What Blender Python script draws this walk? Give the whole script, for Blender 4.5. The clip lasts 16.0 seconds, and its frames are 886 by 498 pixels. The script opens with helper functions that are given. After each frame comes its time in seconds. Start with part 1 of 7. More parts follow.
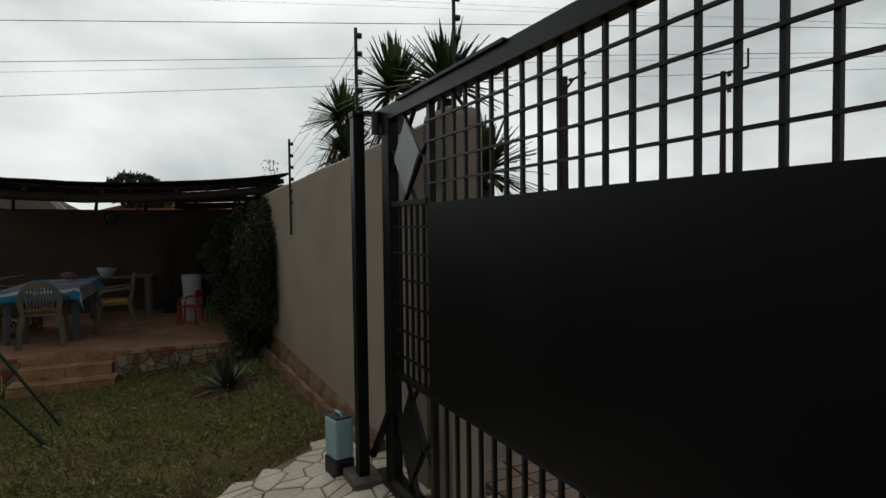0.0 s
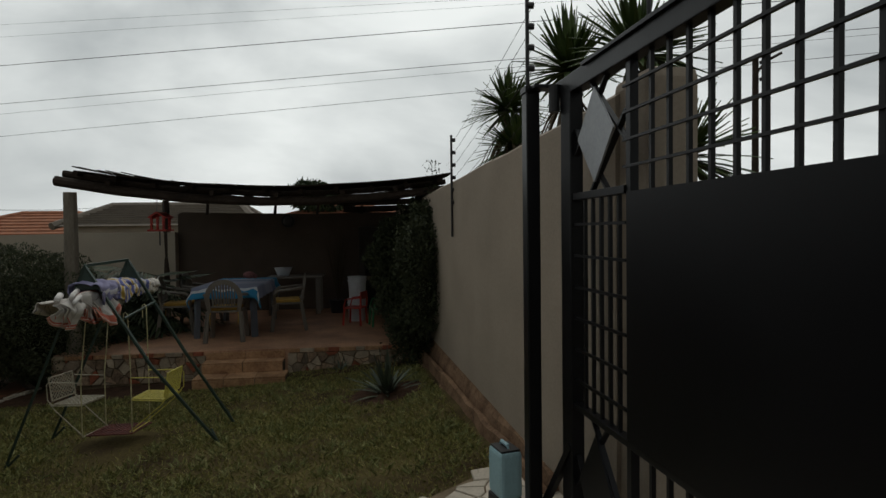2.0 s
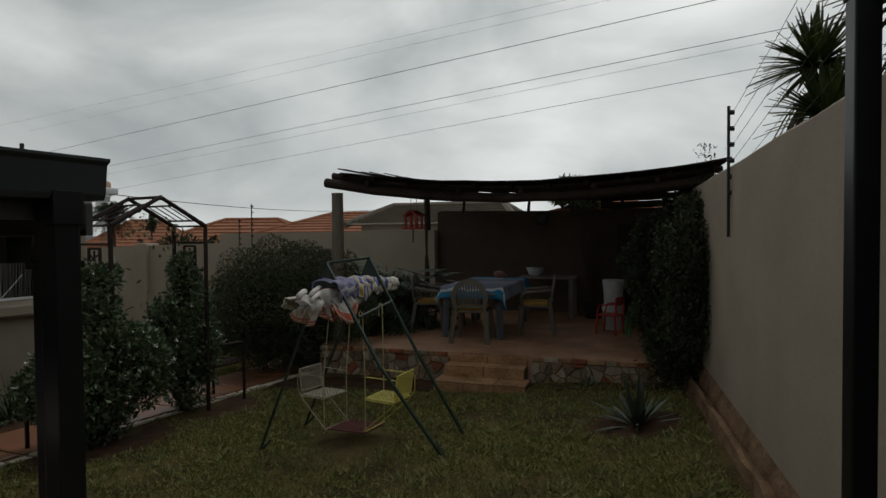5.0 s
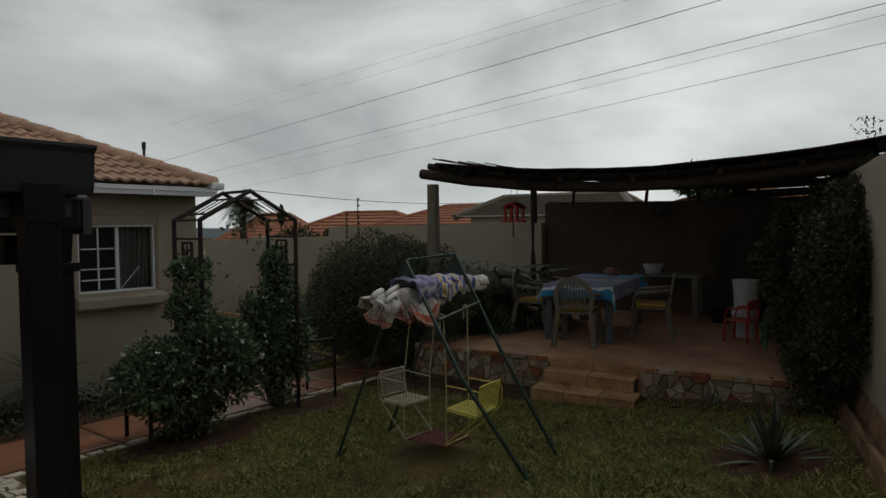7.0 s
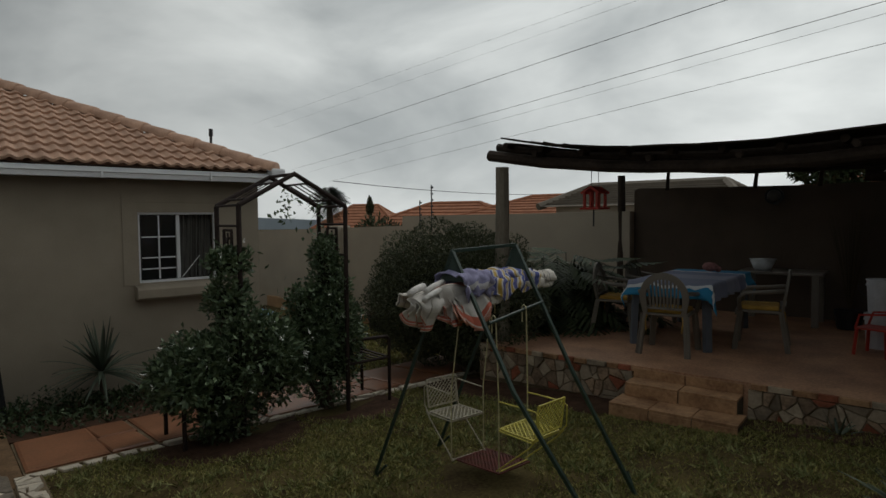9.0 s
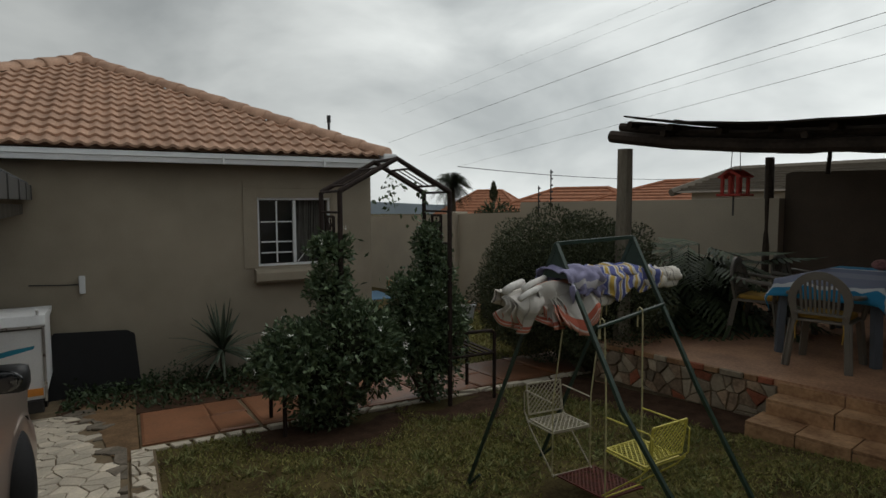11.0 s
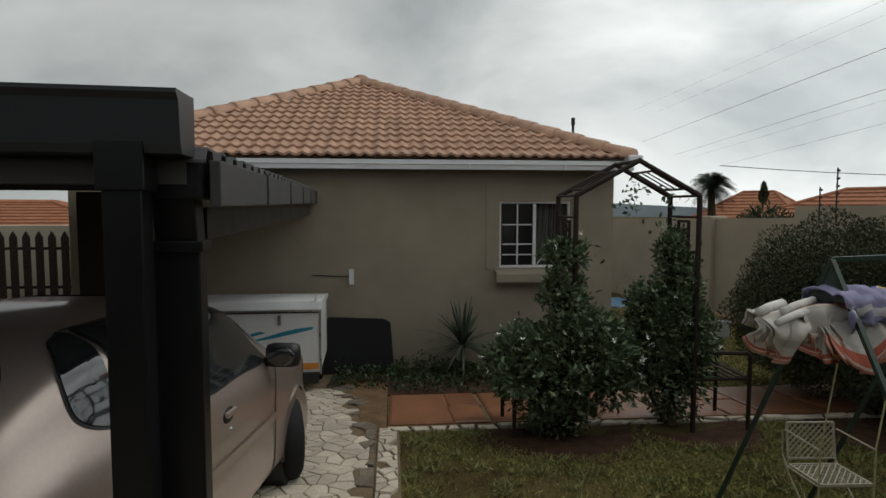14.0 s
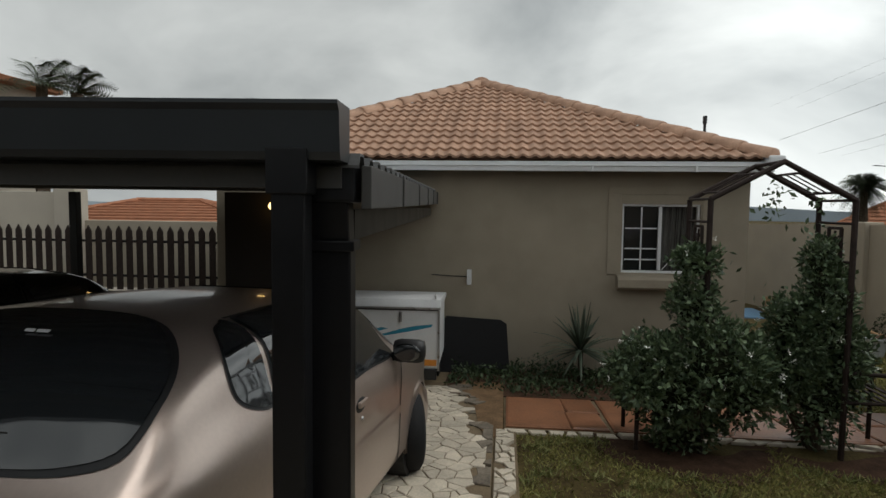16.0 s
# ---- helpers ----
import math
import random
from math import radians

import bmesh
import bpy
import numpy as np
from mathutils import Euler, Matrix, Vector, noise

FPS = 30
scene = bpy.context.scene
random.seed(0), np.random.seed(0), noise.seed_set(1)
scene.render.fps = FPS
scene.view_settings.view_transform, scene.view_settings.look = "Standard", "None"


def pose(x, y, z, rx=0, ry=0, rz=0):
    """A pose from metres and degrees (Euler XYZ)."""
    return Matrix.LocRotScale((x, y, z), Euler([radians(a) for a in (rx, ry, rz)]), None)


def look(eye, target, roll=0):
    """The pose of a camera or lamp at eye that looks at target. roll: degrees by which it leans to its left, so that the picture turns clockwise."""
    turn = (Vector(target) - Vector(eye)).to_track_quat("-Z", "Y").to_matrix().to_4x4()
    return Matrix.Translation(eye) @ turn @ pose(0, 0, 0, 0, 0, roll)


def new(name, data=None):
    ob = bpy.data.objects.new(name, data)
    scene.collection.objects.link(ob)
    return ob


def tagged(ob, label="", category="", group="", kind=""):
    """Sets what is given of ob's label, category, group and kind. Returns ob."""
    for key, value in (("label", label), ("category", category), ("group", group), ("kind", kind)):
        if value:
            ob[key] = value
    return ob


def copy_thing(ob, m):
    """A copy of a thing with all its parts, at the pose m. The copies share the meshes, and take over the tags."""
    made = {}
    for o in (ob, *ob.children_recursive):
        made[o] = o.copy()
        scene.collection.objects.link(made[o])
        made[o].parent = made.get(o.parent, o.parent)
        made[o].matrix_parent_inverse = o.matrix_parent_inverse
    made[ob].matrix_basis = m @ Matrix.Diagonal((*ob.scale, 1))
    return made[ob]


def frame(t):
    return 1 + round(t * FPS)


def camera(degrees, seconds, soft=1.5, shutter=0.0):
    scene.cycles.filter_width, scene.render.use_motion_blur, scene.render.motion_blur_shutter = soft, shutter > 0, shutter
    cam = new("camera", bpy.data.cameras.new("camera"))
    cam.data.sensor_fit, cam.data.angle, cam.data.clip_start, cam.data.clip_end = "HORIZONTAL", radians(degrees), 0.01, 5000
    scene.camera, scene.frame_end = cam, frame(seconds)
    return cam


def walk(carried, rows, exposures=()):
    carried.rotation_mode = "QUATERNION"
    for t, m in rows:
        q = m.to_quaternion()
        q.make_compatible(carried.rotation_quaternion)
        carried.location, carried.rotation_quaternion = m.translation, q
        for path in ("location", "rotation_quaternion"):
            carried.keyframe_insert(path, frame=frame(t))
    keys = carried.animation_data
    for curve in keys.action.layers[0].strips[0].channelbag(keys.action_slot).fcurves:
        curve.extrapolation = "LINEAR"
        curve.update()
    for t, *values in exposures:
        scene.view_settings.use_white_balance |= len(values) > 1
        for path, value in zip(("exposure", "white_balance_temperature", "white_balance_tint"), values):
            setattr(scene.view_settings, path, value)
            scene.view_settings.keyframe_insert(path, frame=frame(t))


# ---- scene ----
cam = camera(73.5, 16.0)
PATH = [
    (0, (0.606, -0.149, 1.821), (0.998, 1.811, 1.745), -0.7),
    (0.5, (0.587, -0.035, 1.825), (0.832, 1.949, 1.749), -0.9),
    (1, (0.587, 0.118, 1.824), (0.69, 2.114, 1.755), -0.8),
    (1.5, (0.579, 0.248, 1.813), (0.547, 2.247, 1.75), -0.7),
    (2, (0.571, 0.419, 1.794), (0.435, 2.414, 1.738), -0.7),
    (2.5, (0.539, 0.618, 1.796), (0.307, 2.604, 1.745), -0.6),
    (3, (0.539, 0.737, 1.801), (0.205, 2.709, 1.752), -0.4),
    (3.5, (0.575, 0.885, 1.802), (0.107, 2.829, 1.756), -0.4),
    (4, (0.602, 1.018, 1.807), (-0.046, 2.91, 1.761), -0.4),
    (4.5, (0.63, 1.113, 1.807), (-0.215, 2.925, 1.759), -0.5),
    (4.7, (0.619, 1.165, 1.799), (-0.287, 2.948, 1.749), -0.5),
    (7, (0.511, 1.837, 1.817), (-0.796, 3.349, 1.74), -0.6),
    (7.5, (0.476, 1.997, 1.781), (-0.899, 3.447, 1.701), -0.4),
    (8, (0.373, 2.177, 1.773), (-1.054, 3.575, 1.692), -0.3),
    (10.5, (0.027, 2.93, 1.756), (-1.658, 3.998, 1.613), -0.5),
    (11, (-0.022, 2.936, 1.78), (-1.776, 3.885, 1.632), -0.2),
    (11.5, (-0.07, 3.002, 1.774), (-1.896, 3.804, 1.628), -0.3),
    (12, (-0.102, 2.997, 1.772), (-1.987, 3.651, 1.63), -0.0),
    (12.5, (-0.106, 3.042, 1.779), (-2.036, 3.547, 1.637), -0.0),
    (13, (-0.084, 3.053, 1.809), (-2.042, 3.435, 1.661), 0.1),
    (13.5, (-0.086, 3.042, 1.788), (-2.061, 3.32, 1.648), 0.3),
    (14, (-0.059, 3.046, 1.802), (-2.047, 3.217, 1.661), 0.1),
    (14.5, (-0.052, 3.04, 1.805), (-2.046, 3.111, 1.663), 0.4),
    (15, (-0.046, 3.042, 1.81), (-2.04, 3.01, 1.666), 0.4),
    (15.5, (-0.031, 2.982, 1.813), (-2.023, 2.873, 1.669), 0.8),
    (16, (-0.033, 2.969, 1.811), (-2.017, 2.764, 1.67), 0.7),
]
walk(cam, [(t, look(eye, target, roll)) for t, eye, target, roll in PATH],
     exposures=((0, -0.15), (2, -0.27), (3.5, -0.38), (8, -0.43), (10.5, -0.12), (12.5, 0.02), (14, 0.20), (16, 0.36)))
# ---------- world and light ----------
world = bpy.data.worlds.new("world")
scene.world = world
world.use_nodes = True
wn = world.node_tree
wn.nodes.clear()
w_out = wn.nodes.new("ShaderNodeOutputWorld")
w_bg = wn.nodes.new("ShaderNodeBackground")
w_sky = wn.nodes.new("ShaderNodeTexSky")
w_sky.sky_type, w_sky.sun_disc = "NISHITA", False
w_sky.sun_elevation, w_sky.sun_rotation = radians(60), radians(7)
w_hsv = wn.nodes.new("ShaderNodeHueSaturation")
w_hsv.inputs["Saturation"].default_value = 0.12
w_tc = wn.nodes.new("ShaderNodeTexCoord")
w_map = wn.nodes.new("ShaderNodeMapping")
w_map.inputs["Scale"].default_value = (1.0, 1.0, 2.0)
w_noise = wn.nodes.new("ShaderNodeTexNoise")
w_noise.inputs["Scale"].default_value = 2.4
w_noise.inputs["Detail"].default_value = 6
w_noise.inputs["Roughness"].default_value = 0.5
w_noise.inputs["Distortion"].default_value = 0.35
w_ramp = wn.nodes.new("ShaderNodeValToRGB")
w_ramp.color_ramp.elements[0].position, w_ramp.color_ramp.elements[0].color = 0.33, (0.425, 0.46, 0.465, 1)
w_ramp.color_ramp.elements[1].position, w_ramp.color_ramp.elements[1].color = 0.66, (0.905, 0.945, 0.925, 1)
w_mix = wn.nodes.new("ShaderNodeMixRGB")
w_mix.inputs["Fac"].default_value = 0.93
w_sc = wn.nodes.new("ShaderNodeMixRGB")
w_sc.blend_type = "MULTIPLY"
w_sc.inputs["Fac"].default_value = 1.0
w_sc.inputs["Color2"].default_value = (6.2, 6.2, 6.2, 1)
wl = wn.links.new
wl(w_tc.outputs["Generated"], w_map.inputs["Vector"])
wl(w_map.outputs["Vector"], w_noise.inputs["Vector"])
wl(w_noise.outputs["Fac"], w_ramp.inputs["Fac"])
wl(w_sky.outputs["Color"], w_hsv.inputs["Color"])
# brighter cloud where the hidden sun stands, beyond the terrace
w_dot = wn.nodes.new("ShaderNodeVectorMath")
w_dot.operation = "DOT_PRODUCT"
w_dot.inputs[1].default_value = (0.0, 1.0, 0.1)
w_rng = wn.nodes.new("ShaderNodeMapRange")
w_rng.interpolation_type = "SMOOTHSTEP"
w_rng.inputs["From Min"].default_value, w_rng.inputs["From Max"].default_value = -0.30, 0.85
w_rng.inputs["To Min"].default_value, w_rng.inputs["To Max"].default_value = 0.70, 1.56
w_grad = wn.nodes.new("ShaderNodeMixRGB")
w_grad.blend_type = "MULTIPLY"
w_grad.inputs["Fac"].default_value = 1.0
wl(w_tc.outputs["Generated"], w_dot.inputs[0])
wl(w_dot.outputs["Value"], w_rng.inputs["Value"])
wl(w_ramp.outputs["Color"], w_grad.inputs["Color1"])
wl(w_rng.outputs["Result"], w_grad.inputs["Color2"])
wl(w_grad.outputs["Color"], w_sc.inputs["Color1"])
wl(w_hsv.outputs["Color"], w_mix.inputs["Color1"])
wl(w_sc.outputs["Color"], w_mix.inputs["Color2"])
wl(w_mix.outputs["Color"], w_bg.inputs["Color"])
w_bg.inputs["Strength"].default_value = 0.12
wl(w_bg.outputs["Background"], w_out.inputs["Surface"])
sun = new("sun", bpy.data.lights.new("sun", "SUN"))
sun.data.energy, sun.data.angle, sun.data.color = 0.6, radians(40), (1.0, 0.97, 0.92)
sun.matrix_world = look((0, 0, 30), (2, -16, 0))


# ---------- materials ----------
def mat(name, col, rough=0.8, metal=0.0, var=0.15, scale=6.0, bump=0.1, fine=60.0, col2=None, spec=0.5, coat=0.0, rnd=0.0, stretch=(1, 1, 1)):
    """A surface with two scales of colour variation and fine relief."""
    m = bpy.data.materials.new(name)
    m.use_nodes = True
    nt = m.node_tree
    b = nt.nodes["Principled BSDF"]
    tc = nt.nodes.new("ShaderNodeTexCoord")
    mp = nt.nodes.new("ShaderNodeMapping")
    mp.inputs["Scale"].default_value = stretch
    n1 = nt.nodes.new("ShaderNodeTexNoise")
    n2 = nt.nodes.new("ShaderNodeTexNoise")
    n1.inputs["Scale"].default_value, n1.inputs["Detail"].default_value = scale, 5
    n2.inputs["Scale"].default_value, n2.inputs["Detail"].default_value = fine, 4
    L = nt.links.new
    L(tc.outputs["Object"], mp.inputs["Vector"])
    L(mp.outputs["Vector"], n1.inputs["Vector"])
    L(mp.outputs["Vector"], n2.inputs["Vector"])
    add = nt.nodes.new("ShaderNodeMath")
    add.operation = "MULTIPLY_ADD"
    add.inputs[1].default_value, add.inputs[2].default_value = 0.4, 0.0
    L(n2.outputs["Fac"], add.inputs[0])
    mixf = nt.nodes.new("ShaderNodeMath")
    mixf.operation = "MULTIPLY_ADD"
    mixf.inputs[1].default_value = 0.6
    L(n1.outputs["Fac"], mixf.inputs[0])
    L(add.outputs[0], mixf.inputs[2])
    ramp = nt.nodes.new("ShaderNodeValToRGB")
    dark = tuple(c * (1 - var) for c in col)
    light = tuple(min(1, c * (1 + var)) for c in (col2 or col))
    ramp.color_ramp.elements[0].position, ramp.color_ramp.elements[0].color = 0.36, (*dark, 1)
    ramp.color_ramp.elements[1].position, ramp.color_ramp.elements[1].color = 0.64, (*light, 1)
    L(mixf.outputs[0], ramp.inputs["Fac"])
    last = ramp.outputs["Color"]
    if rnd:
        oi = nt.nodes.new("ShaderNodeObjectInfo")
        mr = nt.nodes.new("ShaderNodeMapRange")
        mr.inputs["To Min"].default_value, mr.inputs["To Max"].default_value = 1 - rnd, 1 + rnd
        L(oi.outputs["Random"], mr.inputs["Value"])
        hs = nt.nodes.new("ShaderNodeHueSaturation")
        L(mr.outputs["Result"], hs.inputs["Value"])
        L(last, hs.inputs["Color"])
        last = hs.outputs["Color"]
    L(last, b.inputs["Base Color"])
    rr = nt.nodes.new("ShaderNodeMapRange")
    rr.inputs["To Min"].default_value, rr.inputs["To Max"].default_value = max(0.03, rough - 0.1), min(1, rough + 0.1)
    L(n1.outputs["Fac"], rr.inputs["Value"])
    L(rr.outputs["Result"], b.inputs["Roughness"])
    b.inputs["Metallic"].default_value = metal
    b.inputs["Specular IOR Level"].default_value = spec
    b.inputs["Coat Weight"].default_value = coat
    b.inputs["Coat Roughness"].default_value = 0.08
    if bump:
        bp = nt.nodes.new("ShaderNodeBump")
        bp.inputs["Strength"].default_value, bp.inputs["Distance"].default_value = bump, 0.01
        L(mixf.outputs[0], bp.inputs["Height"])
        L(bp.outputs["Normal"], b.inputs["Normal"])
    return m


PLASTER = mat("grey_brown_plaster", (0.335, 0.287, 0.222), 0.92, var=0.12, scale=2.0, bump=0.25, fine=90, spec=0.2)
PLASTER_B = mat("beige_wall_plaster", (0.33, 0.275, 0.215), 0.93, var=0.12, scale=1.6, bump=0.3, fine=70, spec=0.2)
PLASTER_F = mat("far_wall_plaster", (0.40, 0.35, 0.28), 0.93, var=0.10, scale=1.2, bump=0.2, fine=50, spec=0.2)
PLASTER_D = mat("dark_brown_wall_paint", (0.108, 0.083, 0.064), 0.85, var=0.18, scale=2.0, bump=0.3, fine=60, spec=0.2)
BLACK = mat("black_gloss_paint", (0.007, 0.007, 0.008), 0.35, var=0.2, scale=4, bump=0.05, fine=40, spec=0.22)
BLACK_SHEET = mat("black_painted_steel_sheet", (0.005, 0.005, 0.006), 0.40, var=0.2, scale=1.5, bump=0.04, fine=8, spec=0.16)
STEEL = mat("grey_steel_plate", (0.30, 0.31, 0.32), 0.45, metal=0.6, var=0.12, scale=8, bump=0.05)
GRASS_SOIL = mat("lawn_soil", (0.060, 0.037, 0.018), 1.0, var=0.5, scale=2.2, bump=0.8, fine=45, col2=(0.078, 0.062, 0.024), spec=0.1)
SOIL = mat("dark_soil", (0.058, 0.033, 0.021), 1.0, var=0.4, scale=8, bump=0.8, fine=50, spec=0.1)
DECK = mat("terracotta_screed", (0.34, 0.175, 0.105), 0.5, var=0.25, scale=2.5, bump=0.15, fine=40, col2=(0.44, 0.255, 0.155), spec=0.3)
STONE = mat("brown_walling_stone", (0.22, 0.15, 0.10), 0.85, var=0.35, scale=9, bump=0.5, fine=40, col2=(0.30, 0.21, 0.14), rnd=0.35, spec=0.25)
STONE_C = mat("cream_walling_stone", (0.36, 0.29, 0.21), 0.85, var=0.25, scale=9, bump=0.5, fine=40, rnd=0.3, spec=0.25)
STONE_R = mat("red_walling_stone", (0.27, 0.09, 0.05), 0.85, var=0.3, scale=9, bump=0.5, fine=40, rnd=0.3, spec=0.25)
STONE_G = mat("grey_walling_stone", (0.25, 0.195, 0.14), 0.85, var=0.3, scale=9, bump=0.5, fine=40, rnd=0.35, spec=0.25)
STEPTILE = mat("slate_step_tile", (0.33, 0.17, 0.085), 0.6, var=0.3, scale=5, bump=0.3, fine=30, col2=(0.40, 0.24, 0.13), rnd=0.15, spec=0.3)
LOG = mat("weathered_log", (0.038, 0.027, 0.02), 0.85, var=0.4, scale=5, bump=0.6, fine=30, spec=0.25, stretch=(1, 1, 1))
POSTGREY = mat("grey_gum_pole", (0.19, 0.165, 0.13), 0.9, var=0.25, scale=5, bump=0.4, fine=40, spec=0.2, stretch=(3, 3, 0.5))
ROOFTILE = mat("clay_brown_roof_tile", (0.37, 0.215, 0.14), 0.7, var=0.2, scale=4, bump=0.2, fine=60, col2=(0.44, 0.275, 0.19), rnd=0.12, spec=0.3)
ROOFRED = mat("red_clay_roof", (0.37, 0.165, 0.095), 0.8, var=0.2, scale=3, bump=0.2, fine=30, spec=0.2)
WHITE = mat("white_paint", (0.74, 0.75, 0.76), 0.5, var=0.06, scale=4, bump=0.05)
RUBBER = mat("black_rubber", (0.012, 0.012, 0.013), 0.8, var=0.2, scale=10, bump=0.2, spec=0.3)
SLAB = mat("red_sandstone_slab", (0.225, 0.098, 0.05), 0.42, var=0.3, scale=3, bump=0.3, fine=40, rnd=0.18, spec=0.4)
CRAZY = mat("cream_paving_chip", (0.52, 0.46, 0.37), 0.7, var=0.2, scale=5, bump=0.25, fine=60, rnd=0.15, spec=0.3)
JOINT = mat("sandy_joint_mortar", (0.165, 0.125, 0.08), 0.95, var=0.3, scale=7, bump=0.5, fine=70, spec=0.15)
OCHRE = mat("ochre_bare_earth", (0.155, 0.098, 0.055), 1.0, var=0.35, scale=6, bump=0.7, fine=55, spec=0.1)
CEMENT = mat("grey_cement", (0.13, 0.112, 0.09), 0.9, var=0.25, scale=6, bump=0.5, fine=70, spec=0.2)
CARPAINT = mat("champagne_metallic_paint", (0.56, 0.455, 0.40), 0.38, metal=0.75, var=0.05, scale=1.5, bump=0.0, coat=0.6)


# ---------- building helpers ----------
TURN_D = 11.0
DM = pose(0, 0, 0, 0, 0, TURN_D)


def du(u, v, z=0.0):
    """A point of the garden's frame (u along the terrace, v towards it) in the world."""
    return DM @ Vector((u, v, z))


KNOTS = ((-60, -1.6), (-8, -0.36), (-5, -0.14), (-2, 0.0), (-0.5, 0.1), (0.7, 0.33), (2.0, 0.45), (60, 0.6))


def ground_z(x, y):
    for (a, za), (b, zb) in zip(KNOTS, KNOTS[1:]):
        if x <= b:
            return za + (zb - za) * (x - a) / (b - a)
    return KNOTS[-1][1]


def obj(name, bm, material, m=None, smooth=False):
    me = bpy.data.meshes.new(name)
    bm.normal_update()
    bm.to_mesh(me)
    bm.free()
    if smooth:
        me.polygons.foreach_set("use_smooth", [True] * len(me.polygons))
    if material:
        me.materials.append(material)
    ob = new(name, me)
    if m is not None:
        ob.matrix_world = m
    return ob


def part(name, bm, material, parent, label="", smooth=False):
    ob = obj(name, bm, material, None, smooth)
    ob.parent = parent
    return tagged(ob, label)


def thing(name, m, label, category, group="", kind=""):
    ob = new(name)
    ob.empty_display_size = 0.1
    ob.matrix_world = m
    return tagged(ob, label, category, group, kind)


def box(bm, sx, sy, sz, m=Matrix(), bevel=0.0):
    g = bmesh.ops.create_cube(bm, size=1.0, matrix=m @ Matrix.Diagonal((sx, sy, sz, 1)))
    if bevel:
        edges = list({e for v in g["verts"] for e in v.link_edges})
        bmesh.ops.bevel(bm, geom=edges, offset=bevel, segments=2, affect="EDGES", profile=0.6)
    return bm


def bx(x0, x1, y0, y1, z0, z1, bevel=0.0, bm=None):
    bm = bm or bmesh.new()
    return box(bm, x1 - x0, y1 - y0, z1 - z0, pose((x0 + x1) / 2, (y0 + y1) / 2, (z0 + z1) / 2), bevel)


def tube(bm, pts, r, n=8, r2=None, cap=True):
    """A round bar along a line of points, tapering to r2."""
    pts = [Vector(p) for p in pts]
    rings = []
    ref = Vector((0.123, 0.31, 0.94))
    for i, p in enumerate(pts):
        d = (pts[min(i + 1, len(pts) - 1)] - pts[max(i - 1, 0)]).normalized()
        if abs(d.dot(ref)) > 0.98:
            a = d.cross(Vector((1, 0.2, 0))).normalized()
        else:
            a = d.cross(ref).normalized()
        b = d.cross(a)
        k = i / max(1, len(pts) - 1)
        rad = r if r2 is None else r + (r2 - r) * k
        rings.append([bm.verts.new(p + (a * math.cos(2 * math.pi * j / n) + b * math.sin(2 * math.pi * j / n)) * rad) for j in range(n)])
    for q, w in zip(rings, rings[1:]):
        for j in range(n):
            bm.faces.new((q[j], q[(j + 1) % n], w[(j + 1) % n], w[j]))
    if cap:
        bm.faces.new(rings[0][::-1])
        bm.faces.new(rings[-1])
    return bm


def bar(bm, a, b, w, h=None):
    """A square bar between two points."""
    a, b = Vector(a), Vector(b)
    d = b - a
    m = Matrix.Translation((a + b) / 2) @ d.to_track_quat("Z", "Y").to_matrix().to_4x4()
    return box(bm, w, h or w, d.length, m)


def prism(bm, outline, y0, y1, bevel=0.0):
    """A solid from an outline in x and z, drawn from y0 to y1."""
    f = bm.faces.new([bm.verts.new((x, y0, z)) for x, z in outline])
    r = bmesh.ops.extrude_face_region(bm, geom=[f])
    vs = [e for e in r["geom"] if isinstance(e, bmesh.types.BMVert)]
    bmesh.ops.translate(bm, verts=vs, vec=(0, y1 - y0, 0))
    bmesh.ops.recalc_face_normals(bm, faces=bm.faces[:])
    return bm


# ---------- more materials ----------
def leaf_mat(name, dark, light, rough=0.55, trans=0.15):
    m = bpy.data.materials.new(name)
    m.use_nodes = True
    nt = m.node_tree
    b = nt.nodes["Principled BSDF"]
    geo = nt.nodes.new("ShaderNodeNewGeometry")
    ramp = nt.nodes.new("ShaderNodeValToRGB")
    ramp.color_ramp.elements[0].color, ramp.color_ramp.elements[1].color = (*dark, 1), (*light, 1)
    nt.links.new(geo.outputs["Random Per Island"], ramp.inputs["Fac"])
    nt.links.new(ramp.outputs["Color"], b.inputs["Base Color"])
    b.inputs["Roughness"].default_value = rough
    b.inputs["Specular IOR Level"].default_value = 0.3
    b.inputs["Transmission Weight"].default_value = 0.0
    b.inputs["Subsurface Weight"].default_value = 0.0
    return m


def glass_mat(name, col, rough=0.04, spec=0.6, ior=1.5):
    m = bpy.data.materials.new(name)
    m.use_nodes = True
    b = m.node_tree.nodes["Principled BSDF"]
    b.inputs["Base Color"].default_value = (*col, 1)
    b.inputs["Roughness"].default_value = rough
    b.inputs["Specular IOR Level"].default_value = spec
    b.inputs["IOR"].default_value = ior
    n = m.node_tree.nodes.new("ShaderNodeTexNoise")
    n.inputs["Scale"].default_value = 3.0
    r = m.node_tree.nodes.new("ShaderNodeMapRange")
    r.inputs["To Min"].default_value, r.inputs["To Max"].default_value = rough * 0.5, rough * 2
    m.node_tree.links.new(n.outputs["Fac"], r.inputs["Value"])
    m.node_tree.links.new(r.outputs["Result"], b.inputs["Roughness"])
    return m


def glow_mat(name, col, strength):
    m = bpy.data.materials.new(name)
    m.use_nodes = True
    b = m.node_tree.nodes["Principled BSDF"]
    b.inputs["Base Color"].default_value = (*col, 1)
    b.inputs["Emission Color"].default_value = (*col, 1)
    b.inputs["Emission Strength"].default_value = strength
    return m


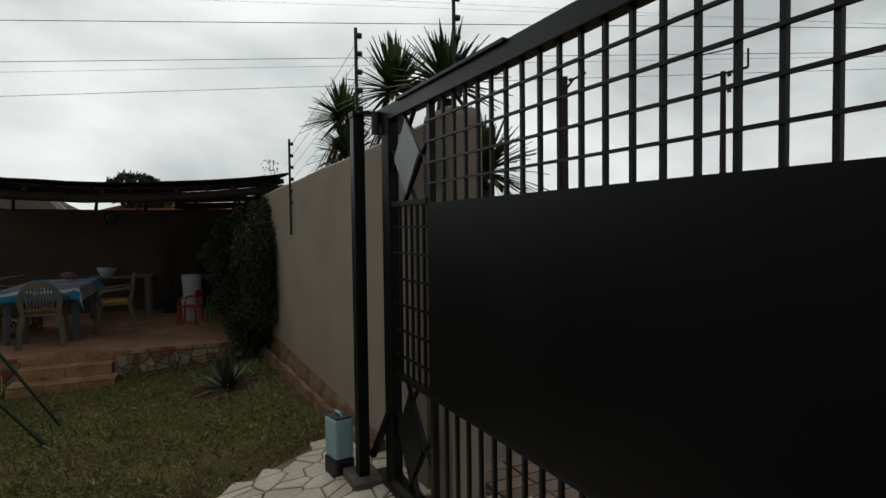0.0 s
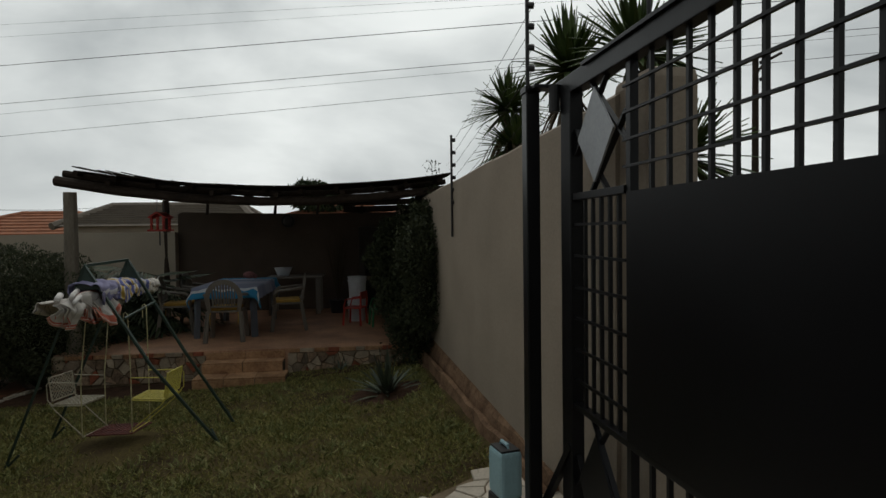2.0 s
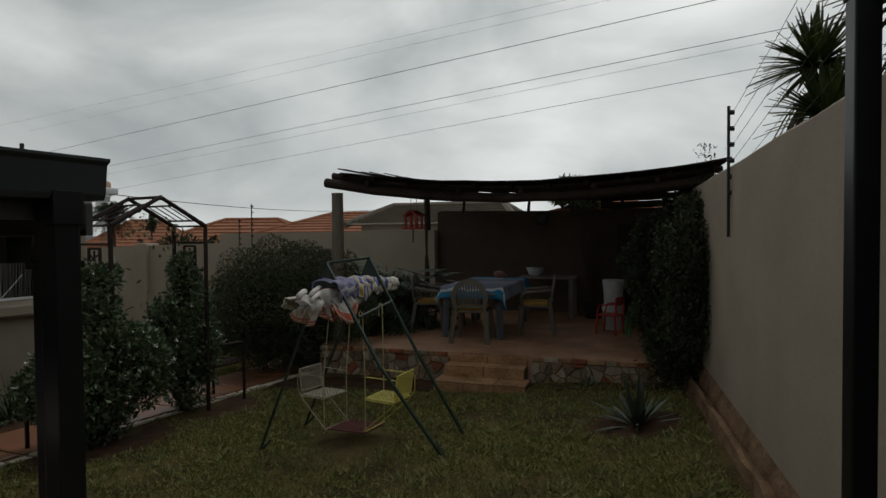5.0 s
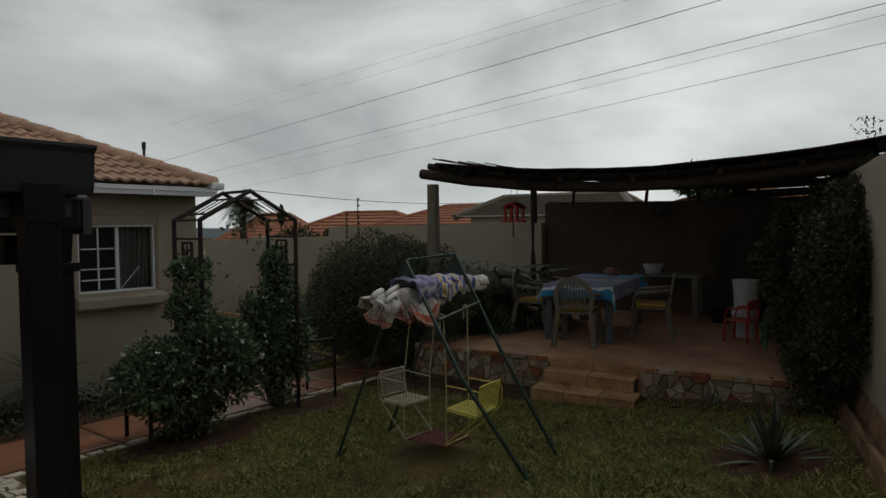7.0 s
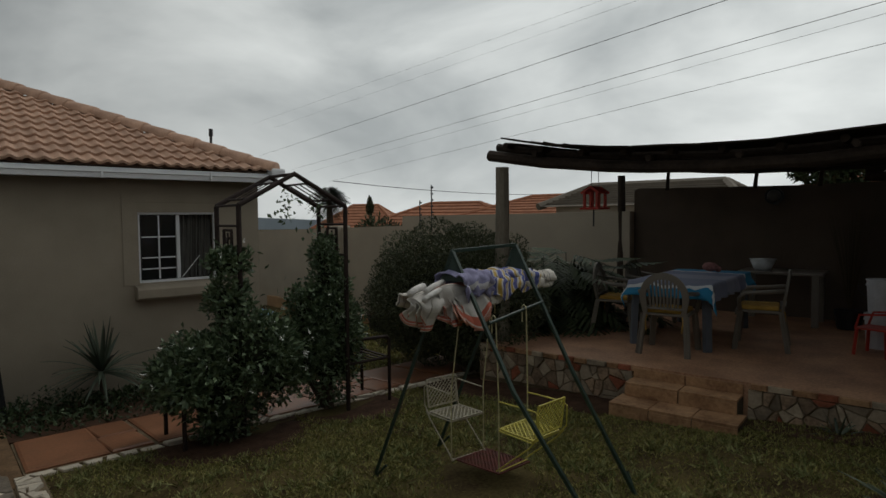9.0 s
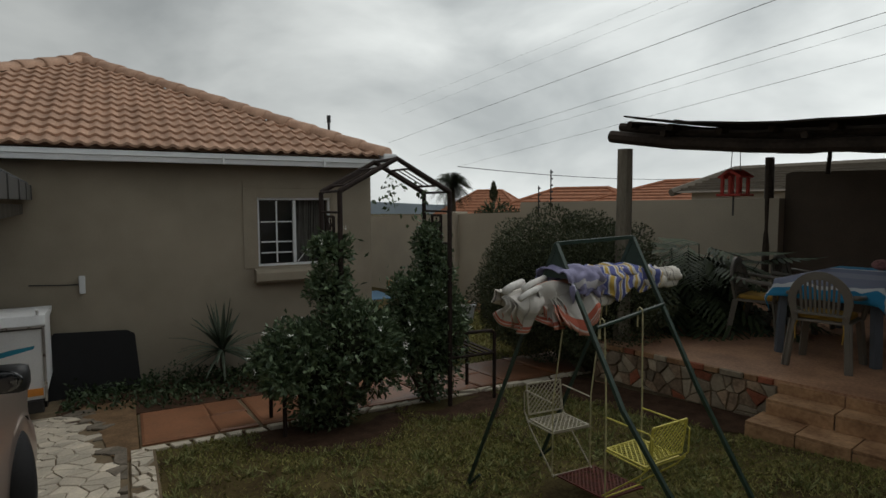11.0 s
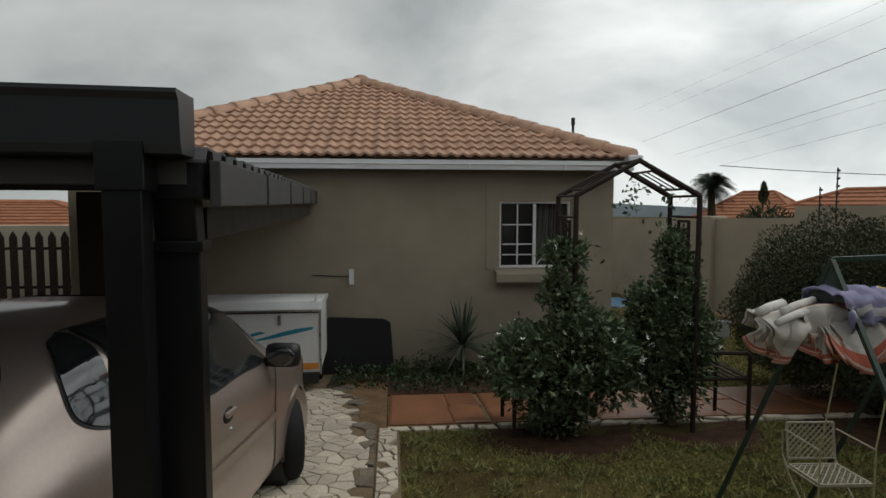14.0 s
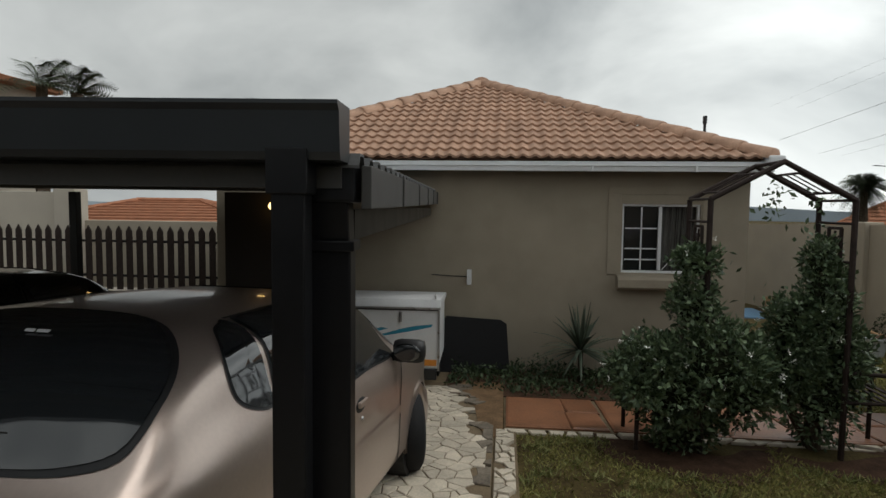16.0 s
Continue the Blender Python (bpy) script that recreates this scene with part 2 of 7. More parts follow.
def stripe_mat(name, cols, scale, axis="X", rough=0.9):
    """Woven cloth with broad bands of several colours."""
    m = bpy.data.materials.new(name)
    m.use_nodes = True
    nt = m.node_tree
    b = nt.nodes["Principled BSDF"]
    tc = nt.nodes.new("ShaderNodeTexCoord")
    sep = nt.nodes.new("ShaderNodeSeparateXYZ")
    nz = nt.nodes.new("ShaderNodeTexNoise")
    nz.inputs["Scale"].default_value = 4.0
    ma = nt.nodes.new("ShaderNodeMath")
    ma.operation = "MULTIPLY_ADD"
    ma.inputs[1].default_value = 0.12
    mul = nt.nodes.new("ShaderNodeMath")
    mul.operation = "MULTIPLY"
    mul.inputs[1].default_value = scale
    fr = nt.nodes.new("ShaderNodeMath")
    fr.operation = "FRACT"
    ramp = nt.nodes.new("ShaderNodeValToRGB")
    ramp.color_ramp.interpolation = "CONSTANT"
    while len(ramp.color_ramp.elements) < len(cols):
        ramp.color_ramp.elements.new(0.5)
    for i, (e, (p, c)) in enumerate(zip(ramp.color_ramp.elements, cols)):
        e.position, e.color = p, (*c, 1)
    L = nt.links.new
    L(tc.outputs["UV"], sep.inputs[0])
    L(tc.outputs["Object"], nz.inputs["Vector"])
    L(nz.outputs["Fac"], ma.inputs[0])
    L(sep.outputs[axis], ma.inputs[2])
    L(ma.outputs[0], mul.inputs[0])
    L(mul.outputs[0], fr.inputs[0])
    L(fr.outputs[0], ramp.inputs["Fac"])
    L(ramp.outputs["Color"], b.inputs["Base Color"])
    b.inputs["Roughness"].default_value = rough
    w = nt.nodes.new("ShaderNodeTexNoise")
    w.inputs["Scale"].default_value = 300
    bp = nt.nodes.new("ShaderNodeBump")
    bp.inputs["Strength"].default_value, bp.inputs["Distance"].default_value = 0.3, 0.004
    L(w.outputs["Fac"], bp.inputs["Height"])
    L(bp.outputs["Normal"], b.inputs["Normal"])
    return m


LEAF_HEDGE = leaf_mat("hedge_leaves", (0.032, 0.040, 0.019), (0.098, 0.110, 0.056), 0.65)
LEAF_SHRUB = leaf_mat("shrub_leaves", (0.042, 0.070, 0.036), (0.150, 0.200, 0.105), 0.36)
LEAF_CREEP = leaf_mat("creeper_leaves", (0.019, 0.026, 0.012), (0.064, 0.074, 0.033), 0.75)
LEAF_AGAVE = leaf_mat("agave_leaves", (0.045, 0.060, 0.042), (0.10, 0.125, 0.085), 0.5)
LEAF_YUCCA = leaf_mat("yucca_leaves", (0.030, 0.055, 0.014), (0.105, 0.150, 0.045), 0.45)
LEAF_PALM = leaf_mat("palm_leaves", (0.022, 0.034, 0.015), (0.065, 0.085, 0.038), 0.65)
LEAF_BED = leaf_mat("bed_leaves", (0.020, 0.036, 0.016), (0.060, 0.090, 0.038))
GRASS = leaf_mat("grass_blades", (0.108, 0.126, 0.032), (0.320, 0.290, 0.098), 0.8)
DRY = leaf_mat("dry_leaves", (0.05, 0.035, 0.02), (0.10, 0.075, 0.045), 0.8)
FLOWER = mat("white_petals", (0.75, 0.75, 0.70), 0.6, var=0.05, bump=0)
BARK = mat("grey_brown_bark", (0.085, 0.065, 0.048), 0.95, var=0.4, scale=12, bump=0.9, fine=50, spec=0.15)
GREENPIPE = mat("dark_green_enamel", (0.016, 0.036, 0.025), 0.45, var=0.3, scale=14, bump=0.1, fine=60)
RUSTY = mat("brown_painted_steel", (0.030, 0.020, 0.017), 0.7, var=0.35, scale=14, bump=0.2, fine=60, spec=0.2)
IVORY = mat("ivory_enamel_wire", (0.42, 0.38, 0.29), 0.5, var=0.2, scale=20, bump=0.1)
ROD = mat("pale_enamel_rod", (0.46, 0.42, 0.24), 0.5, var=0.25, scale=20, bump=0.1)
YELLOW = mat("yellow_enamel_wire", (0.60, 0.53, 0.10), 0.5, var=0.15, scale=20, bump=0.1)
PLASTIC = mat("taupe_garden_plastic", (0.165, 0.145, 0.12), 0.45, var=0.08, scale=5, bump=0.03)
PLASTIC_BLUE = mat("grey_blue_plastic", (0.12, 0.14, 0.17), 0.5, var=0.1, scale=5, bump=0.03)
RED = mat("red_paint", (0.42, 0.035, 0.022), 0.5, var=0.15, scale=9, bump=0.05)
GREENPL = mat("green_plastic", (0.02, 0.19, 0.075), 0.45, var=0.1, scale=5, bump=0.02)
CUSHION = mat("mustard_cushion_cloth", (0.42, 0.25, 0.05), 0.95, var=0.2, scale=12, bump=0.3, fine=120)
BUCKET = mat("white_pail_plastic", (0.55, 0.57, 0.60), 0.45, var=0.12, scale=6, bump=0.03)
CAN_BLUE = mat("pale_blue_jerrycan", (0.30, 0.47, 0.52), 0.5, var=0.1, scale=8, bump=0.05)
EARTH_RED = mat("reddish_earth_concrete", (0.135, 0.078, 0.046), 0.95, var=0.3, scale=5, bump=0.7, fine=45, col2=(0.20, 0.125, 0.075), spec=0.15)
GREYROOF = mat("grey_brown_far_tiles", (0.165, 0.14, 0.11), 0.85, var=0.2, scale=2, bump=0.2, fine=20)
IRON = mat("grey_roof_sheet", (0.075, 0.075, 0.075), 0.55, metal=0.2, var=0.2, scale=3, bump=0.05)
GUTTER = mat("black_gutter_enamel", (0.018, 0.021, 0.024), 0.38, var=0.15, scale=1.2, bump=0.03, fine=6, spec=0.4)
FASCIA = mat("grey_fascia_paint", (0.042, 0.040, 0.037), 0.6, var=0.12, scale=4, bump=0.08)
# one dark brown shared by pillar, soffit, room wall and fireplace
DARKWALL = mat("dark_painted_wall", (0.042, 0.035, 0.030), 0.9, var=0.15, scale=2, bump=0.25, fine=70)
WHITEWALL = mat("pale_far_plaster", (0.50, 0.45, 0.38), 0.92, var=0.1, scale=1, bump=0.2)
GLASS_DARK = glass_mat("tinted_glass", (0.014, 0.016, 0.018), 0.04, 1.0, 1.62)
GLASS_WIN = glass_mat("dark_window_glass", (0.018, 0.018, 0.018), 0.06)
BLACKPL = mat("black_plastic", (0.012, 0.012, 0.013), 0.5, var=0.15, scale=12, bump=0.08)
CHROME = mat("steel_alloy", (0.45, 0.45, 0.46), 0.3, metal=1.0, var=0.06, scale=12, bump=0.02)
TAILRED = glass_mat("red_lamp_lens", (0.17, 0.012, 0.012), 0.1)
ORANGE = mat("orange_reflector", (0.65, 0.24, 0.03), 0.35, var=0.1, scale=20, bump=0.05)
TEAL = mat("teal_stripe_paint", (0.02, 0.24, 0.36), 0.45, var=0.1, scale=9, bump=0.02)
CURTAIN = mat("grey_curtain_cloth", (0.115, 0.11, 0.10), 0.95, var=0.2, scale=6, bump=0.3, fine=80)
POOLBLUE = mat("blue_pool_cover", (0.10, 0.22, 0.36), 0.4, var=0.15, scale=4, bump=0.1)
CARBLACK = mat("black_car_paint", (0.010, 0.010, 0.012), 0.2, var=0.1, scale=2, bump=0.0, coat=0.6)
WIRE = mat("galvanised_wire", (0.10, 0.10, 0.105), 0.6, metal=0.4, var=0.1, bump=0)
CABLE = mat("black_cable", (0.03, 0.03, 0.032), 0.7, var=0.1, bump=0)
BRICK = mat("brown_paving_brick", (0.17, 0.12, 0.09), 0.9, var=0.2, scale=9, bump=0.4, fine=60, rnd=0.25)
CLOTH = stripe_mat("blue_white_tablecloth", [(0.0, (0.03, 0.23, 0.42)), (0.10, (0.62, 0.64, 0.66)), (0.125, (0.22, 0.24, 0.33)), (0.40, (0.30, 0.31, 0.40)), (0.62, (0.20, 0.22, 0.32)), (0.80, (0.62, 0.64, 0.66)), (0.83, (0.03, 0.23, 0.42))], 1.0, "Y")
TOWEL = stripe_mat("striped_towel", [(0.0, (0.62, 0.60, 0.58)), (0.10, (0.10, 0.12, 0.33)), (0.32, (0.60, 0.58, 0.56)), (0.38, (0.55, 0.37, 0.08)), (0.55, (0.60, 0.58, 0.56)), (0.61, (0.13, 0.14, 0.36)), (0.84, (0.60, 0.58, 0.56)), (0.90, (0.52, 0.36, 0.10))], 4.2, "X")
LILAC = stripe_mat("lilac_towel", [(0.0, (0.23, 0.22, 0.36)), (0.55, (0.27, 0.26, 0.40)), (0.86, (0.60, 0.58, 0.60)), (0.93, (0.25, 0.24, 0.38))], 1.0, "Y")

WM = pose(0, 0, 0, 0, 0, 14.0)


# ---------- foliage helpers ----------
def leaves_object(name, centers, dirs, length, width, material, parent=None, fold=0.25, seed=1):
    """Many small pointed leaves, each of two triangles with a fold, as one mesh."""
    rng = np.random.default_rng(seed)
    c = np.asarray(centers, float)
    d = np.asarray(dirs, float)
    n = len(c)
    d /= np.linalg.norm(d, axis=1, keepdims=True) + 1e-9
    r = rng.normal(size=(n, 3))
    s = np.cross(d, r)
    s /= np.linalg.norm(s, axis=1, keepdims=True) + 1e-9
    up = np.cross(s, d)
    L = length * rng.uniform(0.6, 1.3, (n, 1))
    W = width * rng.uniform(0.6, 1.3, (n, 1))
    v = np.empty((n, 4, 3))
    v[:, 0] = c
    v[:, 1] = c + d * L * 0.5 + s * W * 0.5 + up * W * fold
    v[:, 2] = c + d * L
    v[:, 3] = c + d * L * 0.5 - s * W * 0.5 + up * W * fold
    me = bpy.data.meshes.new(name)
    idx = np.arange(n * 4).reshape(n, 4)
    faces = np.concatenate([idx[:, [0, 1, 2]], idx[:, [0, 2, 3]]], axis=1).reshape(-1, 3)
    me.vertices.add(n * 4)
    me.vertices.foreach_set("co", v.reshape(-1))
    me.loops.add(len(faces) * 3)
    me.loops.foreach_set("vertex_index", faces.reshape(-1))
    me.polygons.add(len(faces))
    me.polygons.foreach_set("loop_start", np.arange(0, len(faces) * 3, 3))
    me.polygons.foreach_set("loop_total", np.full(len(faces), 3))
    me.update()
    me.validate()
    me.materials.append(material)
    ob = new(name, me)
    if parent:
        ob.parent = parent
    return ob


def cloud(blobs, n, rng, shell=0.35):
    """Points and outward ways in the outer shell of several overlapping ellipsoids."""
    vol = np.array([b[3] * b[4] * b[5] for b in blobs]) ** (2 / 3)
    pick = rng.choice(len(blobs), n, p=vol / vol.sum())
    b = np.array(blobs)[pick]
    d = rng.normal(size=(n, 3))
    d /= np.linalg.norm(d, axis=1, keepdims=True)
    ph = rng.uniform(0, 6.28, 6)
    lump = 1 + 0.07 * np.sin(d[:, 0] * 9 + ph[0] + b[:, 0] * 5) + 0.07 * np.sin(d[:, 1] * 8 + ph[1]) + 0.06 * np.sin(d[:, 2] * 10 + ph[2])
    r = (1 - shell * rng.random(n) ** 1.7)[:, None] * lump[:, None]
    p = b[:, :3] + d * b[:, 3:6] * r
    keep = np.ones(n, bool)
    for q in blobs:
        k = (((p - np.array(q[:3])) / (np.array(q[3:6]) * (1 - shell))) ** 2).sum(1)
        keep &= k > 0.75
    return p[keep], (d + rng.normal(size=d.shape) * 0.7 + np.array((0, 0, 0.25)))[keep]


# filler lumps inside a bush, standing for the shade between its leaves
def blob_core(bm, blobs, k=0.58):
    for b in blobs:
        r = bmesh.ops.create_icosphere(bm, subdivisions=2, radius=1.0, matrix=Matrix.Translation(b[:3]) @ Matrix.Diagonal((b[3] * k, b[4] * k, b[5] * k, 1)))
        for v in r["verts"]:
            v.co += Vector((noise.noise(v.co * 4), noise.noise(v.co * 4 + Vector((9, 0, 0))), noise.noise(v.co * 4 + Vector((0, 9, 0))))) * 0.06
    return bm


def bush(name, blobs, n, leaf, width, material, label, category, seed, trunk=None, flowers=0, ragged=0):
    rng = np.random.default_rng(seed)
    base = trunk or (blobs[0][0], blobs[0][1], ground_z(blobs[0][0], blobs[0][1]))
    t = thing(name, Matrix(), label, category)
    if ragged:
        sub = []
        for b in blobs:
            for _ in range(ragged):
                w = rng.normal(size=3)
                w /= np.linalg.norm(w)
                w[2] = abs(w[2]) * 0.9 - 0.1
                k = rng.uniform(0.28, 0.46)
                sub.append((b[0] + w[0] * b[3] * 0.85, b[1] + w[1] * b[4] * 0.85, b[2] + w[2] * b[5] * 0.85, b[3] * k, b[4] * k, b[5] * k))
        p, d = cloud(list(blobs) + sub, n, rng, 0.6)
        q = p[rng.choice(len(p), n // 12)] + rng.normal(size=(n // 12, 3)) * 0.05
        p, d = np.concatenate([p, q]), np.concatenate([d, rng.normal(size=q.shape) + np.array((0, 0, 0.6))])
    else:
        p, d = cloud(blobs, n, rng)
    leaves_object("crown", p, d, leaf, width, material, t, seed=seed)
    # dark filler stops the view through the crown, its shade is painted
    part("inner_crown", blob_core(bmesh.new(), blobs), CROWN_SHADE, t)
    bm = bmesh.new()
    for i in range(5):
        b = blobs[i % len(blobs)]
        q = Vector(base) + Vector((random.uniform(-0.08, 0.08), random.uniform(-0.08, 0.08), 0))
        e = Vector(b[:3]) + Vector((random.uniform(-0.3, 0.3) * b[3], random.uniform(-0.3, 0.3) * b[4], 0))
        mid = (q + e) / 2 + Vector((random.uniform(-0.08, 0.08), random.uniform(-0.08, 0.08), 0))
        tube(bm, (q, mid, e), 0.05, 6, 0.015)
    part("trunk", bm, BARK, t)
    if flowers:
        k = rng.choice(len(p), flowers, replace=False)
        ctr = blobs[0][:3]
        bm = bmesh.new()
        for i in k:
            c = Vector(p[i]) + Vector((p[i] - np.array(ctr)) / (np.linalg.norm(p[i] - np.array(ctr)) + 1e-6)) * 0.09
            for a in range(5):
                w = Matrix.Rotation(a * 1.2566, 3, "Z") @ Vector((0.019, 0, 0.008))
                w = Vector(d[i]).to_track_quat("Z", "Y") @ w
                f = [c, c + w + Vector((-w.y, w.x, 0)) * 0.45, c + w * 1.7, c + w - Vector((-w.y, w.x, 0)) * 0.45]
                bm.faces.new([bm.verts.new(q) for q in f])
        tagged(part("blossom", bm, FLOWER, t, "small white star flowers"), "small white star flowers", kind="stuff")
    return t


# near-black colour painted as the shade deep in a crown
CROWN_SHADE = mat("shaded_twigs", (0.020, 0.022, 0.013), 1.0, var=0.4, scale=20, bump=0.5, spec=0.05)


def rosette(bm, c, n, length, width, rise=0.5, droop=0.3, seed=0, spread=1.0):
    """Sword leaves that fan out from one point, each folded along its rib."""
    r = random.Random(seed)
    for i in range(n):
        a = i * 2.39996 + r.uniform(-0.2, 0.2)
        e = math.radians(r.uniform(-15, 85) if rise is None else r.uniform(rise * 20, rise * 80 + 40))
        L = length * r.uniform(0.7, 1.1)
        h = Vector((math.cos(a) * math.cos(e) * spread, math.sin(a) * math.cos(e) * spread, math.sin(e)))
        side = Vector((-math.sin(a), math.cos(a), 0)) * width * r.uniform(0.8, 1.2)
        up = side.cross(h).normalized() * width * 0.35
        prev = None
        for k in range(5):
            s = k / 4
            p = Vector(c) + h * L * s + Vector((0, 0, -droop * L * s * s * math.cos(e)))
            w = side * (0.55 + 0.9 * s - 1.45 * s * s) if k < 4 else side * 0.02
            row = [bm.verts.new(p + w + up * 0.5), bm.verts.new(p), bm.verts.new(p - w + up * 0.5)]
            if prev:
                bm.faces.new((prev[0], prev[1], row[1], row[0]))
                bm.faces.new((prev[1], prev[2], row[2], row[1]))
            prev = row
    return bm


# ---------- ground ----------
bm = bmesh.new()
gxs = [-3000, -400, -120, -60, -30, -16, -12, -10] + [-8 + 0.5 * i for i in range(21)] + [3, 5, 9, 20, 60, 300, 3000]
gys = [-3000, -300, -60, -20, -8, -4] + [-2 + 0.5 * i for i in range(30)] + [14, 18, 30, 80, 400, 3000]


def terrain(x, y):
    far = max(0.0, min(1.0, (math.hypot(x, y - 4) - 20) / 60))
    fall = -0.02 * max(0, math.hypot(x, y) - 30) if x < 0 else 0
    return ground_z(max(-60, min(60, x)), y) * (1 - far) + max(-9, fall) * far


grid = [[bm.verts.new((x, y, terrain(x, y) + (0.02 * noise.noise(Vector((x * 1.3, y * 1.3, 0))) if abs(x) < 9 else 0))) for y in gys] for x in gxs]
for a, b in zip(grid, grid[1:]):
    for j in range(len(gys) - 1):
        bm.faces.new((a[j], b[j], b[j + 1], a[j + 1]))
tagged(obj("ground", bm, GRASS_SOIL, smooth=True), "lawn soil with thin grass and bare patches", "ground", kind="structure")


def slope_box(name, x0, x1, y0, y1, top, material, label, cat, step=0.5):
    """A slab laid on the sloping ground, top metres above it."""
    bm = bmesh.new()
    n = max(1, int((x1 - x0) / step))
    rows = []
    for i in range(n + 1):
        x = x0 + (x1 - x0) * i / n
        z = ground_z(x, 0)
        rows.append([bm.verts.new(p) for p in ((x, y0, z - 0.2), (x, y1, z - 0.2), (x, y1, z + top), (x, y0, z + top))])
    for a, b in zip(rows, rows[1:]):
        for j in range(4):
            bm.faces.new((a[j], a[(j + 1) % 4], b[(j + 1) % 4], b[j]))
    bm.faces.new(rows[0])
    bm.faces.new(rows[-1][::-1])
    bmesh.ops.recalc_face_normals(bm, faces=bm.faces[:])
    return tagged(obj(name, bm, material), label, cat, kind="structure")


driveway = slope_box("driveway", -7.7, 1.75, -4.5, 2.915, 0.015, JOINT, "grey cement driveway under cream crazy paving", "driveway")


def paving_edge(x):
    """Where the crazy paving ends, as it narrows towards the house."""
    return 2.80 + 0.19 * min(0.0, x + 4.7) + 0.02 * math.sin(x * 5.1)


bm = bmesh.new()
prev = None
for i in range(22):
    x = -7.0 + i * 0.1
    lo = paving_edge(x) + 0.10 + 0.03 * noise.noise(Vector((x * 4, 0, 0)))
    row = [bm.verts.new((x, y, ground_z(x, 0) + 0.024 + 0.006 * noise.noise(Vector((x * 5, y * 9, 0))))) for y in (lo, (lo + 2.99) / 2, 2.99)]
    row.append(bm.verts.new((x, 2.99, ground_z(x, 0) - 0.1)))
    if prev:
        for j in range(3):
            bm.faces.new((prev[j], row[j], row[j + 1], prev[j + 1]))
    prev = row
bmesh.ops.recalc_face_normals(bm, faces=bm.faces[:])
tagged(obj("bare_earth", bm, OCHRE, None, True), "bare ochre earth between kerb stones and slabs", "earth", kind="structure")
kerb = slope_box("kerb", -5.1, 0.2, 2.92, 3.1, 0.02, JOINT, "cement kerb set with cream stone chips", "kerb")

# ---------- boundary wall beside the gate ----------
bm = bmesh.new()
prism(bm, [(1.82, 0.0), (2.04, 0.0), (2.04, 2.36), (2.0, 2.39), (1.86, 2.39), (1.82, 2.36)], 2.62, 13.4)
for v in bm.verts:
    if v.co.z > 1:
        v.co.z -= 0.016 * (v.co.y - 2.6)
bmesh.ops.subdivide_edges(bm, edges=[e for e in bm.edges if abs(e.verts[0].co.y - e.verts[1].co.y) > 5], cuts=24)
for v in bm.verts:
    if v.co.z > 1:
        v.co.z += 0.018 * noise.noise(Vector((v.co.y * 1.4, v.co.x * 3, 0)))
wall_e = tagged(obj("wall_east", bm, PLASTER_B, WM), "beige plastered boundary wall with worn rounded top", "wall", kind="structure")
bm = bx(1.84, 2.05, 2.36, 2.70, 0.0, 2.43, 0.05)
tagged(obj("gate_pillar", bm, PLASTER_B, WM), "beige plastered gate pillar with rounded top", "pillar", kind="structure")
bm = bmesh.new()
prism(bm, [(1.82, -0.2), (1.82, 0.45), (1.79, 0.45), (1.775, 0.385), (1.735, 0.375), (1.725, 0.43), (1.695, 0.42), (1.685, 0.30), (1.655, 0.28), (1.63, -0.2)], 3.3, 8.3)
bmesh.ops.subdivide_edges(bm, edges=[e for e in bm.edges if abs(e.verts[0].co.y - e.verts[1].co.y) > 3], cuts=40)
for v in bm.verts:
    if v.co.x < 1.81 and v.co.z > 0:
        v.co += Vector((noise.noise(v.co * 3), 0, noise.noise(v.co * 3 + Vector((7, 0, 0))))) * 0.022
        v.co.z -= 0.03 * (v.co.y - 3.3)
tagged(obj("wall_footing", bm, EARTH_RED, WM), "stepped reddish earth and concrete footing along the wall", "ledge", kind="structure")

# ---------- terrace and its back wall ----------
TOP = 0.32
bm = bmesh.new()
prism(bm, [(-3.26, -0.3), (1.8, -0.3), (1.8, TOP), (-3.26, TOP)], 8.12, 12.3)
terrace = tagged(obj("terrace", bm, DECK, DM), "raised terrace with worn terracotta floor", "terrace", kind="structure")
bm = bmesh.new()
prism(bm, [(-2.98, 0.0), (2.0, 0.0), (2.0, 2.2), (1.5, 2.22), (-0.6, 2.195), (-2.5, 2.225), (-2.9, 2.24), (-2.98, 2.2)], 12.2, 12.45)
tagged(obj("wall_north", bm, PLASTER_D, DM), "dark brown painted wall behind the terrace", "wall", kind="structure")
bm = bmesh.new()
prism(bm, [(-16, -1.5), (-2.98, -1.5), (-2.98, 1.86), (-8.0, 1.83), (-8.02, 1.62), (-16, 1.42)], 12.0, 12.22)
tagged(obj("wall_far", bm, PLASTER_F, DM), "beige plastered boundary wall at the end of the garden", "wall", kind="structure")
bm = bx(-10.3, -9.98, 11.9, 12.3, -1.5, 1.62, 0.02)
tagged(obj("wall_pier", bm, PLASTER_F, DM), "beige plastered pier of the boundary wall", "pillar", kind="structure")

# ---------- house ----------
EAVE, HALF, YC, XE = 2.34, 3.60, 2.50, -7.44
APEX = Vector((XE - HALF, YC, 4.02))
HZ = -0.6


def wall_with_window():
    """Front wall with a real opening for the window."""
    bm = bmesh.new()
    y0, y1, wy0, wy1, wz0, wz1 = -0.95, 6.0, 4.46, 5.42, 1.0, 1.88
    for a, b, c, d in ((y0, wy0, HZ, EAVE), (wy1, y1, HZ, EAVE), (wy0, wy1, HZ, wz0), (wy0, wy1, wz1, EAVE)):
        bx(-8.02, -7.8, a, b, c, d, 0, bm)
    return bm


